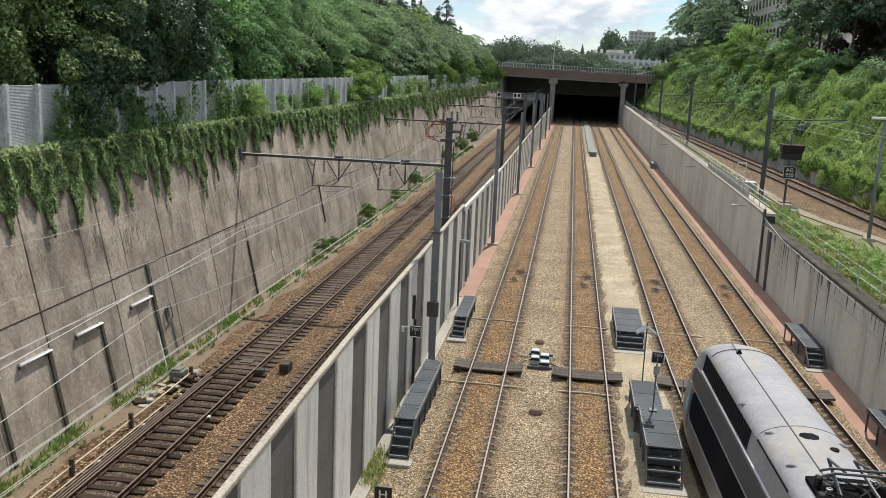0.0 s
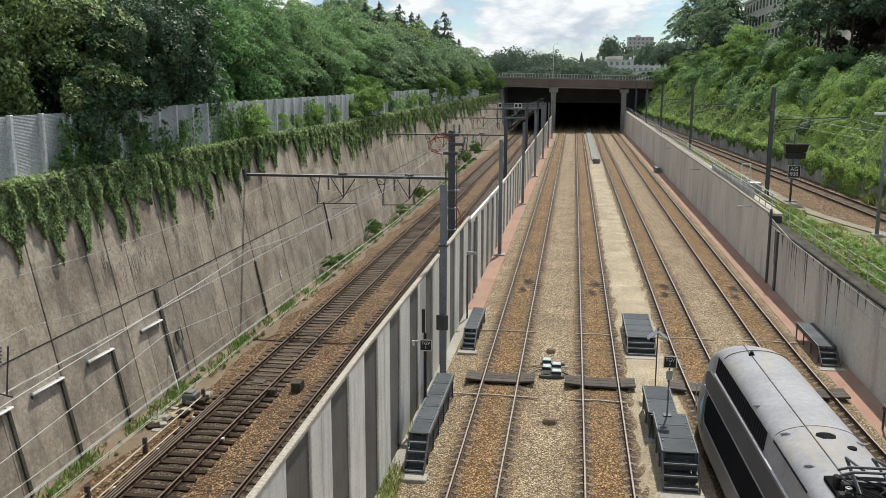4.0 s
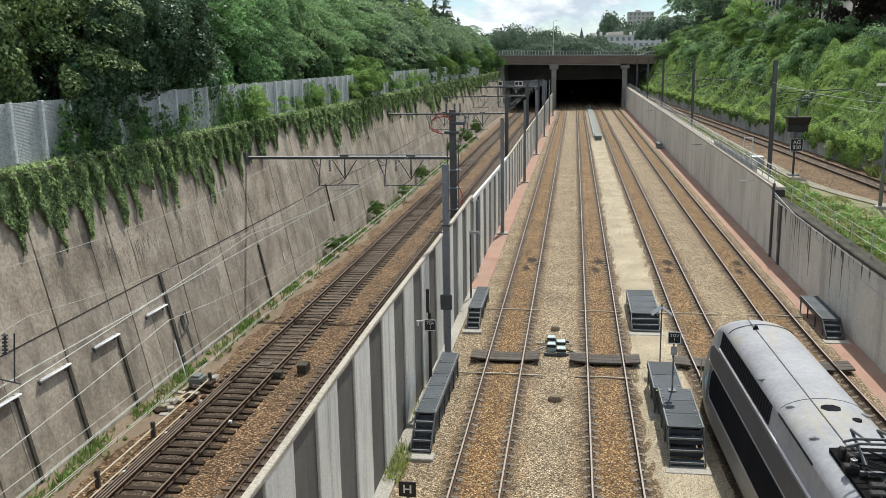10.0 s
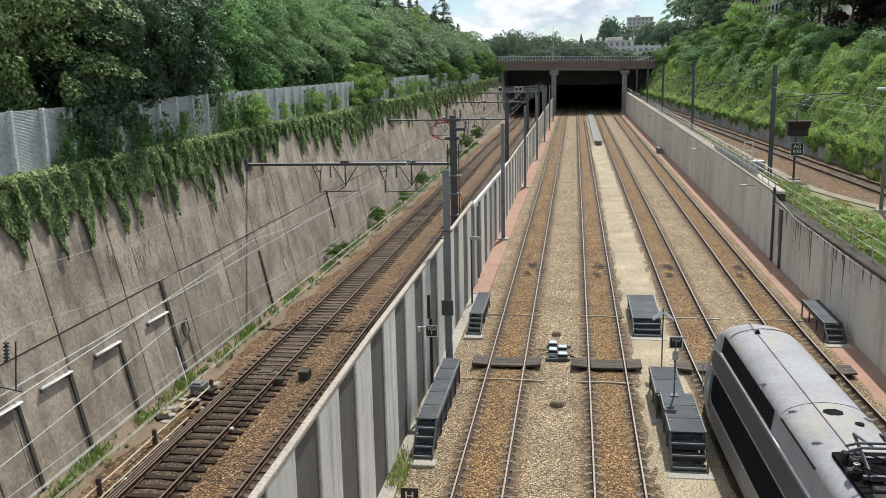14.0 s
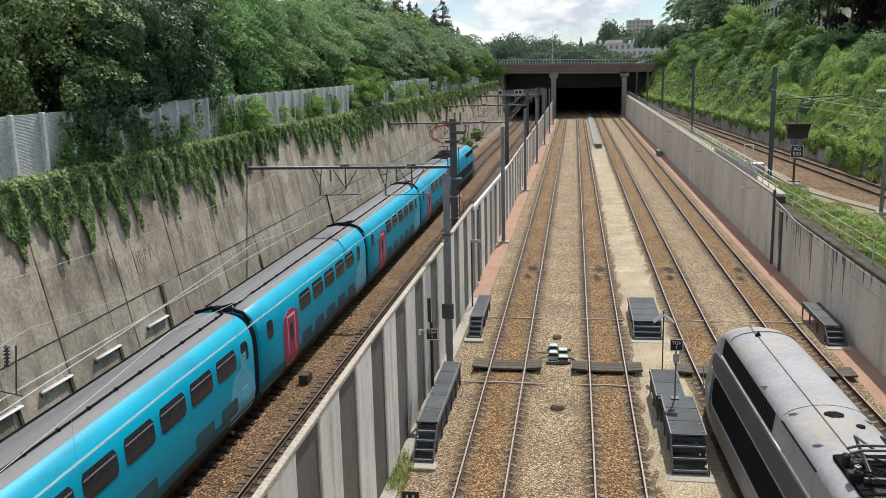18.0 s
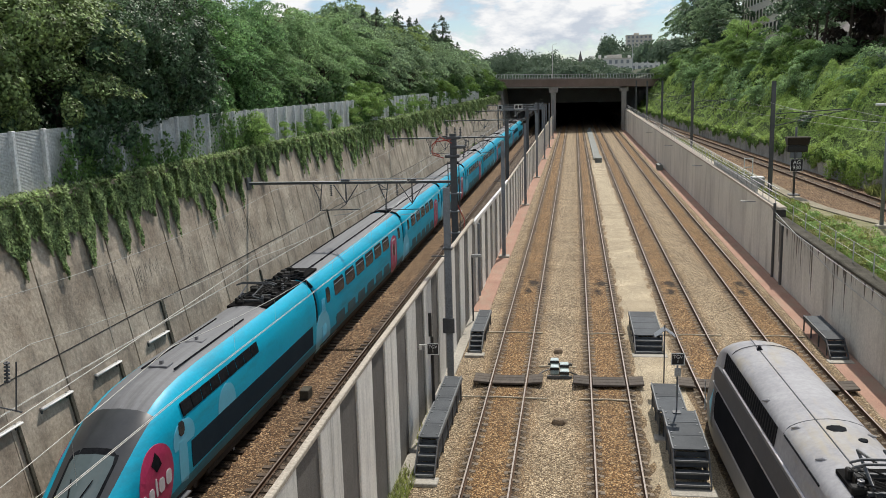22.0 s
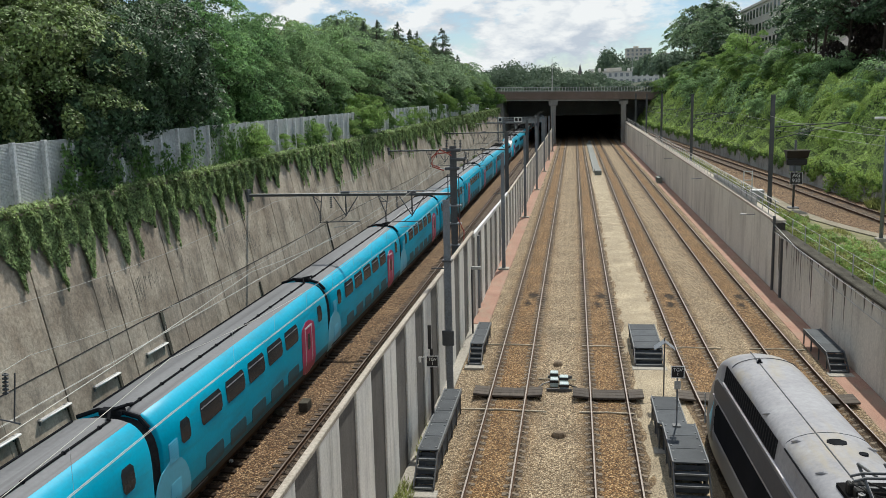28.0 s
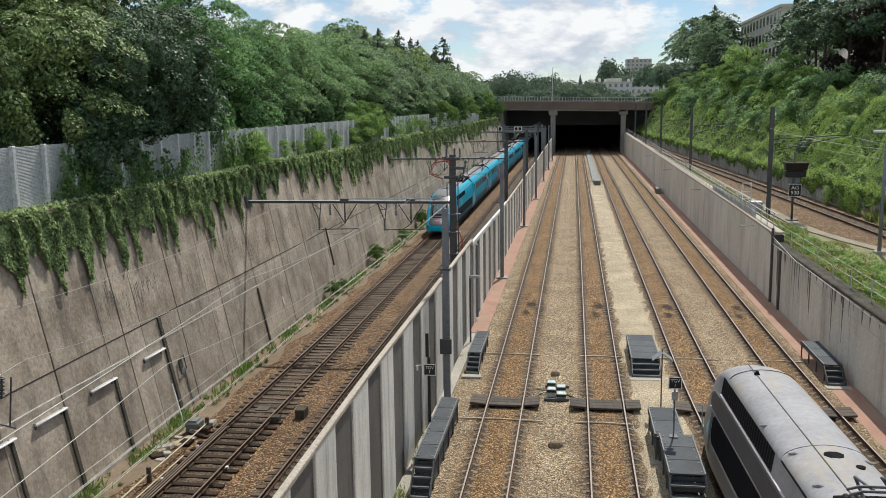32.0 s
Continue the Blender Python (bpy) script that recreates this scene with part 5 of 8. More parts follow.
def platform(label, x0, x1, y0, y1, h, steps, closed=True):
    """A grated access platform on a frame, with steps at its near end."""
    p = thing("access_platform", label, "platform", "access platforms", at=pose((x0 + x1) / 2, y0, -0.2))
    w, L = x1 - x0, y1 - y0
    run = 0.27
    s0 = steps * run
    n = max(1, round((L - s0) / 1.25))
    for i in range(n):
        a, b = s0 + (L - s0) * i / n, s0 + (L - s0) * (i + 1) / n
        part("deck_panel", Form().box(-w / 2, w / 2, a + 0.012, b - 0.012, h - 0.05, h, 0.008), M_GRATE, p)
        e = Form()
        for sx in (-1, 1):
            for q in (0.2, 0.8):
                yy = a + (b - a) * q
                e.box(sx * (w / 2 - 0.09) - 0.03, sx * (w / 2 - 0.09) + 0.03, yy - 0.03, yy + 0.03, h + 0.001, h + 0.02)
        part("fixing", e, M_GRATE_EDGE, p, kind="stuff")
    for sx in (-1, 1):
        part("side_beam", Form().box(sx * w / 2 - 0.03, sx * w / 2 + 0.03, s0, L, h - 0.16, h - 0.055), M_STEEL_DARK, p)
        part("edge_bar", Form().box(sx * w / 2 - 0.02, sx * w / 2 + 0.02, s0, L, h + 0.002, h + 0.03), M_GRATE_EDGE, p)
        for i in range(n + 1):
            yy = s0 + (L - s0) * i / n
            part("leg", Form().box(sx * (w / 2 - 0.05) - 0.03, sx * (w / 2 - 0.05) + 0.03, yy - 0.03, yy + 0.03, -0.05, h - 0.06), M_STEEL_DARK, p)
        if steps:
            part("stringer", Form().loft([[(sx * w / 2 - 0.02, 0.0, 0.0), (sx * w / 2 + 0.02, 0.0, 0.0), (sx * w / 2 + 0.02, 0.0, 0.2), (sx * w / 2 - 0.02, 0.0, 0.2)],
                                           [(sx * w / 2 - 0.02, s0, h - 0.2), (sx * w / 2 + 0.02, s0, h - 0.2), (sx * w / 2 + 0.02, s0, h), (sx * w / 2 - 0.02, s0, h)]]), M_STEEL_DARK, p)
    for i in range(steps):
        z = h * (i + 0.6) / (steps + 0.6)
        part("tread", Form().box(-w / 2 + 0.03, w / 2 - 0.03, i * run + 0.04, i * run + 0.3, z - 0.04, z, 0.008), M_GRATE, p)
        part("nosing", Form().box(-w / 2 + 0.03, w / 2 - 0.03, i * run + 0.01, i * run + 0.05, z - 0.05, z + 0.012), M_GRATE_EDGE, p)
    for sx in (-1, 1) if closed else ():
        part("side_screen", Form().box(sx * (w / 2 - 0.07) - 0.008, sx * (w / 2 - 0.07) + 0.008, s0, L, 0.12, h - 0.17), M_GRATE, p)
    for i in range(steps + 1):
        z = h * (i + 0.6) / (steps + 0.6) if i < steps else h - 0.06
        part("riser", Form().box(-w / 2 + 0.04, w / 2 - 0.04, i * run + 0.055, i * run + 0.07, z - (0.22 if i else 0.16), z - 0.052), M_GRATE, p)
    part("foot_slab", Form().box(-w / 2 - 0.15, w / 2 + 0.15, -0.45, 0.1, -0.1, 0.04, 0.02), M_CESS, p)
    return p


platform("long dark grating platform with steps beside the striped wall", -5.22, -4.55, 27.1, 34.6, 1.02, 4)
platform("short dark grating platform with steps beside the track", -5.02, -4.40, 41.0, 46.3, 0.8, 4)
platform("dark grating platform between two tracks", 2.86, 4.18, 41.3, 46.6, 0.72, 3)
platform("dark grating platform with steps beside the parked train", 3.16, 4.28, 27.0, 31.3, 1.05, 3)
platform("low dark grating platform beyond the sign post", 3.02, 4.02, 31.4, 34.4, 0.98, 0)
platform("dark grating platform beside the concrete wall", 11.5, 12.3, 40.9, 45.9, 0.78, 3, False)
platform("dark grating platform near the concrete wall", 11.75, 12.5, 27.0, 33.6, 0.95, 2, False)

for x in TRACKS:
    c = thing("crossing_boards", "grey weathered timber boards laid across the track", "crossing boards", "track crossings", at=pose(x, 36.85, 0))
    for a, b, t in ((-1.5, -0.83, 5), (-0.68, 0.68, 0), (0.83, 1.45, -5)):
        for k in range(3):
            part("plank", Form().box(a, b, k * 0.36 - 0.54, k * 0.36 - 0.19, -0.10, -0.01, 0.012), M_BOARD, c, at=pose(0, 0, 0.0 if t == 0 else -0.05, 0, t, 0))
for x0, x1, y in ((-4.9, -1.1, 34.9), (-4.6, -1.6, 44.6), (0.2, 2.4, 34.9), (-1.6, 0.1, 39.1), (0.4, 2.5, 44.6), (4.4, 7.3, 44.6), (8.7, 11.3, 44.6)):
    solid("cable_conduit", Form().tube([(x0, y, -0.16), ((x0 + x1) / 2, y + 0.05, -0.15), (x1, y - 0.03, -0.16)], 0.035, 6), M_YELLOW, "pale cable conduit laid across the track", "conduit", "conduits")
m = thing("track_machine", "pale teal switch boxes on the ballast between the tracks", "switch box", at=pose(-0.58, 38.3, -0.25))
for x, y, z, sx, sy in ((-0.30, 0.9, 0.42, 0.36, 0.42), (0.14, 0.5, 0.36, 0.38, 0.42), (-0.28, 0.1, 0.36, 0.36, 0.42), (0.16, -0.3, 0.3, 0.4, 0.42)):
    part("box", Form().box(x - sx / 2, x + sx / 2, y - sy / 2, y + sy / 2, 0, z, 0.03), M_TEAL, m)
    part("lid_edge", Form().box(x - sx / 2 - 0.02, x + sx / 2 + 0.02, y - sy / 2 - 0.02, y - sy / 2, z - 0.14, z - 0.02), M_SIGN, m)
for y in (-0.62, 1.2):
    part("frame", Form().box(-0.6, 0.5, y, y + 0.07, 0, 0.12), M_STEEL_DARK, m)
part("cable", Form().tube([(0.4, 0, 0.1), (0.8, -0.3, 0.05), (1.1, -0.8, 0.03), (1.7, -1.0, 0.03)], 0.035, 5).tube([(-0.5, 0.4, 0.1), (-0.8, 0.2, 0.05), (-1.1, -0.6, 0.03)], 0.03, 5), M_SIGN, m)
f = Form().loft([[(r * math.cos(a) * s, r * math.sin(a) * 0.8, z) for a, s in ((k * math.pi / 3.5, 1 + 0.2 * math.sin(3 * k)) for k in range(7))] for r, z in ((0.30, -0.27), (0.27, -0.16), (0.2, -0.08), (0.05, -0.05))])
solid("stone_block", f, M_SOIL, "loose brown stone block lying on the ballast", "stone", at=pose(-0.55, 32.5, 0, 0, 0, 20))
solid("stone_block", f.mesh("stone_block", M_SOIL), None, "dark lump of rubble lying on the ballast", "stone", at=pose(-0.75, 41.6, 0.0, 0, 0, 70))

# speed boards
s = thing("track_sign", "black and white track board on a dark wall-side pole", "track sign", "track signs", at=pose(-5.25, 31.6, -0.25))
part("pole", Form().tube([(0, 0.06, 0), (0, 0.06, 3.6)], 0.06, 8).box(-0.12, 0.0, 0.04, 0.12, 3.6, 4.5), M_SIGN, s)
board(s, 0.04, 3.14, 0.46, 0.44, ["TGV", "1"], 0.165)
part("lamp_arm", Form().tube([(-0.1, 0.05, 3.27), (-0.42, 0.05, 3.27)], 0.025, 6).tube([(-0.45, 0.05, 3.28), (-0.45, 0.05, 3.08)], 0.05, 8), M_SIGN_WHITE, s)
s = thing("track_sign", "black and white track board standing on the platform", "track sign", "track signs", at=pose(3.62, 31.0, 0.86))
part("pole", Form().tube([(0, 0.05, 0), (0.0, 0.05, 2.2)], 0.03, 8), M_STEEL, s)
part("foot", Form().box(-0.14, 0.14, -0.1, 0.2, 0.0, 0.03), M_STEEL_DARK, s)
board(s, 0.0, 2.0, 0.46, 0.44, ["TGV", "1"], 0.165)
part("plate", Form().box(-0.11, 0.11, -0.03, 0.0, 1.36, 1.68, 0.01), M_STEEL_PALE, s)
s = thing("roofed_post", "thin post with a small grey roofed board on top", "post", at=pose(3.72, 36.6, -0.2))
part("pole", Form().tube([(0, 0, 0), (0, 0, 2.75)], 0.028, 8), M_STEEL_DARK, s)
for sx in (-1, 1):
    part("roof_leaf", Form().loft([[(0, -0.3, 2.6), (0, 0.3, 2.6), (0, 0.3, 2.62), (0, -0.3, 2.62)], [(sx * 0.42, -0.3, 2.28), (sx * 0.42, 0.3, 2.28), (sx * 0.42, 0.3, 2.3), (sx * 0.42, -0.3, 2.3)]]), M_STEEL, s)
s = thing("marker_board", "low black marker board with white marks on the ballast", "marker board", at=pose(-4.72, 23.9, -0.25))
part("post", Form().box(-0.04, 0.04, 0, 0.06, 0, 0.5), M_STEEL_DARK, s)
part("board", Form().box(-0.26, 0.26, -0.05, -0.01, 0.2, 0.68, 0.01), M_SIGN, s)
part("mark", Form().box(-0.12, -0.07, -0.06, -0.052, 0.32, 0.58).box(0.07, 0.12, -0.06, -0.052, 0.32, 0.58).box(-0.069, 0.069, -0.06, -0.052, 0.43, 0.47), M_SIGN_WHITE, s)
s = thing("signal_stub", "thin steel post with a small lamp by the striped wall", "post", at=pose(-5.45, 46.9, -0.2))
part("pole", Form().tube([(0, 0, 0), (0, 0, 3.6)], 0.05, 8), M_STEEL_DARK, s)
part("head", Form().box(-0.05, 0.5, -0.06, 0.06, 3.55, 3.72, 0.02), M_STEEL_PALE, s)
# lineside clutter by the lower track
solid("point_box", Form().box(-11.72, -11.32, 35.3, 35.95, LZ - 0.25, LZ + 0.18, 0.03), M_COPING, "small dark steel box beside the lower track", "box")
c = thing("rubble_pile", "broken concrete slabs and a dark machine part by the track", "rubble")
r = random.Random(9)
for i in range(22):
    x, y = -15.45 + r.uniform(-0.6, 0.5), 30.6 + i * 0.17 + r.uniform(-0.3, 0.3)
    a, b, h = r.uniform(0.12, 0.45), r.uniform(0.10, 0.3), r.uniform(0.05, 0.2)
    part("slab", Form().box(-a, a, -b, b, 0, h, 0.02), (M_CESS, M_CESS, M_TIMBER, M_WALKWAY)[i % 4], c, at=pose(x, y, LZ - 0.24, r.uniform(-12, 12), r.uniform(-12, 12), r.uniform(0, 180)))
part("machine_part", Form().box(-15.75, -15.2, 33.2, 33.9, LZ - 0.24, LZ + 0.2, 0.05).box(-15.68, -15.3, 33.3, 33.8, LZ + 0.2, LZ + 0.27, 0.02), M_COVER, c, "grey-green machine housing")
part("machine_foot", Form().box(-15.1, -14.7, 33.0, 33.4, LZ - 0.24, LZ + 0.08, 0.04).tube([(-15.2, 33.3, LZ), (-14.6, 33.1, LZ - 0.1)], 0.05, 6), M_TIMBER, c)
part("orange_rag", Form().box(-15.9, -15.65, 34.0, 34.2, LZ - 0.2, LZ + 0.02, 0.04), M_RED_CABLE, c)
for y in (24.5, 28.4, 33.6):
    solid("stake", Form().box(-15.02, -14.88, y - 0.07, y + 0.07, LZ - 0.3, LZ + 0.35, 0.015), M_BOARD, "short wooden stake beside the lower track", "stake", "stakes")
wire("lineside_cable", "pale cable strung along the foot of the wall", [(-14.95, y, LZ + 0.1) for y in (5, 24.5, 28.4, 33.6)], 0.03, M_YELLOW, 0.02)
solid("point_rod", Form().tube([(-14.62, 8, LZ - 0.05), (-14.6, 30.5, LZ - 0.05)], 0.022, 6), M_YELLOW, "pale steel rod running along the lower track", "rod")
for x, z in ((-15.6, 0.35), (-15.75, 0.15), (-16.3, 0.9)):
    wire("lineside_cable", "pale green cable strung along the foot of the wall", [(x, y, z + LZ) for y in (5, 20, 40, 60, 80, 110, 150)], 0.011, M_WIRE, 0.03)
f = Form().loft([[(-16.75, y, LZ - 0.12), (-15.95 + 0.25 * math.sin(y * 1.3), y, LZ - 0.2), (-15.45 + 0.3 * math.sin(y * 0.9), y, LZ - 0.26), (-16.75, y, LZ - 0.4)] for y in np.arange(-10, 231, 0.7)])
structure("soil_strip", f, M_SOIL, "dry soil strip at the foot of the sloping wall", "soil")

# ---------------------------------------------------------------- trains
M_BLUE = material("train_blue", (0.001, 0.385, 0.58), (0.002, 0.44, 0.65), 0.4, 0.42, 0, 8, space="object", fine=0.08, coat=0.0, stain=(0.03, 0.20, 0.28), sscale=(0.4, 0.25, 1.6), samount=0.6)
M_LIGHTBLUE = material("train_light_blue", (0.12, 0.50, 0.68), (0.15, 0.54, 0.72), 0.5, 0.35, 0, 8, space="object", fine=0.06)
# dirt and the shade beneath the cars, both in the skirt's near-black
M_SKIRT = material("train_skirt", (0.018, 0.022, 0.024), (0.05, 0.052, 0.052), 0.8, 0.8, 0, 6, space="object", stain=(0.10, 0.085, 0.07), sscale=(0.6, 0.6, 2), samount=0.4)
M_TROOF = material("train_roof", (0.145, 0.15, 0.16), (0.225, 0.23, 0.24), 0.5, 0.75, 0, 6, space="object", fine=0.1, stretch=(3, 0.12, 1), stain=(0.10, 0.10, 0.105), sscale=(3.5, 0.06, 1), samount=0.7)
# lower sides: grime and their weaker light, both put into the colour
M_GRIMY_SHADED = material("train_grimy_shaded_blue", (0.010, 0.17, 0.24), (0.016, 0.24, 0.34), 0.5, 0.6, 0, 8, space="object", fine=0.15, stain=(0.07, 0.10, 0.105), sscale=(0.5, 0.4, 2.5), samount=0.8)
M_DUSTGLASS = material("dusty_window", (0.012, 0.085, 0.115), (0.025, 0.125, 0.165), 1.2, 0.5, 0, 8, space="object", fine=0.2, stain=(0.06, 0.09, 0.095), sscale=(0.8, 0.8, 1.5), samount=0.6)
M_TDARK = material("train_dark", (0.011, 0.012, 0.014), (0.022, 0.024, 0.027), 1, 0.5, 0, 8, space="object")
M_BAND = material("train_dark_band", (0.008, 0.022, 0.036), (0.014, 0.03, 0.045), 1, 0.45, 0, 8, space="object", fine=0.1)
M_TGLASS = material("train_window", (0.02, 0.026, 0.03), (0.04, 0.047, 0.053), 0.6, 0.18, 0, 8, space="object", fine=0.1)
M_PINK = material("train_pink", (0.42, 0.03, 0.10), (0.50, 0.045, 0.13), 1, 0.4, 0, 8, space="object", fine=0.1)
M_TWHITE = material("train_white", (0.62, 0.60, 0.62), (0.72, 0.70, 0.72), 1, 0.4, 0, 8, space="object", fine=0.1)
M_SILVER = material("train_silver", (0.275, 0.275, 0.292), (0.375, 0.375, 0.39), 0.5, 0.72, 0, 6, metal=0.0, space="object", fine=0.15, contrast=0.18, stain=(0.37, 0.325, 0.235), sscale=(1.4, 0.3, 1), samount=0.9)
M_SIDE_GREY = material("train_side_grey", (0.12, 0.124, 0.134), (0.165, 0.17, 0.18), 0.5, 0.4, 0, 6, metal=0.0, space="object", fine=0.1)
M_SIDE_DARK = material("train_side_dark", (0.010, 0.011, 0.014), (0.018, 0.019, 0.023), 0.5, 0.45, 0, 6, space="object", fine=0.1)
M_MASK = material("train_nose_mask", (0.035, 0.038, 0.042), (0.055, 0.058, 0.063), 0.6, 0.35, 0, 8, space="object", fine=0.1, coat=0.3)
M_STRIPE = material("train_stripe_grey", (0.070, 0.074, 0.082), (0.095, 0.10, 0.109), 0.5, 0.42, 0, 6, space="object", fine=0.1, stain=(0.06, 0.058, 0.055), sscale=(1, 0.3, 2), samount=0.5)
M_SLAT = material("intake_slat", (0.022, 0.023, 0.026), (0.035, 0.036, 0.04), 0.8, 0.5, 0, 10, space="object")
M_WELL = material("roof_well_black", (0.008, 0.008, 0.009), (0.02, 0.019, 0.018), 1.5, 0.8, 0.2, 10, space="object")
M_WELL_GEAR = material("roof_gear_black", (0.012, 0.012, 0.011), (0.04, 0.039, 0.037), 4, 0.55, 0.1, 20, space="object")
M_UNDER = material("underframe", (0.03, 0.027, 0.024), (0.06, 0.052, 0.045), 1, 0.8, 0.2, 12, space="object")
M_BELLOWS = material("bellows_rubber", (0.025, 0.025, 0.027), (0.05, 0.05, 0.052), 1, 0.7, 0, 12, space="object")

# glass with the sky's reflection put into a paler base colour
M_SCREEN = material("windscreen_sky_tint", (0.10, 0.135, 0.14), (0.135, 0.17, 0.175), 0.6, 0.15, 0, 8, space="object", fine=0.05)
for m in (M_TDARK, M_BAND, M_SIDE_DARK, M_STRIPE, M_WELL, M_WELL_GEAR, M_SLAT, M_UNDER, M_BELLOWS):
    m.node_tree.nodes["Principled BSDF"].inputs["Specular IOR Level"].default_value = 0.12
for m in (M_TDARK, M_WELL, M_SIDE_DARK):
    m.node_tree.nodes["Principled BSDF"].inputs["Specular IOR Level"].default_value = 0.02
    m.node_tree.nodes["Principled BSDF"].inputs["Roughness"].default_value = 0.8
M_BLUE.node_tree.nodes["Principled BSDF"].inputs["Specular IOR Level"].default_value = 0.22
for m in (M_BAND, M_SLAT):
    m.node_tree.nodes["Principled BSDF"].inputs["Roughness"].default_value = 0.65

# half section of a double-deck car, from the skirt up to the roof's middle
SEC = [(1.20, 0.40), (1.38, 0.80), (1.44, 1.15), (1.45, 2.0), (1.45, 2.75), (1.42, 3.15), (1.34, 3.50), (1.22, 3.74), (1.06, 3.92), (0.86, 4.05), (0.55, 4.14), (0.0, 4.18)]
RING = SEC + [(-a, b) for a, b in SEC[-2::-1]]
NS = len(SEC)


def side_x(z, sec=None):
    """Half width of the car at a height."""
    sec = sec or SEC
    return float(np.interp(z, [b for a, b in sec], [a for a, b in sec]))


def side_patch(fm, y0, y1, z0, z1, out=0.012, s=1, round_=0.0, n=4, sec=None):
    """A thin panel that follows the car's side, with rounded corners."""
    zs = np.linspace(z0, z1, n)
    rows = []
    for z in zs:
        t = (z - z0) / (z1 - z0)
        cut = round_ * (1 - math.sqrt(max(0.0, 1 - (2 * t - 1) ** 6)))
        x = side_x(z, sec) + out
        rows.append([(s * (x - out - 0.03), y0 + cut, z), (s * x, y0 + cut, z), (s * x, y1 - cut, z), (s * (x - out - 0.03), y1 - cut, z)])
    return fm.loft(rows)


def disc_patch(fm, yc, zc, ry, rz, out=0.010, s=1, n=20, zmax=3.6, zmin=0.4):
    """A flat painted oval that follows the car's side."""
    rows = []
    for t in np.linspace(-1, 1, 13):
        z = min(max(zc + rz * t, zmin), zmax)
        tt = (z - zc) / rz
        h = ry * math.sqrt(max(0.0, 1 - tt * tt)) + 0.01
        x = side_x(z) + out
        rows.append([(s * (x - out - 0.02), yc - h, z), (s * x, yc - h, z), (s * x, yc + h, z), (s * (x - out - 0.02), yc + h, z)])
    return fm.loft(rows)


def bogie(parent, y):
    b = Form()
    for s in (-1, 1):
        for e in (-1.45, 1.45):
            c = Vector((s * 0.753, y + e, 0.45))
            b.tube([c - Vector((0.07, 0, 0)), c + Vector((0.07, 0, 0))], 0.45, 14)
        b.box(s * 1.05 - 0.12, s * 1.05 + 0.12, y - 2.0, y + 2.0, 0.35, 0.75, 0.05)
        for e in (-1.45, 0, 1.45):
            b.tube([(s * 1.1, y + e, 0.45), (s * 1.24, y + e, 0.45)], 0.17, 10)
    b.box(-0.9, 0.9, y - 1.9, y + 1.9, 0.4, 0.7)
    part("bogie", b, M_UNDER, parent)


SILVER_SEC = [(1.36, 0.32), (1.40, 0.62), (1.41, 1.15), (1.345, 2.0), (1.235, 2.75), (1.20, 2.96), (1.15, 3.02), (1.065, 3.60), (1.04, 3.68), (0.98, 3.76), (0.88, 3.84), (0.72, 3.915), (0.5, 3.98), (0.25, 4.02), (0.0, 4.035)]


def body_ring(y, k=1.0, kz=1.0, dz=0.0):
    return [(a * k, y, (b - 0.32) * kz + 0.32 + dz) for a, b in RING]


def pick_blue(i, k):
    k = min(k, 2 * NS - 3 - k)
    return 1 if k < 1 else (3 if k < 2 else (0 if k < 9 else 2))


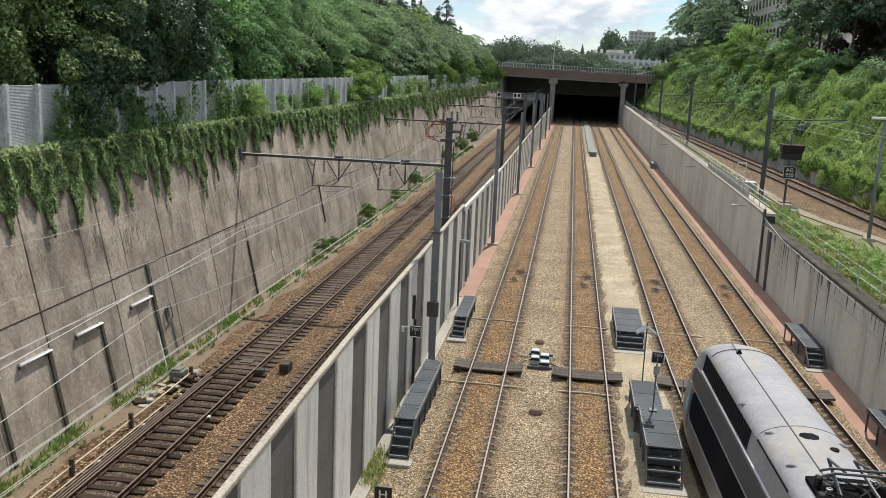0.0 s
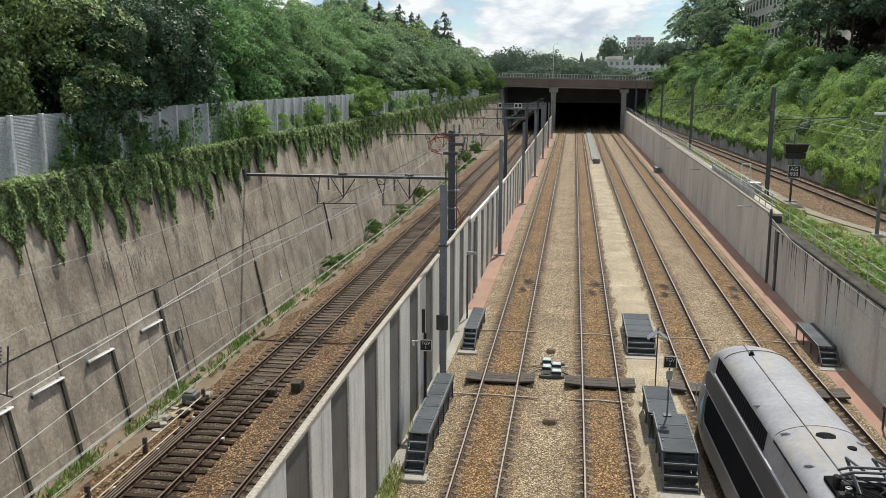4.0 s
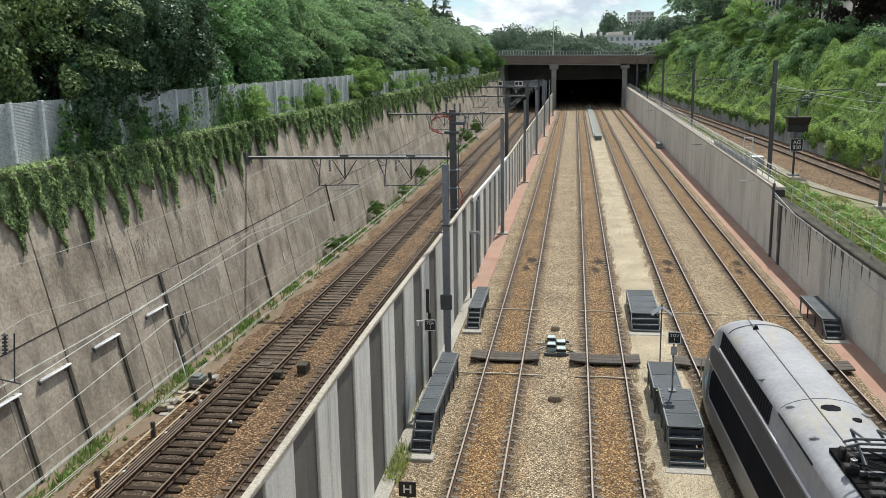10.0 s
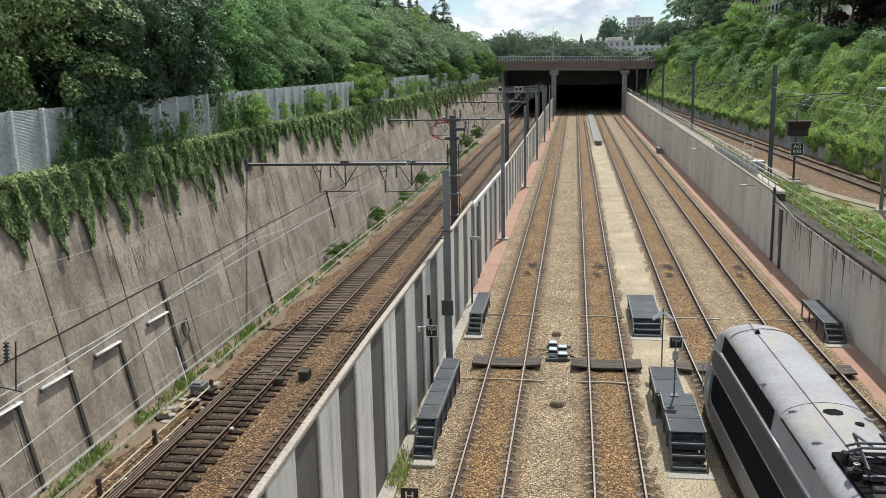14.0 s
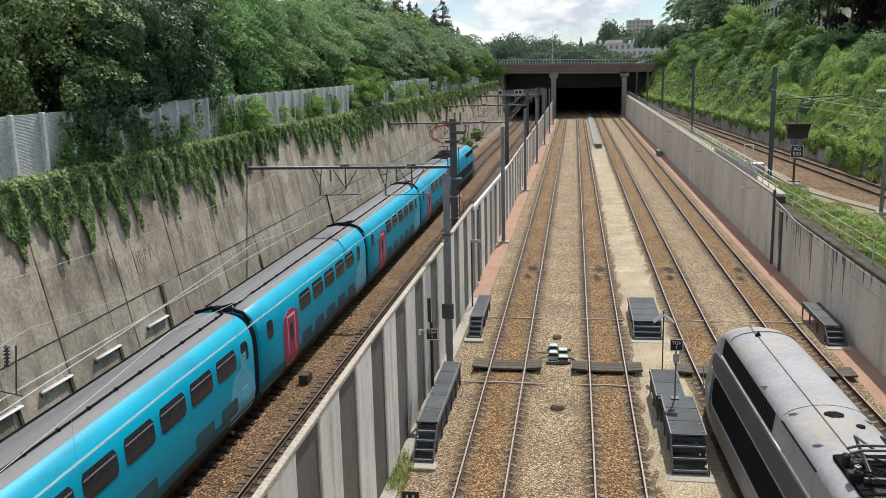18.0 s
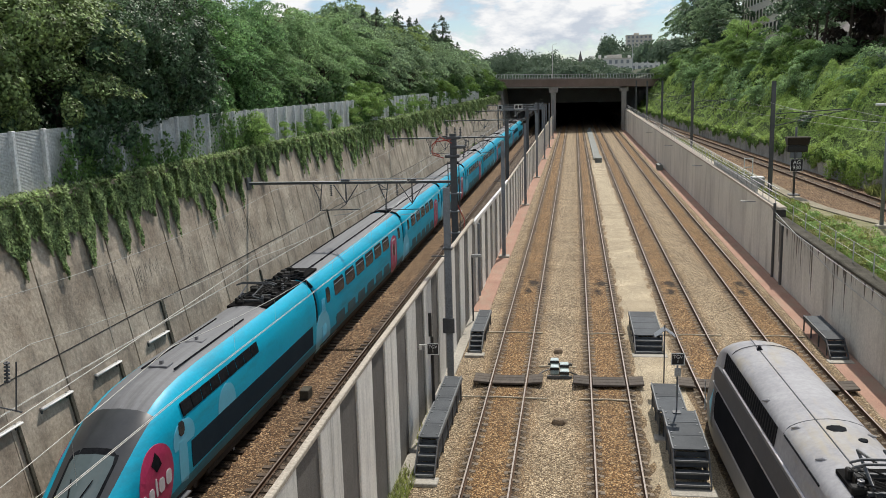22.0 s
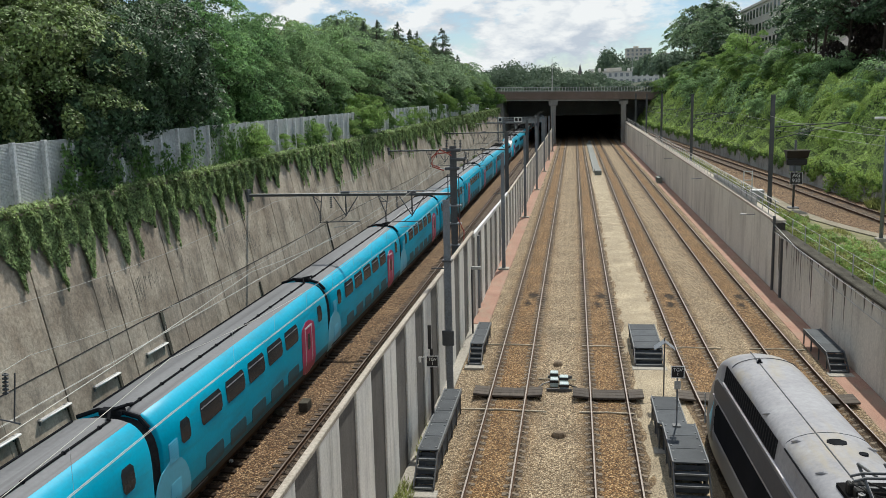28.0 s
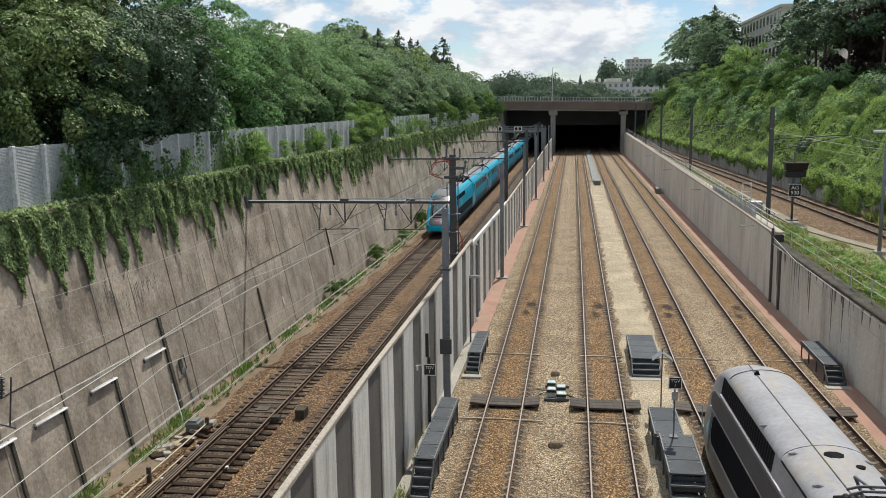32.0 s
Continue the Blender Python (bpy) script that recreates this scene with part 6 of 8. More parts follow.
def trailer(parent, y_front, length, door, bar=False):
    """A double-deck carriage from y_front backwards."""
    y1, y0 = y_front - 0.28, y_front - length + 0.28
    fm = Form()
    ys = [y0, y0 + 0.12] + list(np.linspace(y0 + 2, y1 - 2, 6)) + [y1 - 0.12, y1]
    fm.loft([body_ring(y, 0.97 if y in (y0, y1) else 1.0, 0.985 if y in (y0, y1) else 1.0) for y in ys], pick=pick_blue)
    c = part("carriage", fm, [M_BLUE, M_SKIRT, M_TROOF, M_GRIMY_SHADED], parent, smooth=True)
    # roof line conduit and side gutters
    part("roof_cable", Form().tube([(0.42, y0 + 0.3, 4.19), (0.42, y1 - 0.3, 4.19)], 0.034, 6).tube([(-0.75, y0 + 0.3, 4.12), (-0.75, y1 - 0.3, 4.12)], 0.03, 6), M_TDARK, c)
    fx = Form()
    for i in range(12):
        y = y0 + 0.9 + (y1 - y0 - 1.8) * i / 11
        fx.box(0.37, 0.47, y - 0.04, y + 0.04, 4.15, 4.235)
    part("roof_clip", fx, M_TDARK, c, kind="stuff")
    for s in (1, -1):
        if door == "none":
            lo, hi = y0 + 1.6, y1 - 1.6
        elif door == "rear":
            lo, hi = y0 + 5.1, y1 - 2.7
        else:
            lo, hi = y0 + 2.7, y1 - 4.6
        n = max(5, int((hi - lo) / 2.05))
        step = (hi - lo) / n
        for i in range(n):
            ya = lo + i * step + 0.18
            w = step - 0.42
            part("window", side_patch(Form(), ya, ya + w, 2.58, 3.34, 0.012, s, 0.12, 7), M_TGLASS, c)
            part("shade", side_patch(Form(), ya + 0.05, ya + w - 0.05, 3.14, 3.18, 0.018, s, 0, 2), M_TROOF, c)
            if not (bar and i in (1, 4)):
                part("lower_window", side_patch(Form(), ya + 0.1, ya + w - 0.1, 0.98, 1.58, 0.010, s, 0.1, 6), M_DUSTGLASS, c)
        ends = {"rear": (y0 + 1.0, y1 - 2.1), "front": (y1 - 1.75, y0 + 1.35), "none": (y0 + 0.7, y1 - 1.3)}[door]
        for ya in ends:
            part("small_window", side_patch(Form(), ya, ya + 0.68, 2.58, 3.3, 0.012, s, 0.12, 7), M_TGLASS, c)
        if door != "none":
            dy = y0 + 3.9 if door == "rear" else y1 - 3.4
            part("door_patch", side_patch(Form(), dy - 1.0, dy + 1.0, 0.6, 3.08, 0.016, s, 0.75, 13), M_PINK, c, "dark pink surround of the door")
            part("door", side_patch(Form(), dy - 0.42, dy + 0.42, 0.75, 2.75, 0.024, s, 0.05, 6), M_PINK, c)
            part("door_window", side_patch(Form(), dy - 0.2, dy + 0.2, 1.75, 2.5, 0.030, s, 0.06, 5), M_TGLASS, c)
            fr = Form()
            side_patch(fr, dy - 0.52, dy - 0.44, 0.75, 2.82, 0.028, s, 0, 5)
            side_patch(fr, dy + 0.44, dy + 0.52, 0.75, 2.82, 0.028, s, 0, 5)
            side_patch(fr, dy - 0.52, dy + 0.52, 2.78, 2.86, 0.03, s, 0, 2)
            part("door_frame", fr, M_TWHITE, c, "pale door frame")
            q = dy + 1.7 if door == "front" else dy - 1.7
        vy = (y1 - 1.2) if door != "front" else (y0 + 0.75)
        vent = Form()
        for i in range(9):
            side_patch(vent, vy - 0.3, vy + 0.3, 2.3 + i * 0.075, 2.335 + i * 0.075, 0.02, s, 0, 2)
        part("vent_grille", vent, M_LIGHTBLUE, c, kind="stuff")
        vent = Form()
        for i in range(10):
            side_patch(vent, vy - 0.35, vy + 0.35, 0.85 + i * 0.085, 0.89 + i * 0.085, 0.02, s, 0, 2)
        part("vent_panel", vent, M_LIGHTBLUE, c, kind="stuff")
        part("pale_oval", disc_patch(Form(), vy - 0.2, 1.1, 1.25, 1.35, 0.006, s, zmin=0.62), M_LIGHTBLUE, c)
        part("lower_rail", side_patch(Form(), y0 + 0.2, y0 + 3.2, 0.68, 0.73, 0.03, s, 0, 2), M_SIDE_GREY, c)
    return c


def gangway(parent, y):
    """Dark bellows ring between two cars, with the roof cable jumper."""
    fm = Form()
    for i, (e, k) in enumerate(((-0.24, 0.95), (-0.12, 0.9), (0, 0.955), (0.12, 0.9))):
        fm.loft([body_ring(y + e, k, 0.985 * k + 0.015), body_ring(y + e + 0.12, 0.9 if k > 0.92 else 0.955, 0.9 if k > 0.92 else 0.955)])
    part("gangway", fm, M_BELLOWS, parent)
    t = Form().tube([(0.42, y - 0.7, 4.22), (0.25, y - 0.3, 4.36), (0.55, y + 0.25, 4.36), (0.42, y + 0.7, 4.22)], 0.05, 6)
    t.tube([(-0.9, y - 0.1, 4.06), (-0.3, y + 0.05, 4.24), (0.4, y, 4.24), (0.95, y + 0.05, 4.05), (1.25, y, 3.75)], 0.07, 6)
    t.box(-0.2, 0.5, y - 0.15, y + 0.2, 4.12, 4.3, 0.03)
    part("roof_jumper", t, M_TDARK, parent)
    bogie(parent, y)
    return


NOSE_TOP = ((0.6, 0.95), (0.7, 1.16), (0.95, 1.36), (1.4, 1.60), (2.0, 1.90), (2.5, 2.16), (3.0, 2.48), (3.6, 2.86), (4.3, 3.28), (5.0, 3.62), (5.8, 3.89), (6.6, 4.04), (7.6, 4.13), (9.0, 4.18))
NOSE_TOP_OLD = ((0.6, 1.35), (0.75, 1.75), (1.1, 2.12), (1.8, 2.58), (2.6, 3.02), (3.4, 3.42), (4.2, 3.74), (4.9, 3.92), (5.6, 4.0), (6.4, 4.04))
NOSE_WIDTH = ((0.6, 0.46), (0.66, 0.54), (0.8, 0.63), (1.2, 0.74), (2.0, 0.85), (3.0, 0.93), (4.0, 0.98), (5.0, 1.0))


def nose_ring(s, sec, top_line):
    """Cross-section at s metres behind the buffers' plane of a power car."""
    w = float(np.interp(s, [p[0] for p in NOSE_WIDTH], [p[1] for p in NOSE_WIDTH])) ** (1.5 if sec is SILVER_SEC else 1.0)
    top = float(np.interp(s, [p[0] for p in top_line], [p[1] for p in top_line]))
    t = min(1.0, max(0.0, (s - 0.6) / 5.0))
    bot = 0.32 + 0.16 * (1 - t) ** 4
    zt = sec[-1][1]
    half = []
    for a, b in sec:
        u = (b - 0.32) / (zt - 0.32)
        half.append((a * w * (1 - 0.17 * (1 - t) * u * u), bot + (top - bot) * u))
    return half + [(-a, b) for a, b in half[-2::-1]]


def nose_x(s, z, sec, top_line):
    ring = nose_ring(s, sec, top_line)[:len(sec)]
    return float(np.interp(z, [b for a, b in ring], [a for a, b in ring]))


def nose_oval(fm, Y, s, zc, rs, rz, out, sx, sec, top_line, lean=0.0, pts=None):
    """A painted oval (or the corners pts) lying on the curved side of the nose."""
    n = 32
    edge = pts or [(math.cos(6.2832 * k / n), math.sin(6.2832 * k / n)) for k in range(n)]
    rows = []
    for r in (1.0, 1.0, 0.75, 0.5, 0.25, 0.03):
        inner = out - 0.03 if not rows else out
        row = []
        for c, q in edge:
            ss, z = s + rs * r * c + lean * r * q, max(zc + rz * r * q, 0.5)
            row.append((sx * (nose_x(ss, z, sec, top_line) + inner), Y(ss), z))
        rows.append(row)
    return fm.loft(rows)


def pantograph(parent, yc, z, mat, up=0.9, s=1):
    p = Form()
    p.box(-0.55, 0.55, yc - 0.5, yc - 0.42, z, z + 0.08).box(-0.55, 0.55, yc + 0.42, yc + 0.5, z, z + 0.08)
    for x in (-0.4, 0.4):
        p.tube([(x, yc - 0.4, z + 0.1), (x * 0.7, yc + s * 1.0, z + 0.1 + up * 0.5)], 0.04, 6)
        p.tube([(x * 0.7, yc + s * 1.0, z + 0.1 + up * 0.5), (x * 0.9, yc - s * 0.3, z + 0.1 + up)], 0.03, 6)
    for e in (-0.12, 0.12):
        p.tube([(-0.85, yc - s * 0.3 + e, z + 0.05 + up), (-0.6, yc - s * 0.3 + e, z + 0.12 + up), (0.6, yc - s * 0.3 + e, z + 0.12 + up), (0.85, yc - s * 0.3 + e, z + 0.05 + up)], 0.03, 6)
    part("pantograph", p, mat, parent)


def power_car(parent, y_tip, sgn, silver=False, up=0.5, extra=0.0):
    """A power car whose buffers' plane lies at y_tip; sgn = 1: it runs backwards (towards -y) from there."""
    Y = lambda s: y_tip - sgn * s
    sec, line = (SILVER_SEC, NOSE_TOP_OLD) if silver else (SEC, NOSE_TOP)
    ns = len(sec)
    last = 33.0 if silver else 20.95 + extra
    ss = [0.6, 0.63, 0.7, 0.8, 0.95, 1.2, 1.5] + list(np.linspace(1.8, 7.6, 24)) + [9.0, 11.0, 14.0, 17.0, last - 0.1, last]
    rings = [[(x, Y(s), z) for x, z in nose_ring(s, sec, line)] for s in ss]
    first = [(x * 0.5, Y(0.57), 0.75 + (z - 0.75) * 0.55) for x, y, z in rings[0]]
    tip = [(x * 0.9, Y(0.585), 0.75 + (z - 0.75) * 0.92) for x, y, z in rings[0]]
    rings = [first, tip] + rings
    ss = [0.57, 0.585] + ss

    def pick(i, k):
        k = min(k, 2 * ns - 3 - k)
        s = ss[i]
        if silver:
            return 2 if s < 1.6 or k >= 6 else (1 if k < 2 else 0)
        if k < 1:
            return 1
        if k < 2 and s > 5.0:
            return 4
        if 0.65 < s < 5.3 and k >= 8:
            return 3
        if 0.75 < s < 1.45 and k >= 7:
            return 3
        return 0 if k < 9 or s < 0.8 else 2
    mats = [M_SIDE_GREY, M_SIDE_GREY, M_SILVER, M_MASK] if silver else [M_BLUE, M_SKIRT, M_TROOF, M_MASK, M_GRIMY_SHADED]
    fm = Form()
    if silver:
        # strips between the folds of the sheet, so that the folds stay sharp
        cuts = (0, 5, 6, 7, 2 * ns - 9, 2 * ns - 8, 2 * ns - 7, 2 * ns - 2)
        names = ("side_panel", "ledge", "roof_facet", "roof_shell", "roof_facet", "ledge", "side_panel")
        fm.add(first, [tuple(range(len(first)))])
        fm.loft([[(x * 0.93, y, 0.34 + (z - 0.32) * 0.93) for x, y, z in r] for r in (rings[2], rings[12], rings[-1])])
    else:
        fm.loft(rings, pick=pick)
    c = part("power_car", fm, mats, parent, smooth=not silver)
    if silver:
        for nm, a, b in zip(names, cuts, cuts[1:]):
            part(nm, Form().loft([r[a:b + 1] for r in rings], closed=False, caps=False, pick=lambda i, k, a=a: pick(i, a + k)), mats, c, smooth=True)

    def screen(s0, s1, hw0, hw1, lift):
        ws, n = Form(), 9
        rows = []
        for s in np.linspace(s0, s1, 7):
            half = sorted(nose_ring(s, sec, line)[:ns])
            hw = hw0 + (hw1 - hw0) * (s - s0) / (s1 - s0)
            cut = 0.06 if s in (s0, s1) else 0
            rows.append([((hw - cut) * u, Y(s), float(np.interp(abs(hw * u), [p[0] for p in half], [p[1] for p in half])) + lift) for u in np.linspace(-1, 1, n)])
        return ws.loft(rows, closed=False, caps=False)
    if not silver:
        part("windscreen", screen(2.35, 3.75, 0.58, 0.66, 0.02), M_SCREEN, c)
        part("windscreen_frame", screen(2.1, 3.95, 0.66, 0.74, 0.008), M_TDARK, c)
        part("nose_hatch", screen(1.75, 1.98, 0.5, 0.54, 0.012), M_TDARK, c)
        part("nose_mark", screen(1.25, 1.42, 0.2, 0.22, 0.012), M_PINK, c, "small pink mark on the nose")
        for sx in (1, -1):
            part("headlight", nose_oval(Form(), Y, 0.95, 1.0, 0.22, 0.1, 0.012, sx, sec, line), M_TGLASS, c)
            part("wiper", Form().tube([(sx * 0.1, Y(2.3), 2.08), (sx * 0.32, Y(3.0), 2.53)], 0.018, 5), M_TDARK, c)
    else:
        part("windscreen", screen(2.2, 3.6, 0.6, 0.68, 0.02), M_TGLASS, c)
    for sx in (1, -1):
        if silver:
            a, b = sorted((Y(4.9), Y(30.5)))
            part("side_band", side_patch(Form(), a, b, 1.26, 2.24, 0.012, sx, 0.25, 7, SILVER_SEC), M_SIDE_DARK, c, "wide black side band")
            part("band_line", side_patch(Form(), a, b, 1.15, 1.22, 0.010, sx, 0, 2, SILVER_SEC), M_SILVER, c)
            a2, b2 = sorted((Y(4.2), Y(31.5)))
            part("side_stripe", side_patch(Form(), a2, b2, 2.30, 2.90, 0.010, sx, 0.3, 5, SILVER_SEC), M_STRIPE, c, "mid-grey side stripe")
            part("band_line", side_patch(Form(), a2, b2, 2.245, 2.295, 0.016, sx, 0, 2, SILVER_SEC), M_SILVER, c)
            a3, b3 = sorted((Y(5.2), Y(31.5)))
            part("side_fold", Form().box(min(sx * 1.15, sx * 1.205), max(sx * 1.15, sx * 1.205), a3, b3, 2.975, 3.022, 0.006), M_TWHITE, c, "pale ledge above the side stripe")
            # dark slatted intake in the sloping facet
            lean = lambda z: 1.153 - (z - 3.0) * 0.146
            gr = Form().loft([[(sx * (lean(z) + 0.006), yy, z) for yy in (Y(5.2), Y(11.7))] for z in (3.045, 3.60)], closed=False, caps=False)
            part("intake", gr, M_SIDE_DARK, c, "dark air intake")
            for i in range(27):
                yy = Y(5.25 + i * 0.245)
                part("slat", Form().loft([[(sx * (lean(z) + o), yy + e, z) for o, e in ((0.008, -0.02), (0.02, 0.02), (0.02, 0.05), (0.008, 0.05))] for z in (3.05, 3.6)]), M_SLAT, c)
            part("cab_door", nose_oval(Form(), Y, 4.5, 1.55, 0.26, 0.78, 0.01, sx, sec, line, pts=[(-1, -1), (1, -1), (1, 0.9), (0.8, 1), (-0.8, 1), (-1, 0.9)]), M_STRIPE, c)
            part("blue_wedge", nose_oval(Form(), Y, 3.95, 1.45, 0.34, 0.62, 0.01, sx, sec, line, pts=[(1, -1), (1, 1), (-1, -0.2)]), M_LIGHTBLUE, c, "pale blue wedge before the band")
            part("red_mark", nose_oval(Form(), Y, 1.6, 1.75, 0.14, 0.2, 0.012, sx, sec, line), M_PINK, c, "red mark on the nose")
            part("hand_rail", Form().tube([(sx * 1.44, Y(3.6), 1.0), (sx * 1.46, Y(3.6), 2.1)], 0.02, 6), M_STEEL_PALE, c)
            continue
        a, b = sorted((Y(6.85), Y(20.3 + extra)))
        part("side_band", side_patch(Form(), a, b, 1.22, 2.12, 0.012, sx, 0.02, 5), M_BAND, c, "dark side band")
        for i in range(9):
            s0, s1 = sorted((Y(6.5 + 0.76 * i), Y(6.5 + 0.76 * i + 0.71)))
            part("air_grille", side_patch(Form(), s0, s1, 3.06, 3.48, 0.014, sx, 0, 5), M_TDARK, c)
        dy = Y(6.25)
        part("cab_door", side_patch(Form(), dy - 0.3, dy + 0.3, 0.72, 2.4, 0.012, sx, 0.05, 5), M_LIGHTBLUE, c)
        part("cab_window", side_patch(Form(), dy - 0.2, dy + 0.2, 2.55, 3.0, 0.016, sx, 0.1, 5), M_TGLASS, c)
        part("pink_shield", nose_oval(Form(), Y, 4.5, 1.72, 0.98, 1.16, 0.022, sx, sec, line, 0.2), M_PINK, c, "dark pink oval emblem")
        for dyy, z0, z1, w in ((-0.72, 1.28, 1.72, 0.34), (-0.3, 1.34, 1.76, 0.28), (0.0, 1.42, 1.96, 0.10), (0.3, 1.44, 1.86, 0.32), (0.74, 1.5, 1.94, 0.34)):
            o = sx * sgn * -dyy
            part("emblem_bar", nose_oval(Form(), Y, 4.4 + o, (z0 + z1) / 2, w / 2, (z1 - z0) / 2, 0.036, sx, sec, line, pts=[(-1, -0.6), (-0.6, -1), (0.6, -1), (1, -0.6), (1, 0.6), (0.6, 1), (-0.6, 1), (-1, 0.6)]), M_TWHITE, c, "white bar of the emblem")
        part("emblem_mark", nose_oval(Form(), Y, 4.55, 2.4, 0.3, 0.3, 0.036, sx, sec, line, pts=[(-0.9, 0), (-0.2, -0.9), (0.8, -0.4), (0.5, 0.4), (0.1, 1)]), M_TDARK, c, "dark mark on the emblem")
        part("pale_oval", disc_patch(Form(), Y(9.9), 2.13, 0.8, 0.85, 0.008, sx, zmin=2.13), M_LIGHTBLUE, c)
        part("pale_oval", disc_patch(Form(), Y(6.4), 2.45, 0.75, 0.55, 0.006, sx, zmin=2.2), M_LIGHTBLUE, c)
        part("steps", Form().box(min(sx * 1.3, sx * 1.48), max(sx * 1.3, sx * 1.48), dy - 0.28, dy + 0.28, 0.3, 0.36).box(min(sx * 1.3, sx * 1.48), max(sx * 1.3, sx * 1.48), dy - 0.28, dy + 0.28, 0.55, 0.6), M_SIDE_GREY, c)
    # roof: hatches, seams, equipment recess
    if silver:
        roof_at = lambda x: float(np.interp(abs(x), [a for a, b in SILVER_SEC[::-1]], [b for a, b in SILVER_SEC[::-1]]))
        part("roof_knob", Form().tube([(-0.28, Y(6.2), 4.0), (-0.28, Y(6.2), 4.13)], [0.07, 0.05], 8).box(-0.36, -0.2, Y(6.26), Y(6.14), 4.0, 4.05), M_TDARK, c)
        part("roof_seam", Form().box(-0.312, -0.288, Y(15.1), Y(5.0), 4.015, 4.037), M_STRIPE, c)
        hexa = [(-0.25, 0.0), (-0.2, 0.15), (-0.06, 0.22), (0.12, 0.21), (0.24, 0.06), (0.2, -0.12), (0.06, -0.2), (-0.12, -0.19)]
        part("roof_port", Form().loft([[(0.02 + a, Y(12.84) + q, z) for a, q in hexa] for z in (3.95, 4.043)]), M_TDARK, c, "dark rounded roof port")
        part("roof_port", Form().tube([(0.42, Y(13.5), 3.9), (0.42, Y(13.5), 4.03)], 0.11, 12), M_TDARK, c)
        for x, s in ((-0.80, 12.45), (-0.77, 14.4), (0.78, 12.9), (-0.97, 10.2)):
            z = roof_at(x)
            part("roof_dimple", Form().tube([(x - 0.13, Y(s) + 0.1, z - 0.03), (x, Y(s), z + 0.012), (x + 0.13, Y(s) - 0.1, z + 0.01)], [0.02, 0.06, 0.02], 8), M_SILVER, c)
        for s, x0 in ((5.75, 1.02), (12.2, 1.06)):
            xs = np.linspace(-x0, x0, 25)
            part("roof_joint", Form().tube([(x, Y(s), roof_at(x) + 0.004) for x in xs], 0.014, 5, False), M_STRIPE, c)
        gut = Form().tube([(-1.062, Y(12.3), 3.62), (-1.062, Y(15.2), 3.62)], 0.03, 6)
        part("roof_gutter", gut, M_TDARK, c)
    else:
        for s in (8.2, 11.0):
            part("roof_hatch", Form().box(-0.35, 0.3, Y(s) - 0.25, Y(s) + 0.25, 4.1, 4.2, 0.02).box(-0.05, 0.05, Y(s) - 0.05, Y(s) + 0.05, 4.2, 4.32), M_TROOF, c)
        for x in (-0.5, 0.62):
            part("roof_cable", Form().tube([(x, Y(7.8), 4.155), (x, Y(14.0), 4.16)], 0.03, 6), M_TDARK, c)
    w0, w1 = (15.15, 19.8) if silver else (16.0 + extra, 20.7 + extra)
    zr = 4.04 if silver else 4.185
    hwid = 0.72 if silver else 0.86
    eq = Form().loft([[(x, Y(s), z) for x, z in ((-hwid, 3.7), (-hwid, zr - 0.02), (-hwid * 0.6, zr), (hwid * 0.6, zr), (hwid, zr - 0.02), (hwid, 3.7))] for s in (w0, w0 + 0.1, w1)])
    part("roof_well", eq, M_WELL, c, "black equipment well in the roof")
    e2 = Form()
    r = random.Random(3)
    for i in range(22):
        s, x = w0 + 0.3 + i * (w1 - w0 - 0.8) / 22, r.uniform(-0.68, 0.68)
        k = r.uniform(0.06, 0.18)
        e2.box(x - k, x + k, Y(s) - 0.12, Y(s) + 0.12, zr - 0.05, zr + r.uniform(0.05, 0.24), 0.03)
        e2.tube([(x, Y(s), zr + 0.2), (r.uniform(-0.7, 0.7), Y(s + 0.7), zr + 0.22), (r.uniform(-0.8, 0.8), Y(s + 1.1), zr + 0.06)], 0.022, 5)
    part("roof_gear", e2, M_WELL_GEAR, c, kind="stuff")
    for s, x in ((w0 + 0.6, 0.5), (w0 + 1.2, -0.6), (w0 + 2.9, 0.6), (w0 + 3.8, -0.5), (w0 + 4.1, 0.4)):
        part("insulator", insulator(Form(), (x, Y(s), zr - 0.02), (x, Y(s), zr + 0.3), 4), M_SIDE_GREY, c)
    pantograph(c, Y(w0 + 1.0), zr + 0.05, M_STEEL_DARK, up, sgn)
    for s in (5.9, 18.8):
        bogie(c, Y(s))
    part("underframe", Form().box(-1.25, 1.25, min(Y(8.3), Y(16.3)), max(Y(8.3), Y(16.3)), 0.22, 0.5, 0.05), M_UNDER, c)
    return c


PC, TE, TM = 21.20, 21.845, 18.70
SET_LEN = 2 * PC + 2 * TE + 6 * TM


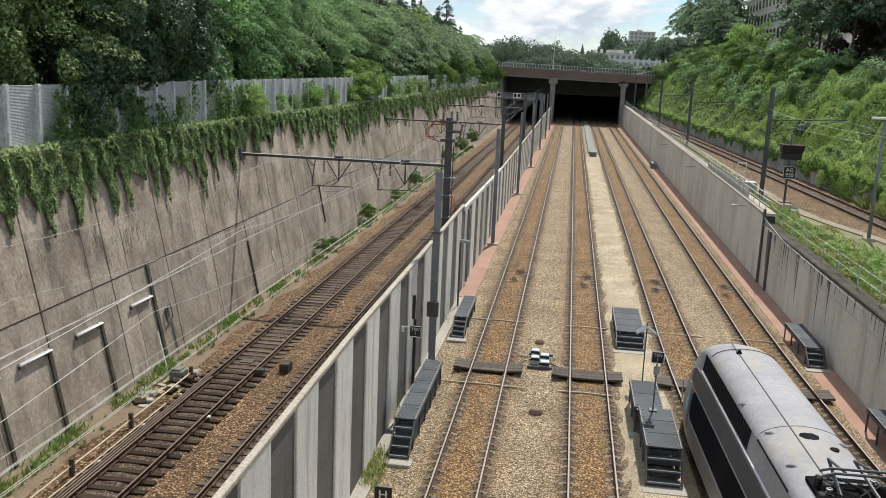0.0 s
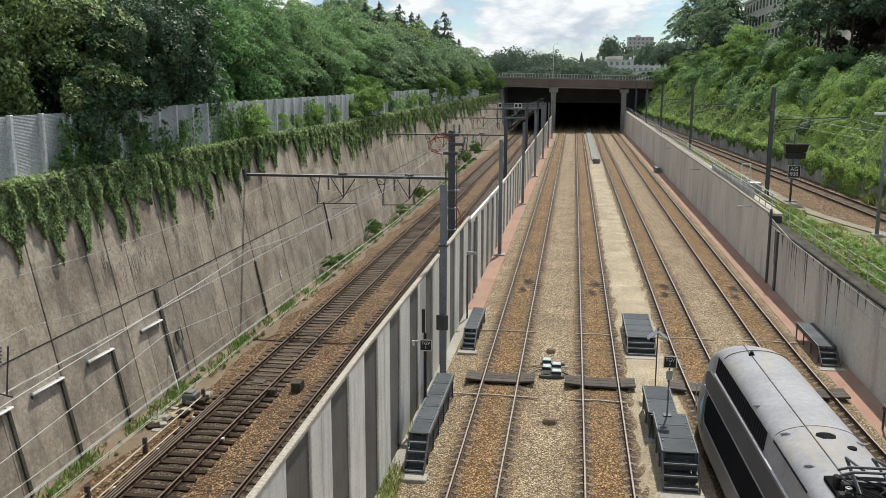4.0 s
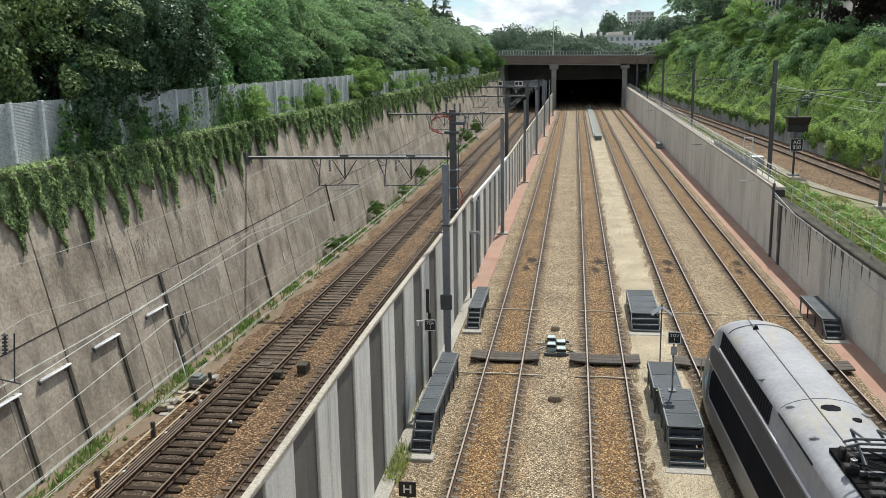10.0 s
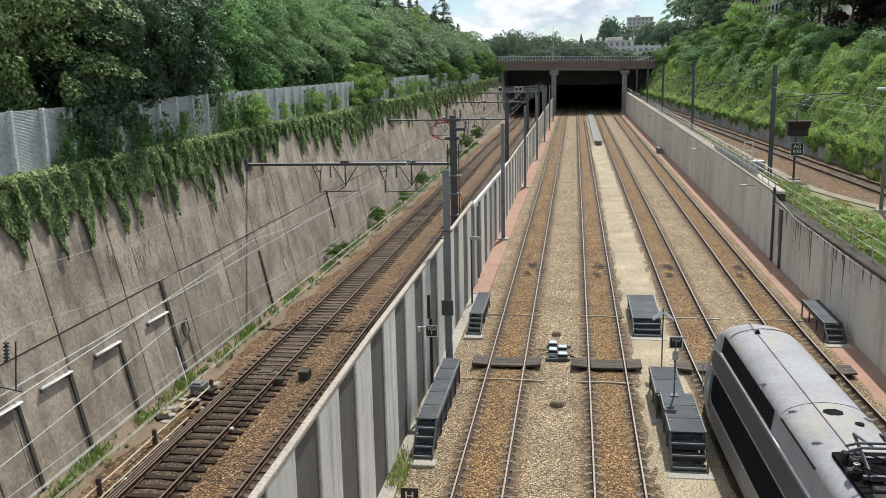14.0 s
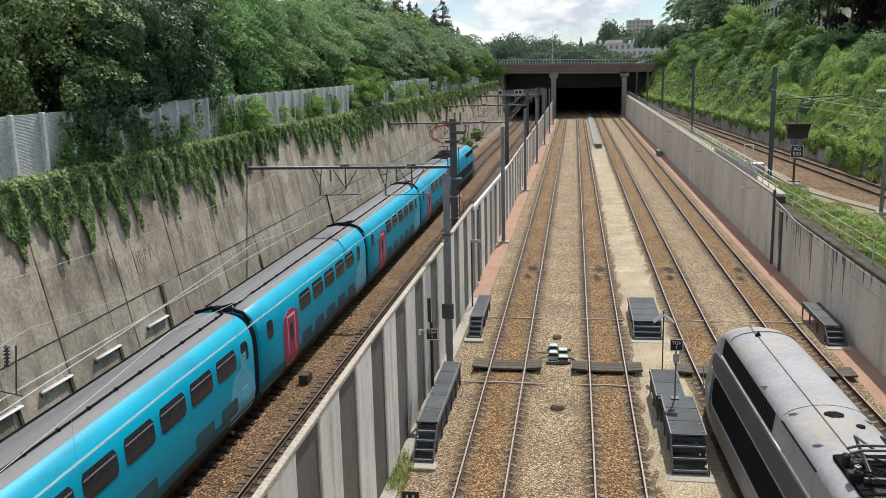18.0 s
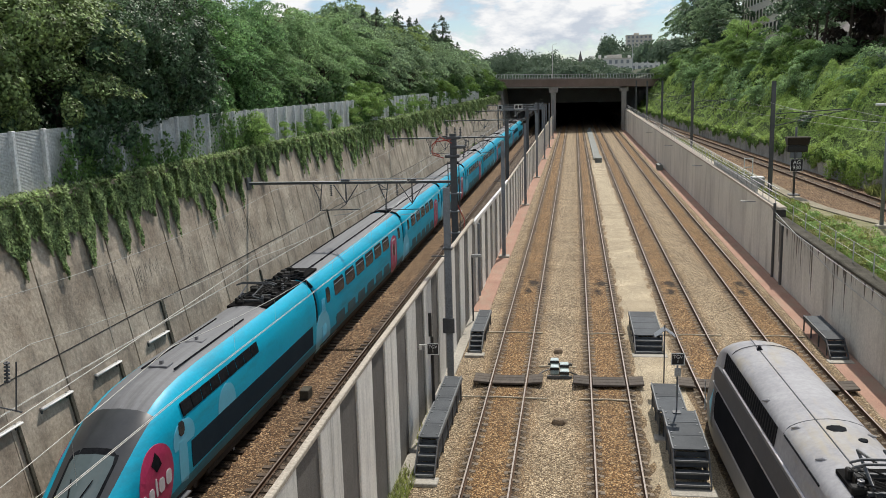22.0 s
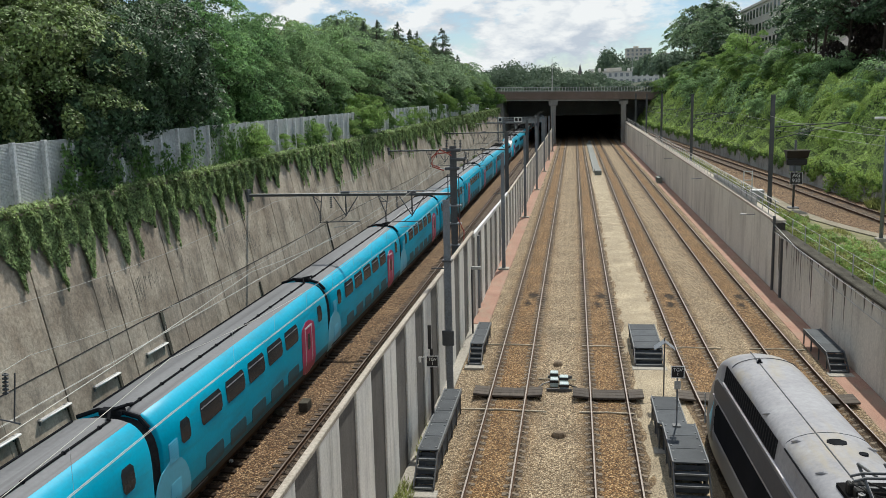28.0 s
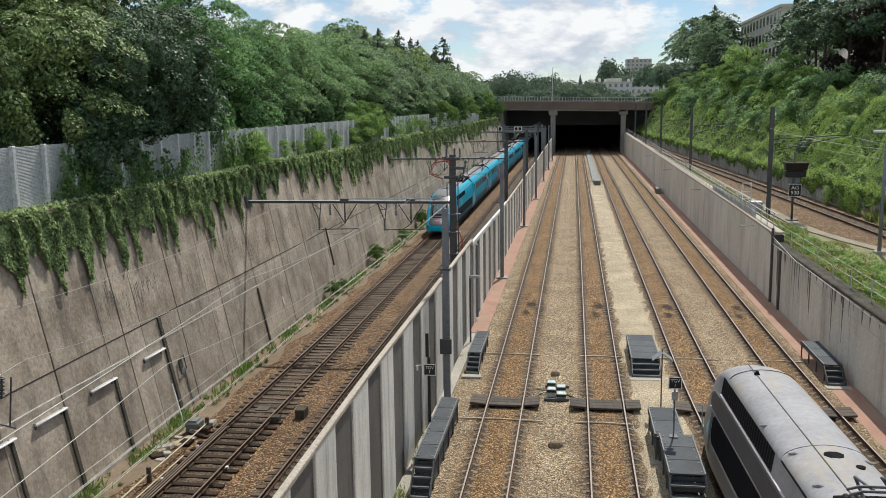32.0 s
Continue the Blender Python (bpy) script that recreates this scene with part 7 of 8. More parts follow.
def trainset(label, extra=0.0):
    t = thing("double_deck_train", label, "train", "coupled trains")
    power_car(t, extra, 1, up=0.5, extra=extra)
    y = -PC
    gangway(t, y)
    for i in range(8):
        ln = TE if i in (0, 7) else TM
        car = trailer(t, y, ln, "rear" if i < 3 else ("none" if i == 3 else "front"), bar=i == 3)
        if i in (0, 7):
            ya, yb = (y - 2.4, y - 0.4) if i == 0 else (y - ln + 0.4, y - ln + 2.4)
            part("roof_well", Form().box(-0.8, 0.8, ya, yb, 3.8, 4.19, 0.02), M_WELL, car, "black equipment well in the roof")
            gear = Form()
            r = random.Random(i)
            for j in range(7):
                gx, gy = r.uniform(-0.6, 0.6), r.uniform(ya + 0.2, yb - 0.2)
                gear.box(gx - 0.12, gx + 0.12, gy - 0.12, gy + 0.12, 4.1, 4.2 + r.uniform(0.05, 0.2), 0.02)
                gear.tube([(gx, gy, 4.25), (r.uniform(-0.6, 0.6), gy + r.uniform(-0.6, 0.6), 4.3)], 0.025, 5)
            part("roof_gear", gear, M_WELL_GEAR, car, kind="stuff")
        y -= ln
        gangway(t, y)
    power_car(t, y - PC, -1, up=0.5)
    return t


train_a = trainset("bright blue double-deck express train with pink doors, running away", 0.7)
train_b = trainset("bright blue double-deck express train coupled behind another")
silver_train = thing("parked_train", "silver-grey express power car with black side band, parked", "train", at=pose(7.14, 0, 0, 0, 0, 2.03))
power_car(silver_train, 34.7, 1, silver=True, up=0.55)

# ---------------------------------------------------------------- fence above the sloping wall
fence = thing("noise_fence", "grey ribbed metal fence panels between pale posts above the wall", "fence")
FX = lwall_x(8.9) - 0.42
fpan = Form()
fpan.loft([[(0.0035 if i % 2 else -0.0035, 0.04, 2.3 * i / 92), (0.0035 if i % 2 else -0.0035, 1.82, 2.3 * i / 92)] for i in range(93)], closed=False, caps=False)
fpm = fpan.mesh("sheet", M_FENCE)
fpo = Form().box(-0.02, 0.16, -0.085, 0.085, -0.2, 2.34, 0.015).mesh("post", M_FENCE_POST)
y = 13.45
while y < 182:
    part("sheet", fpm, None, fence, at=pose(FX, y, 9.05))
    part("post", fpo, None, fence, at=pose(FX, y, 9.05))
    y += 1.86

# ---------------------------------------------------------------- plants


def crown_points(n, blobs, rx, rz, br, seed):
    """Leaf points on the shells of many clumps that fill an uneven crown."""
    r = np.random.default_rng(seed)
    d = r.normal(0, 1, (blobs, 3))
    d /= np.linalg.norm(d, axis=1, keepdims=True)
    rad = r.uniform(0.25, 1.0, blobs) ** 0.5
    lump = 1 + 0.22 * np.sin(3 * np.arctan2(d[:, 1], d[:, 0]) + seed) + r.normal(0, 0.08, blobs)
    C = d * (rad * lump)[:, None] * np.array([rx, rx, rz])
    k = r.integers(0, blobs, n)
    e = r.normal(0, 1, (n, 3))
    e /= np.linalg.norm(e, axis=1, keepdims=True)
    e[:, 2] = np.abs(e[:, 2]) * 0.9 - 0.25
    b = br * r.uniform(0.6, 1.25, blobs)
    P = C[k] + e * (b[k] * r.uniform(0.7, 1.05, n))[:, None]
    return P, e + 0.35 * C[k] / max(rx, rz)


def spray_points(sprays, per, rx, rz, spread, seed):
    """Leaf points on many flat drooping sprays set around an uneven crown."""
    r = np.random.default_rng(seed)
    d = r.normal(0, 1, (sprays, 3))
    d /= np.linalg.norm(d, axis=1, keepdims=True)
    d[:, 2] = np.where(d[:, 2] < -0.35, -d[:, 2], d[:, 2])
    az = np.arctan2(d[:, 1], d[:, 0])
    lump = 1 + 0.2 * np.sin(3 * az + seed) + 0.14 * np.sin(5 * d[:, 2] + 2 * az) + r.normal(0, 0.07, sprays)
    C = d * (r.uniform(0.3, 1.0, sprays) ** 0.4 * lump)[:, None] * np.array([rx, rx, rz])
    out = d * np.array([1, 1, 0.0])
    out /= np.linalg.norm(out, axis=1, keepdims=True) + 1e-6
    side = np.stack([-out[:, 1], out[:, 0], 0 * az], 1)
    n = sprays * per
    k = np.repeat(np.arange(sprays), per)
    q = r.uniform(0, 1, n) ** 0.55
    t = r.uniform(0, 6.2832, n)
    sp = (spread * r.uniform(0.6, 1.3, sprays))[k]
    u, v = sp * q * np.cos(t) * 1.25, sp * q * np.sin(t)
    drop = -0.55 * q * q * sp - 0.25 * u + r.normal(0, 0.06, n)
    P = C[k] + out[k] * u[:, None] + side[k] * v[:, None] + np.array([0, 0, 1.0]) * drop[:, None]
    N = np.array([0, 0, 1.0]) + out[k] * (0.35 + 0.5 * q * np.cos(t))[:, None] + side[k] * (0.5 * q * np.sin(t))[:, None]
    return P, N


def tree(name, label, h, rx, rz, leafn, size, mat, seed, blobs=46, br=0.28, trunk=0.2, cat="tree", spread=0.0, per=220):
    """Tapered trunk with limbs and a crown of leaf clumps; origin at the ground."""
    r = random.Random(seed)
    t = thing(name, label, cat, "trees")
    zc = h - rz
    fm = Form().tube([(0, 0, -0.3), (0.1, 0.05, zc * 0.5), (r.uniform(-0.3, 0.3), r.uniform(-0.3, 0.3), zc), (r.uniform(-0.4, 0.4), 0, zc + rz * 0.6)], [trunk, trunk * 0.75, trunk * 0.55, 0.04], 8)
    for i in range(7):
        a, z = r.uniform(0, 6.28), zc * r.uniform(0.55, 1.1)
        q = rx * r.uniform(0.5, 0.85)
        fm.tube([(0, 0, z), (q * 0.5 * math.cos(a), q * 0.5 * math.sin(a), z + rz * 0.25), (q * math.cos(a), q * math.sin(a), z + rz * r.uniform(0.2, 0.7))], [trunk * 0.4, trunk * 0.25, 0.02], 6)
    part("trunk", fm, M_BARK, t, smooth=True)
    if spread:
        P, Nn = spray_points(leafn // per, per, rx * 0.88, rz * 0.9, spread, seed)
    else:
        P, Nn = crown_points(leafn, blobs, rx * 0.82, rz * 0.82, br * rx, seed)
    P[:, 2] += zc
    part("crown", quads("crown", leaves(P, Nn, size), mat), None, t)
    return t


def conifer(label, h, rx, leafn, size, seed):
    t = thing("conifer", label, "conifer", "conifers")
    part("trunk", Form().tube([(0, 0, -0.3), (0, 0, h * 0.6), (0, 0, h * 0.99)], [0.25, 0.14, 0.03], 8), M_BARK, t, smooth=True)
    r = np.random.default_rng(seed)
    # drooping branches, shorter towards the tip, with gaps between them
    nb = 170
    ub = r.uniform(0.12, 0.99, nb)
    ab = r.uniform(0, 6.28, nb)
    lb = rx * np.clip(1.03 - ub, 0.03, 1) ** 0.75 * r.uniform(0.4, 1.2, nb)
    k = r.choice(nb, leafn, p=lb / lb.sum())
    v = r.uniform(0.05, 1, leafn) ** 0.7
    q = lb[k] * v
    a = ab[k] + r.normal(0, 0.22, leafn) * (1.1 - v)
    P = np.stack([q * np.cos(a), q * np.sin(a), h * ub[k] + 0.12 * q - 0.34 * q * q / rx - v * 0.2 + r.normal(0, 0.08, leafn)], 1)
    part("crown", quads("crown", leaves(P, np.stack([np.cos(a), np.sin(a), 0.8 + 0 * a], 1), size, 0.6), M_CONIFER), None, t)
    return t


big = {k: [tree("tree", lab, 12.0, 3.9, 5.4, 13000, sz, m, 11 + 2 * i + j, spread=sp) for j in range(2)] for i, (k, lab, sz, m, sp) in enumerate((
    ("maple", "tall dark tree with sunlit yellow-green leaf tips", 0.20, M_MAPLE, 1.05), ("sombre", "tall very dark leafy tree overhanging the fence", 0.19, M_SOMBRE, 1.0),
    ("spring", "tall fresh green tree behind the fence", 0.19, M_SPRING, 1.0), ("dusty", "tall grey-green tree behind the fence", 0.19, M_DUSTY, 1.0)))}
back = [tree("tree", "tall leafy tree deep in the wood", 12.0, 3.9, 5.4, 5000, 0.32, (M_MAPLE, M_DUSTY)[i], 27 + i, spread=1.0, per=80) for i in range(2)]
mid = [tree("tree", "leafy tree on the bank", 11.0, 3.8, 4.9, 4400, 0.33, (M_HAZY, M_HAZY, M_LEAF_HAZED[3], M_HAZY)[i], 31 + i, spread=0.95, per=80) for i in range(4)]
shrub = [tree("shrub", "leafy shrub growing over the fence", 4.2, 2.0, 1.9, 4200, 0.19, M_LEAF[(0, 2, 1)[i]], 51 + i, blobs=22, br=0.42, trunk=0.06, cat="shrub") for i in range(3)]
fresh = tree("shrub", "pale yellow-green young shrub at the fence", 4.2, 2.0, 1.9, 4200, 0.19, M_FRESH, 58, blobs=22, br=0.42, trunk=0.06, cat="shrub")
# copies for trees against the light; their shade is in darker leaves
shade = [tree("tree", "leafy tree on the bank top in shaded leaf colours", 11.0, 3.8, 4.9, 5200, 0.36, (M_SOMBRE, M_HAZY, M_SOMBRE)[i], 35 + i, spread=0.95, per=80) for i in range(3)]
purple = tree("tree", "dark purple-leaved tree on top of the bank", 12.0, 4.6, 5.4, 5200, 0.42, M_PURPLE, 91)
cons = [conifer("dark layered conifer standing above the wood", 15.0, 4.3, 9000, 0.24, 70 + i) for i in range(2)]
STOCK = [o for k in big for o in big[k]] + back + mid + shade + shrub + cons + [purple, fresh]
for i, o in enumerate(STOCK):
    o.location = (-60 - 6 * i, 40, 9)
R = random.Random(5)


def plant(src, x, y, z, s):
    m = pose(x, y, z, R.uniform(-3, 3), R.uniform(-3, 3), R.uniform(0, 360))
    o = copy_thing(src, m)
    o.scale = (s * R.uniform(0.92, 1.08), s * R.uniform(0.92, 1.08), s * R.uniform(0.92, 1.1))
    return o


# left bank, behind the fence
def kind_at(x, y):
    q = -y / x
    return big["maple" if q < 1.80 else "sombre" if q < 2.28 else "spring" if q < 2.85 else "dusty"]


y = 27.0
while y < 96:
    for x, sa, sb in ((-22.9, 0.74, 0.92), (-27.5, 1.0, 1.15)):
        xx, yy = x + R.uniform(-0.7, 0.7), y + R.uniform(-1.5, 1.5)
        plant(R.choice(kind_at(xx, yy)), xx, yy, 8.6, R.uniform(sa, sb) * (0.82 if y > 62 and x < -25 else 1.0))
    plant(R.choice(back), -33.0 + R.uniform(-1, 1), y + R.uniform(-2, 2), 8.8, R.uniform(0.92, 1.02) if y > 58 else R.uniform(1.2, 1.34))
    y += 4.6
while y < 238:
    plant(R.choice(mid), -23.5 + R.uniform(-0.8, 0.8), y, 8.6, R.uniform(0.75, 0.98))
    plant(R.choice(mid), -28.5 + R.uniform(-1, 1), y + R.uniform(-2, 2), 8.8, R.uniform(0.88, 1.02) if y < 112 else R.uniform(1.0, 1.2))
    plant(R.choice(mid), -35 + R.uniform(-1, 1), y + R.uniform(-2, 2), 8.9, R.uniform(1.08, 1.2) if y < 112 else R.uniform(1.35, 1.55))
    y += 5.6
for x, y, s in ((-21.4, 35.0, 0.80), (-21.2, 38.2, 0.72), (-21.6, 41.5, 0.78), (-21.8, 44.5, 0.7)):
    plant(R.choice(kind_at(x, y)), x, y, 8.6, s)
for x, y, s in ((-30, 114, 0.86), (-28, 119, 0.90), (-30, 125, 0.98), (-29, 131, 1.04), (-30, 137, 0.98), (-29, 146, 0.96), (-29, 153, 1.0), (-28, 159, 0.98), (-29, 166, 1.02), (-28, 175, 0.92), (-29, 186, 0.96), (-29, 194, 1.05), (-28.5, 201, 1.2), (-29, 209, 1.0), (-28, 217, 0.95)):
    plant(R.choice(cons), x, y, 9, s)
for y, x, s in ((60, -19.6, 0.4), (76, -19.5, 0.5), (80.0, -19.7, 0.95), (84.0, -19.7, 1.0), (88, -19.8, 0.9),
               (93, -19.6, 0.6), (108, -19.5, 0.6), (120, -19.8, 0.9), (128, -19.8, 0.8), (136, -19.6, 1.1), (141, -19.4, 0.9), (146, -19.6, 1.2), (151, -19.4, 1.0), (156, -20, 1.1), (166, -20, 1.2), (178, -20, 1.2), (190, -20, 1.3), (202, -20, 1.4), (214, -20, 1.4), (226, -19.8, 1.5)):
    plant(R.choice(shrub), x, y, 10.4 if y < 40 else 8.9, s)


def undergrowth(label, y0, y1, count, per, size, mat, x0, x1, z0, z1, rad, seed):
    """Leafy lumps behind the fence that close the foot of the wood."""
    r = np.random.default_rng(seed)
    c = np.stack([r.uniform(x0, x1, count), r.uniform(y0, y1, count), r.uniform(z0, z1, count)], 1)
    k = np.repeat(np.arange(count), per)
    e = r.normal(0, 1, (len(k), 3))
    e /= np.linalg.norm(e, axis=1, keepdims=True)
    e[:, 0] = np.abs(e[:, 0]) * 0.9 - 0.1
    rr = (rad * r.uniform(0.6, 1.3, count))[k] * r.uniform(0.75, 1.05, len(k))
    return tagged(new("undergrowth", quads("undergrowth", leaves(c[k] + e * rr[:, None], e, size), mat)), label, "undergrowth", kind="stuff")


undergrowth("fresh green undergrowth behind the metal fence", 46, 66, 30, 330, 0.22, M_SPRING, -23.5, -20.4, 10.2, 13.0, 1.2, 20)
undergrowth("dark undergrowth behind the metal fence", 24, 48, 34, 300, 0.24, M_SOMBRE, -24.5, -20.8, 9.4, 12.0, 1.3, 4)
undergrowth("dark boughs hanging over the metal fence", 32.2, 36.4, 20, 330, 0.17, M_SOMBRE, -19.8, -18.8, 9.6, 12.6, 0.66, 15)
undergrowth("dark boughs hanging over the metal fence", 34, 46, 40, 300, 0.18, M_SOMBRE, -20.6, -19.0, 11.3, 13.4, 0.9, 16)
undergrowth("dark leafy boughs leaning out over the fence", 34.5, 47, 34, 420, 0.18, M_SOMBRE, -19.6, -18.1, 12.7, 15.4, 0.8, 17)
undergrowth("yellow-green boughs hanging down to the fence", 24, 33.5, 34, 360, 0.18, M_MAPLE, -21.8, -19.9, 11.6, 15.0, 0.9, 18)
undergrowth("yellow-green boughs hanging over the fence", 32.0, 35.0, 14, 330, 0.17, M_MAPLE, -19.8, -18.9, 10.4, 13.2, 0.55, 19)
# added lumps whose dark colour stands in for the wood's inner shade
undergrowth("dark leaf lumps standing in for shade deep in the wood", 24, 130, 60, 260, 0.55, M_SOMBRE, -31, -25.5, 9.5, 15.0, 2.4, 14)
undergrowth("leafy undergrowth behind the metal fence", 60, 130, 60, 240, 0.32, M_LEAF[3], -24.0, -20.6, 9.4, 12.0, 1.5, 5)
undergrowth("leafy undergrowth behind the metal fence", 125, 232, 70, 170, 0.48, M_LEAF[0], -25.0, -20.2, 9.4, 12.5, 1.9, 6)


def curtain(name, label, y0, y1, density, size, tongues):
    """Ivy hanging over the sloping wall: a mat on the coping and tapering tongues (middle, length, half width)."""
    n = int((y1 - y0) * density)
    y = rng.uniform(y0, y1, n)
    low = np.interp(y, [23, 46, 50, 55, 58, 63, 66, 90, 230], [1.45, 1.45, 1.1, 0.9, 0.35, 0.35, 0.8, 0.7, 0.8]) + 0.25 * np.sin(y * 1.1) + 0.14 * np.sin(y * 4.3 + 1) + 0.12 * np.sin(y * 11.0)
    for c, length, w in tongues:
        q = np.clip(1 - np.abs((y - c) / w + 0.25 * np.sin(y * 2.0)), 0, 1)
        low = np.maximum(low, length * (0.25 + 0.75 * q) * (q > 0) * (1 + 0.10 * np.sin(y * 13.0 + c)))
    u = rng.uniform(0, 1, n) ** 0.9
    z = 9.28 - u * low + rng.normal(0, 0.05, n)
    puff = 0.30 + 0.22 * np.sin(y * 5.1 + 1.3 * np.sin(z * 2.0)) * np.sin(z * 3.1 + y)
    x = np.array([lwall_x(v) for v in np.minimum(z, 8.9)]) + 0.05 + puff * rng.uniform(0.5, 1.0, n) * (1 - 0.7 * u) + np.where(z > 8.9, -rng.uniform(0, 0.5, n), 0)
    P = np.stack([x, y + 0.05 * (z - 9.0), z], 1)
    Nn = np.stack([1.0 + 0 * y, 0.5 * np.cos(y * 5.1), np.where(z > 8.95, 1.6, 0.5)], 1)
    return tagged(new(name, quads(name, leaves(P, Nn, size, 0.9, 0.75, 0.35), M_IVY)), label, "ivy", kind="stuff")


NEAR_TONGUES = [(25.6, 2.7, 1.0), (27.0, 2.75, 0.75), (28.8, 2.4, 0.7), (29.5, 3.0, 0.8), (31.2, 3.45, 0.95), (32.6, 2.3, 0.7), (33.8, 3.4, 0.75), (35.3, 3.05, 0.6), (36.6, 2.2, 0.7), (37.9, 2.95, 0.65), (38.9, 3.15, 0.6),
                (40.2, 2.0, 0.7), (41.6, 2.5, 0.7), (42.7, 3.6, 0.75), (44.7, 2.9, 0.65), (46.0, 2.3, 0.6), (47.1, 3.2, 0.8), (48.9, 2.2, 0.6), (51.3, 2.4, 0.8), (53.9, 2.3, 0.9)]
r = random.Random(77)
FAR_TONGUES = [(56 + 1.25 * i + r.uniform(-0.4, 0.4), r.choice((0.6, 0.9, 1.3, 1.8, 2.5)) + (0.9 if 64 < 56 + 1.25 * i < 112 else 0), r.uniform(0.6, 1.1)) for i in range(46)]
LAST_TONGUES = [(112 + 2.3 * i + r.uniform(-0.8, 0.8), r.uniform(1.2, 3.9) if i < 34 else r.uniform(0.8, 2.5), r.uniform(0.9, 1.8)) for i in range(52)]
curtain("ivy", "green ivy hanging over the top of the concrete wall", 23, 55, 2500, 0.12, NEAR_TONGUES)
curtain("ivy", "green ivy hanging over the top of the concrete wall", 55, 112, 800, 0.17, FAR_TONGUES)
curtain("ivy", "green ivy hanging over the top of the concrete wall", 112, 230, 420, 0.30, LAST_TONGUES)
# ivy and young shoots climbing over the fence in uneven strands
P = []
for i in range(150):
    yc = R.choice((32.5, 33.6, 34.6, 37.5, 40.2, 42.6, 45.1, 47.6, 50.2, 51.4, 62.5, 65, 70.3, 77, 79.5, 82, 92.4, 100, 102.6, 118, 126, 138, 150, 160)) + R.gauss(0, 0.35 + 0.006 * 60)
    h, k = R.uniform(0.4, 2.6), R.randint(60, 170)
    if yc > 85:
        k //= 2
    t = rng.uniform(0, 1, k)
    q = rng.normal(0, 1, (k, 2))
    wob = 0.25 * np.sin(t * 4 + i)
    P.append(np.stack([FX + 0.14 + np.abs(q[:, 0]) * 0.12, yc + wob + q[:, 1] * (0.12 + 0.35 * (1 - t)), 9.0 + t * h], 1))
P = np.concatenate(P)
tagged(new("ivy", quads("ivy", leaves(P, np.tile(np.array([[1.0, 0, 0.4]]), (len(P), 1)), 0.17, 0.8), M_LEAF[0])), "ivy climbing over the metal fence", "ivy", kind="stuff")
for y, s in ((51.2, 0.62), (53.0, 0.5), (57.5, 0.42), (60.5, 0.36), (64.5, 0.5), (66, 0.44), (71, 0.35), (75.5, 0.55), (78.5, 0.8), (82.5, 0.85), (86, 0.7), (97, 0.5), (104, 0.55), (112, 0.6)):
    plant(fresh, -19.35, y, 8.95, s)

# right bank: creepers over the slope
def bank_z(x, y):
    b = upper_x(y) + 2.9
    top = 33.0 + (b - 25.1) * 0.5
    t = np.clip((x - b) / (top - b), 0, 1)
    crest = np.interp(y, [60, 90, 130, 190, 246], [12.6, 13.0, 13.6, 17.3, 17.6])
    return 4.7 + (crest - 4.7) * t ** 0.9 + 0.9 * np.sin(x * 0.9 + y * 0.23) * np.sin(y * 0.31) * t * (1 - t) * 2


def blanket(x, y):
    """Top of the creepers that drape the bank: rounded lumps and rolls with deep folds between."""
    a = np.sin(0.75 * x + 0.9 * np.sin(0.27 * y)) * np.sin(0.36 * y + 0.7 * np.sin(0.55 * x) + 0.5)
    c = np.sin(1.9 * x + 0.55 * y + 0.6) * np.sin(1.0 * y - 0.45 * x + 1.0)
    d = np.sin(4.1 * x - 1.1 * y) * np.sin(2.3 * y + 1.3 * x)
    b = upper_x(y) + 2.9
    up = np.clip((x - b) / 2.5, 0.35, 1) * np.clip((33.0 + (b - 25.1) * 0.5 - x) / 3.0, 0.25, 1)
    return bank_z(x, y) + 0.4 + up * (2.5 * np.abs(a) ** 0.65 + 0.75 * np.abs(c) ** 0.7) + 0.10 * d


f = Form()
rings = []
for y in np.linspace(10, 246, 60):
    b = upper_x(y) + 2.9
    rings.append([(x, y, float(bank_z(np.array(x), y))) for x in np.linspace(b, 33.0 + (b - 25.1) * 0.5, 14)] + [(40, y, bank_top(y) + 0.1), (90, y, bank_top(y) + 0.2)])
f.loft(rings, closed=False, caps=False)
structure("bank", f, M_BANK, "steep overgrown bank above the raised track", "bank", smooth=True)


def carpet(n, y0, y1, size, label, mat):
    y = rng.uniform(y0, y1, n)
    b = upper_x(y) + 2.75
    top = 33.5 + (b - 25.1) * 0.5
    u = rng.uniform(-0.03, 1, n)
    x = b + u * (top - b)
    z = blanket(x, y)
    e = 0.15
    gx, gy = (blanket(x + e, y) - z) / e, (blanket(x, y + e) - z) / e
    hang = u < 0.07
    z = z - np.where(hang, rng.uniform(0, 1.7, n) * (0.5 + 0.5 * np.sin(y * 1.3) * np.sin(y * 0.37)), 0) + rng.normal(0, 0.07, n)
    P = np.stack([x - np.where(hang, 0.3, 0), y, z], 1)
    N = np.stack([np.clip(-gx, -2, 2), np.clip(-gy, -2, 2), 0.9 + 0 * x], 1)
    return tagged(new("creeper", quads("creeper", leaves(P, N, size, 0.6, 0.75, 0.2), mat)), label, "creeper", kind="stuff")


carpet(90000, 60, 125, 0.18, "bright creepers draped over the bank in rolls", M_CREEPER)
carpet(36000, 125, 240, 0.36, "bright creepers draped over the bank in rolls", M_CREEPER)


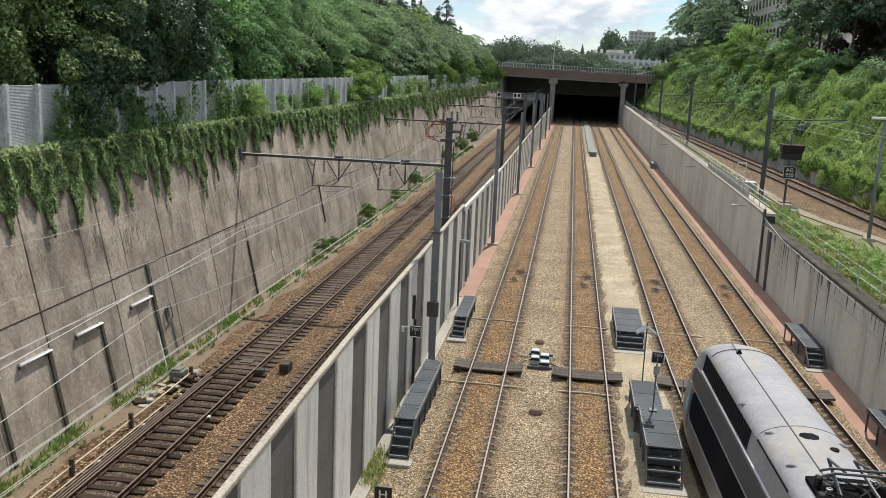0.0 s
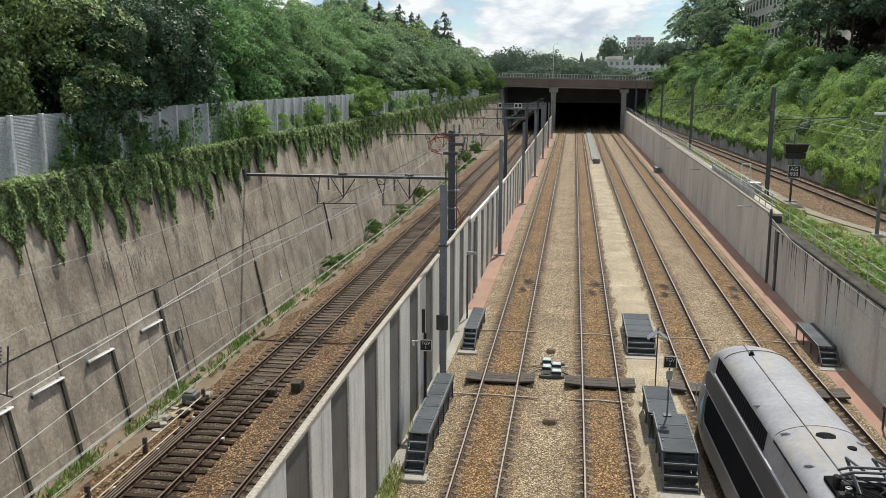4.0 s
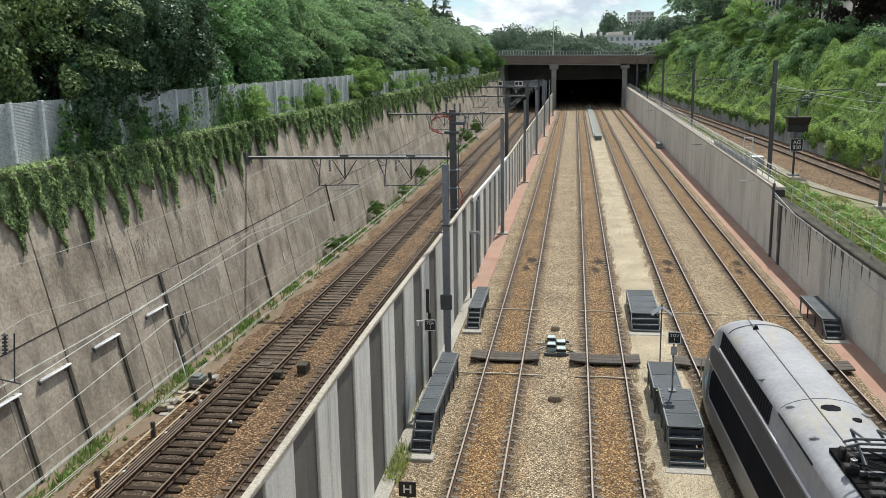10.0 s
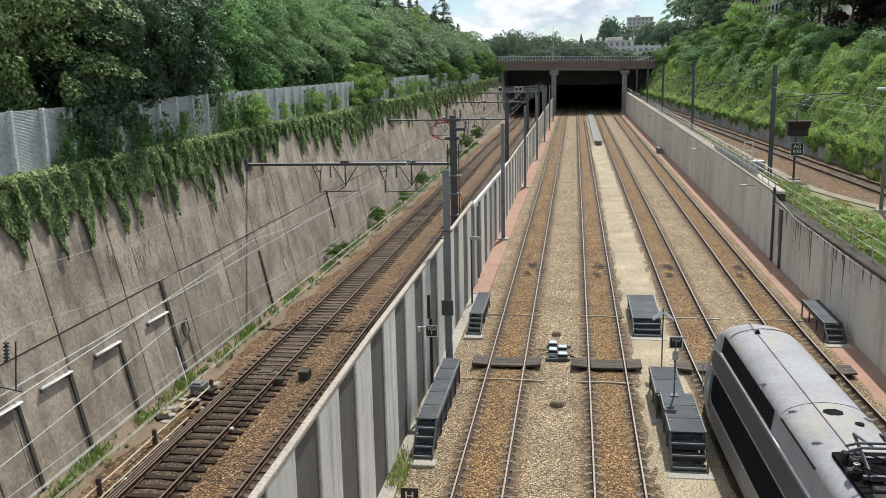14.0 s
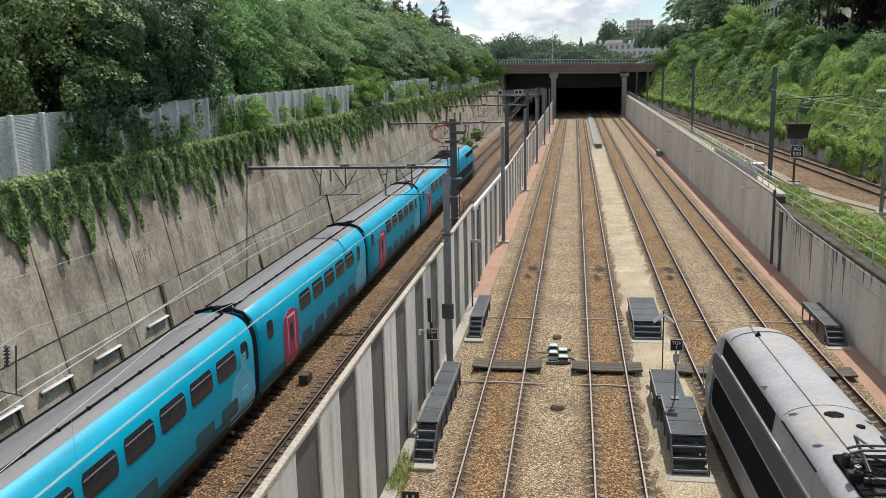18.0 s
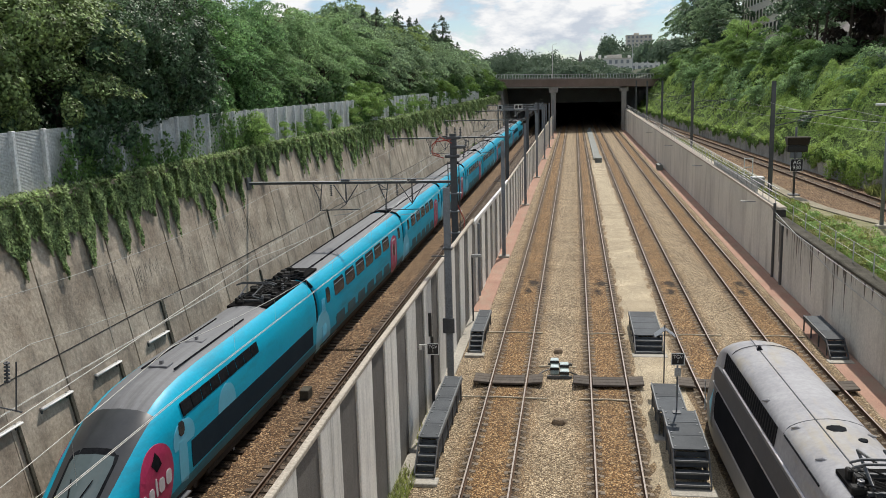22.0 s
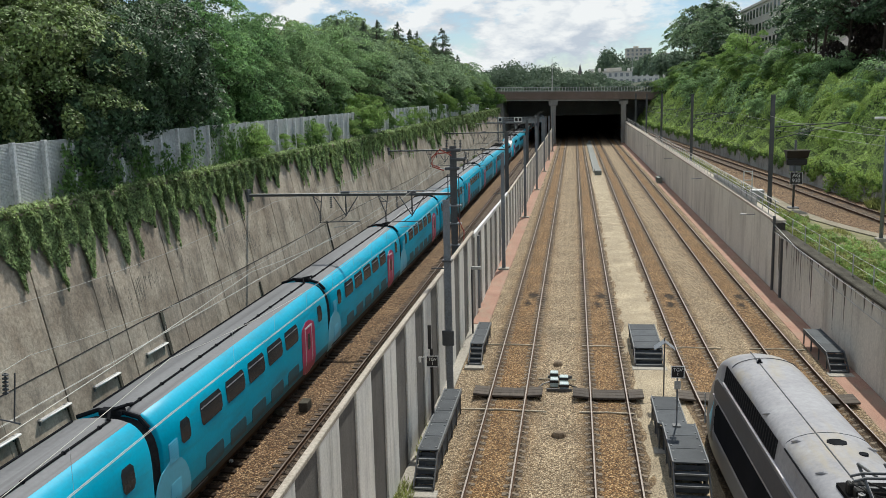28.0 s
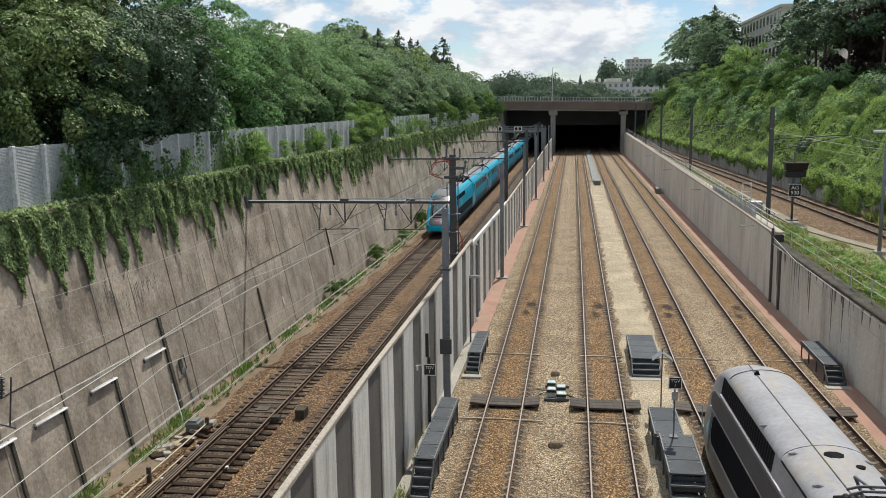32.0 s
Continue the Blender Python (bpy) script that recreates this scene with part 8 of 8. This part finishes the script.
def mounds(label, count, per, y0, y1, size, mat, rmin, rmax, seed, umin=0.0, umax=1.0):
    """Bushes grown over by creepers: lumps of leaves on the slope with dark pockets between."""
    r = np.random.default_rng(seed)
    y = r.uniform(y0, y1, count)
    u = r.uniform(umin, umax, count)
    b = np.array([upper_x(v) + 2.9 for v in y])
    x = b + u * (33.0 + (b - 25.1) * 0.5 - b)
    z = np.array([float(bank_z(p, q)) for p, q in zip(x, y)])
    rad = r.uniform(rmin, rmax, count)
    k = np.repeat(np.arange(count), per)
    e = r.normal(0, 1, (len(k), 3))
    e /= np.linalg.norm(e, axis=1, keepdims=True)
    e[:, 2] = np.where(e[:, 2] < -0.2, -e[:, 2], e[:, 2])
    lump = 1 + 0.2 * np.sin(5 * e[:, 0] + k) * np.sin(4 * e[:, 1] + 2 * k) + 0.12 * np.sin(9 * e[:, 1] + k)
    rr = rad[k] * lump * r.uniform(0.82, 1.06, len(k))
    P = np.stack([x[k] + e[:, 0] * rr * 0.9, y[k] + e[:, 1] * rr * 1.1, z[k] + 0.15 * rad[k] + e[:, 2] * rr * 0.95], 1)
    return tagged(new("bramble", quads("bramble", leaves(P, e + np.array([[0, 0, 0.15]]), size, 0.5, 0.7, 0.24), mat)), label, "bramble", kind="stuff")


mounds("creeper-covered brambles on the bank", 9, 1700, 66, 112, 0.20, M_CREEPER, 1.5, 2.8, 21, 0.1, 0.9)
mounds("leafy bushes among the creepers on the bank", 11, 1700, 75, 130, 0.21, M_DUSTY, 1.5, 2.9, 22, 0.45, 1.0)
# dark mounds, here and further along, paint the shade between the bushes
mounds("brambles whose dark colour stands in for shaded pockets of the bank", 16, 800, 78, 130, 0.22, M_SOMBRE, 1.2, 2.4, 23, 0.2, 1.0)
mounds("leafy bushes among the creepers on the bank", 26, 520, 126, 236, 0.36, M_DUSTY, 1.5, 3.2, 25, 0.3, 1.0)
mounds("brambles whose dark colour stands in for shaded pockets of the bank", 22, 360, 126, 236, 0.36, M_LEAF[1], 1.2, 2.6, 26, 0.3, 1.0)
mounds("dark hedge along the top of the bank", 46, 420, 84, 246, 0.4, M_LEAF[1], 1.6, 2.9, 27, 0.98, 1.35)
for x, y, k in ((28.8, 121, 1.5), (29.8, 131, 1.7), (27.2, 126, 1.1), (28.5, 112, 0.9), (27.5, 146, 1.2), (29, 160, 1.4), (26, 175, 1.0), (28, 192, 1.3), (24, 205, 1.1), (25, 220, 1.2)):
    plant(R.choice((shrub[1], fresh, shrub[0])), x, y, float(bank_z(np.array(x), y)) - 0.7, k)
for x, y, k, i in ((36, 148, 1.25, 1), (37, 160, 1.35, 3), (39, 166, 1.4, 3), (30.5, 196, 0.8, 2), (31.0, 206, 1.35, 1), (34, 216, 1.5, 3), (33, 228, 1.6, 0), (37, 238, 1.7, 1), (33, 252, 1.7, 3),
                   (34, 268, 1.8, 1), (40, 290, 2.0, 3), (37, 310, 2.0, 0), (46, 96, 1.3, 1), (50, 108, 1.3, 1), (44, 84, 1.1, 3), (52, 180, 1.5, 0)):
    plant(mid[0] if i == 0 else shade[i % 3], x, y, bank_top(y) - 2.2, k)
bush = [tree("shrub", "large grey-green bush standing out of the creepers", 5.0, 2.6, 2.4, 7000, 0.20, m, 111 + i, trunk=0.07, cat="shrub", spread=0.6, per=110) for i, m in enumerate((M_DUSTY, M_LEAF[2]))]
for i, o in enumerate(bush):
    o.location = (-180 - 6 * i, 40, 9)
for x, y, k, i in ((27.4, 115, 1.05, 0), (29.5, 118, 1.0, 0), (30.6, 130, 1.1, 1), (31.0, 113, 0.9, 0), (27.8, 158, 1.2, 1), (25.3, 172, 1.1, 0), (25.2, 128, 0.9, 0), (23.2, 188, 1.1, 0), (22.8, 230, 1.3, 1), (30.5, 143, 1.2, 0), (28.8, 98, 0.7, 0)):
    plant(bush[i], x, y, float(bank_z(np.array(x), y)) - 0.6, k)
plant(fresh, 33.2, 183, bank_top(183) - 0.8, 1.9)
plant(fresh, 32.2, 189, bank_top(189) - 0.8, 1.6)
plant(cons[0], 34, 232, bank_top(232) - 1, 1.3)
for x, y, k in ((38.0, 124, 1.35), (41, 136, 1.35), (38.5, 112, 1.3), (45, 122, 1.45), (42, 104, 1.3)):
    plant(purple, x, y, bank_top(y) - 1.9, k)

lofty = tree("tree", "tall dark tree with a high crown on top of the bank", 14.0, 4.4, 4.4, 6500, 0.34, M_SOMBRE, 121, trunk=0.22, spread=0.95, per=80)
lofty.location = (-200, 40, 9)
for x, y, k in ((33.6, 118, 1.0), (35.5, 112, 1.05), (32.6, 127, 1.0), (34.6, 138, 1.0), (39.5, 118, 1.1)):
    plant(lofty, x, y, bank_top(y) - 0.9, k)
for x, y, k, i in ((29.0, 157, 0.9, 0), (31.1, 139, 0.8, 1), (26.1, 188, 1.1, 1), (27.9, 117.7, 0.62, 0), (27.3, 143.4, 0.85, 0), (23.8, 184, 1.0, 0), (25.4, 157, 0.9, 1), (31.0, 98.7, 0.6, 1), (23.2, 224, 1.2, 0),
                   (29.3, 176, 1.0, 1), (29.5, 142.5, 0.85, 1), (25.7, 224, 1.3, 1), (28.2, 168, 1.0, 1), (25.6, 204, 1.2, 0)):
    plant(bush[i], x, y, float(bank_z(np.array(x), y)) - 0.5, k)
# more leaf lumps coloured dark in place of shade among the bushes
mounds("dark leaves standing in for shade between the bushes of the bank", 14, 700, 84, 150, 0.24, M_LEAF[1], 1.1, 2.0, 28, 0.5, 1.0)
undergrowth("creepers fallen over the wall to the track", 54, 102, 90, 420, 0.17, M_CREEPER, 22.9, 25.6, 3.4, 5.2, 0.95, 71)
# vines hanging over the low wall at the bank's foot
n = 16000
y = rng.uniform(45, 240, n)
tongue = np.clip(0.55 + 0.5 * np.sin(y * 0.55) + 0.35 * np.sin(y * 1.7 + 1) + 0.25 * np.sin(y * 4.1), 0.05, 1.6)
u = rng.uniform(0, 1, n)
P = np.stack([upper_x(y) + 2.42 - rng.uniform(0, 0.3, n) * (1 - 0.6 * u) + 0.35 * (u < 0.12), y, 4.95 - u * tongue + rng.normal(0, 0.05, n)], 1)
tagged(new("vine", quads("vine", leaves(P, np.tile(np.array([[-1.0, -0.2, 0.5]]), (n, 1)), 0.24, 0.8), M_LEAF[2])), "vines hanging over the low concrete wall", "vine", kind="stuff")

# grass and weeds
def tufts(label, n, area, h, mat=None):
    x0, x1, y0, y1, z = area
    P = np.stack([rng.uniform(x0, x1, n), rng.uniform(y0, y1, n), np.zeros(n)], 1)
    clump = np.sin(P[:, 0] * 2.3 + P[:, 1] * 0.8) + np.sin(P[:, 1] * 1.7) + rng.normal(0, 0.6, n)
    P = P[clump > 0.1]
    n = len(P)
    a = rng.uniform(0, 6.28, n)
    w = np.stack([np.cos(a), np.sin(a), np.zeros(n)], 1) * 0.03 * h / 0.3
    lean = rng.normal(0, 0.12, (n, 3)) * h / 0.3
    lean[:, 2] = h * rng.uniform(0.5, 1.3, n)
    P[:, 2] = z
    V = np.stack([P - w, P + w, P + lean * 0.6 + w * 0.7, P + lean], 1)
    return tagged(new("grass", quads("grass", V, mat or M_GRASS)), label, "grass", kind="stuff")


tufts("tall grass and weeds on the raised verge", 22000, (13.4, 15.6, 40, 80, 3.15), 0.30)
tufts("tall grass and weeds on the raised verge", 12000, (15.4, 17.6, 40, 62, 3.15), 0.24)
undergrowth("low weeds on the raised verge", 40, 82, 200, 110, 0.11, M_GRASS, 13.6, 15.4, 3.2, 3.4, 0.36, 44)
undergrowth("low green weeds on the raised verge", 40, 66, 150, 110, 0.12, M_FRESH, 13.6, 16.0, 3.2, 3.4, 0.42, 45)
undergrowth("pale grassy weeds on the raised verge", 40, 70, 90, 130, 0.12, M_GRASS, 13.6, 16.4, 3.15, 3.4, 0.42, 47)
undergrowth("low green weeds on the raised verge", 40, 57, 110, 110, 0.12, M_FRESH, 15.0, 17.6, 3.2, 3.4, 0.40, 46)
tufts("tall grass and weeds on the raised verge", 14000, (13.5, 16.4, 80, 140, 3.1), 0.45)
tufts("fresh green weeds on the raised verge", 5000, (13.6, 15.5, 40, 70, 3.15), 0.36, M_FRESH)
tufts("weeds along the foot of the sloping wall", 8000, (-16.75, -15.9, 20, 150, LZ - 0.15), 0.34, M_LEAF[2])
undergrowth("lush weeds along the foot of the sloping wall", 20, 90, 110, 60, 0.09, M_GRASS, -16.75, -15.85, LZ - 0.25, LZ - 0.1, 0.22, 61)
undergrowth("green weeds along the foot of the sloping wall", 20, 120, 80, 70, 0.10, M_LEAF[2], -16.8, -16.1, LZ - 0.25, LZ - 0.1, 0.22, 62)
tufts("green weeds by the long platform", 2500, (-5.75, -5.2, 25, 33, -0.25), 0.22)
tufts("weeds beside the raised track", 9000, (23.2, 24.4, 45, 75, 3.0), 0.8)
for y, s in ((58.5, 0.3), (61.0, 0.22), (72, 0.42), (84, 0.36), (95, 0.45), (120, 0.6), (135, 0.7), (150, 0.7)):
    plant(shrub[1], -16.3, y, LZ - 0.2, s)

# ---------------------------------------------------------------- distance
def wood(label, n, x0, x1, y0, y1, zg, h, size, seed):
    r = np.random.default_rng(seed)
    m = int((x1 - x0) * (y1 - y0) / 60)
    cx, cy = r.uniform(x0, x1, m), r.uniform(y0, y1, m)
    ch = h * r.uniform(0.6, 1.1, m) * (1 + 0.25 * np.sin(cx * 0.07 + seed))
    k = r.integers(0, m, n)
    e = r.normal(0, 1, (n, 3))
    e /= np.linalg.norm(e, axis=1, keepdims=True)
    e[:, 2] = np.abs(e[:, 2])
    P = np.stack([cx[k] + e[:, 0] * 4.6, cy[k] + e[:, 1] * 4.6, zg + ch[k] * (0.35 + 0.62 * e[:, 2] * r.uniform(0.75, 1.05, n))], 1)
    return tagged(new("wood", quads("wood", leaves(P, e, size, 0.4), M_FARLEAF)), label, "wood", kind="stuff")


wood("hazy wood beyond the road bridge", 46000, -75, 12, 330, 430, 11.0, 11.2, 0.85, 3)
wood("hazy wood beyond the road bridge", 16000, -60, 110, 560, 700, 13.0, 14.0, 2.0, 5)
wood("trees before the far houses", 9000, -10, 70, 440, 500, 12.0, 8.2, 1.0, 15)
wood("trees below the tower blocks", 14000, 20, 120, 720, 800, 16.0, 26.0, 2.4, 19)
wood("low trees just behind the road bridge", 9000, -20, 34, 262, 300, 11.0, 5.0, 1.1, 8)
wood("dark trees beside the far end of the bank", 9000, 24, 60, 270, 330, 15.0, 14.0, 1.4, 9)


def house(label, x, y, z, w, d, h, floors, cols, mat, flat=False, cat="house", rz=0):
    b = thing("apartment_building" if floors > 2 else "house", label, cat, "houses", at=pose(x, y, z, 0, 0, rz))
    part("wall", Form().box(0, w, 0, d, -6, h), mat, b)
    if flat:
        part("roof", Form().box(-0.3, w + 0.3, -0.3, d + 0.3, h + 0.01, h + 0.6).box(w * 0.3, w * 0.5, d * 0.3, d * 0.6, h + 0.61, h + 2.6), M_PLASTER, b)
    else:
        part("roof", Form().loft([[(-0.4, -0.4, h), (-0.4, d + 0.4, h), (-0.4, d / 2, h + d * 0.3)], [(w + 0.4, -0.4, h), (w + 0.4, d + 0.4, h), (w + 0.4, d / 2, h + d * 0.3)]]), M_ROOF, b)
        part("chimney", Form().box(w * 0.2, w * 0.2 + 0.9, d * 0.4, d * 0.4 + 0.9, h, h + d * 0.3 + 1.6), M_ROOF, b)
    for i in range(floors):
        for j in range(cols):
            cx, cz = w * (j + 0.5) / cols, h * (i + 0.55) / floors
            win = part("window", Form().box(cx - w / cols * 0.24, cx + w / cols * 0.24, -0.08, 0.02, cz - h / floors * 0.28, cz + h / floors * 0.28), M_WINDOW if y < 400 else M_WINDOW_HAZED, b)
            part("sill", Form().box(cx - w / cols * 0.28, cx + w / cols * 0.28, -0.2, -0.09, cz - h / floors * 0.32, cz - h / floors * 0.285), M_PLASTER_WHITE, win)
    return b


house("long pale rendered apartment house behind trees on the bank", 41.0, 236, 17.0, 44, 14, 14.0, 4, 12, M_PLASTER, True, "apartment house", -90)
house("pale house showing between trees on the bank", 41.0, 158, 13.6, 13, 10, 5.0, 1, 6, M_PLASTER, False, "house", -90)
house("long low white apartment row on the far hill", 6, 540, 13.2, 43, 12, 10.6, 3, 13, M_PLASTER_WHITE, True, "apartment row")
for i, x in enumerate((9, 14, 17.5, 25, 31, 33.5, 40, 46)):
    solid("chimney", Form().box(x, x + (1.6 if i % 3 else 2.6), 544, 546, 23.8, 26.0 + 0.5 * (i % 2), 0.1), M_PLASTER_WHITE, "white chimney stack on the far apartment row", "chimney", "chimneys")
house("long low white apartment row on the far hill", 54, 560, 14, 16, 12, 12.0, 4, 5, M_PLASTER_WHITE, True, "apartment row")
house("pale tower block on the far hill", 50, 900, 20, 24, 20, 33.0, 9, 6, M_PLASTER, True, "tower block")
house("pale tower block on the far hill", 84, 940, 22, 16, 16, 27.0, 7, 4, M_PLASTER, True, "tower block")
ch = thing("church_spire", "slim dark church spire on the far hill", "church", at=pose(4.5, 700, 14))
part("tower", Form().box(-1.6, 1.6, -1.6, 1.6, -5, 12), M_PLASTER, ch)
part("spire", Form().loft([[(-1.8, -1.8, 12), (1.8, -1.8, 12), (1.8, 1.8, 12), (-1.8, 1.8, 12)], [(-0.1, -0.1, 20), (0.1, -0.1, 20), (0.1, 0.1, 20), (-0.1, 0.1, 20)]]), M_ROOF, ch)
for x, y, h in ((-47, 330, 14), (26, 420, 18)):
    s = thing("street_lamp", "distant street lamp beyond the bridge", "street lamp", at=pose(x, y, 11))
    part("pole", Form().tube([(0, 0, 0), (0, 0, h)], [0.16, 0.1], 6), M_STEEL_PALE, s)
    part("head", Form().box(-0.8, 0.2, -0.2, 0.2, h, h + 0.2), M_STEEL_PALE, s)

# ---------------------------------------------------------------- movement


def motions():
    # distance of the first train's tip along the track, by time
    rows = ((0.0, -355.0), (12.0, -41.0), (14.5, 22.8), (16.5, 72.8), (17.0, 85.7), (19.0, 138.0), (22.0, 216.6), (25.0, 295.9), (28.0, 376.6), (30.0, 430.0), (32.0, 482.6))
    walk(train_a, [(t, pose(TA, y, LZ)) for t, y in rows])
    walk(train_b, [(t, pose(TA, y - SET_LEN, LZ)) for t, y in rows])


motions()
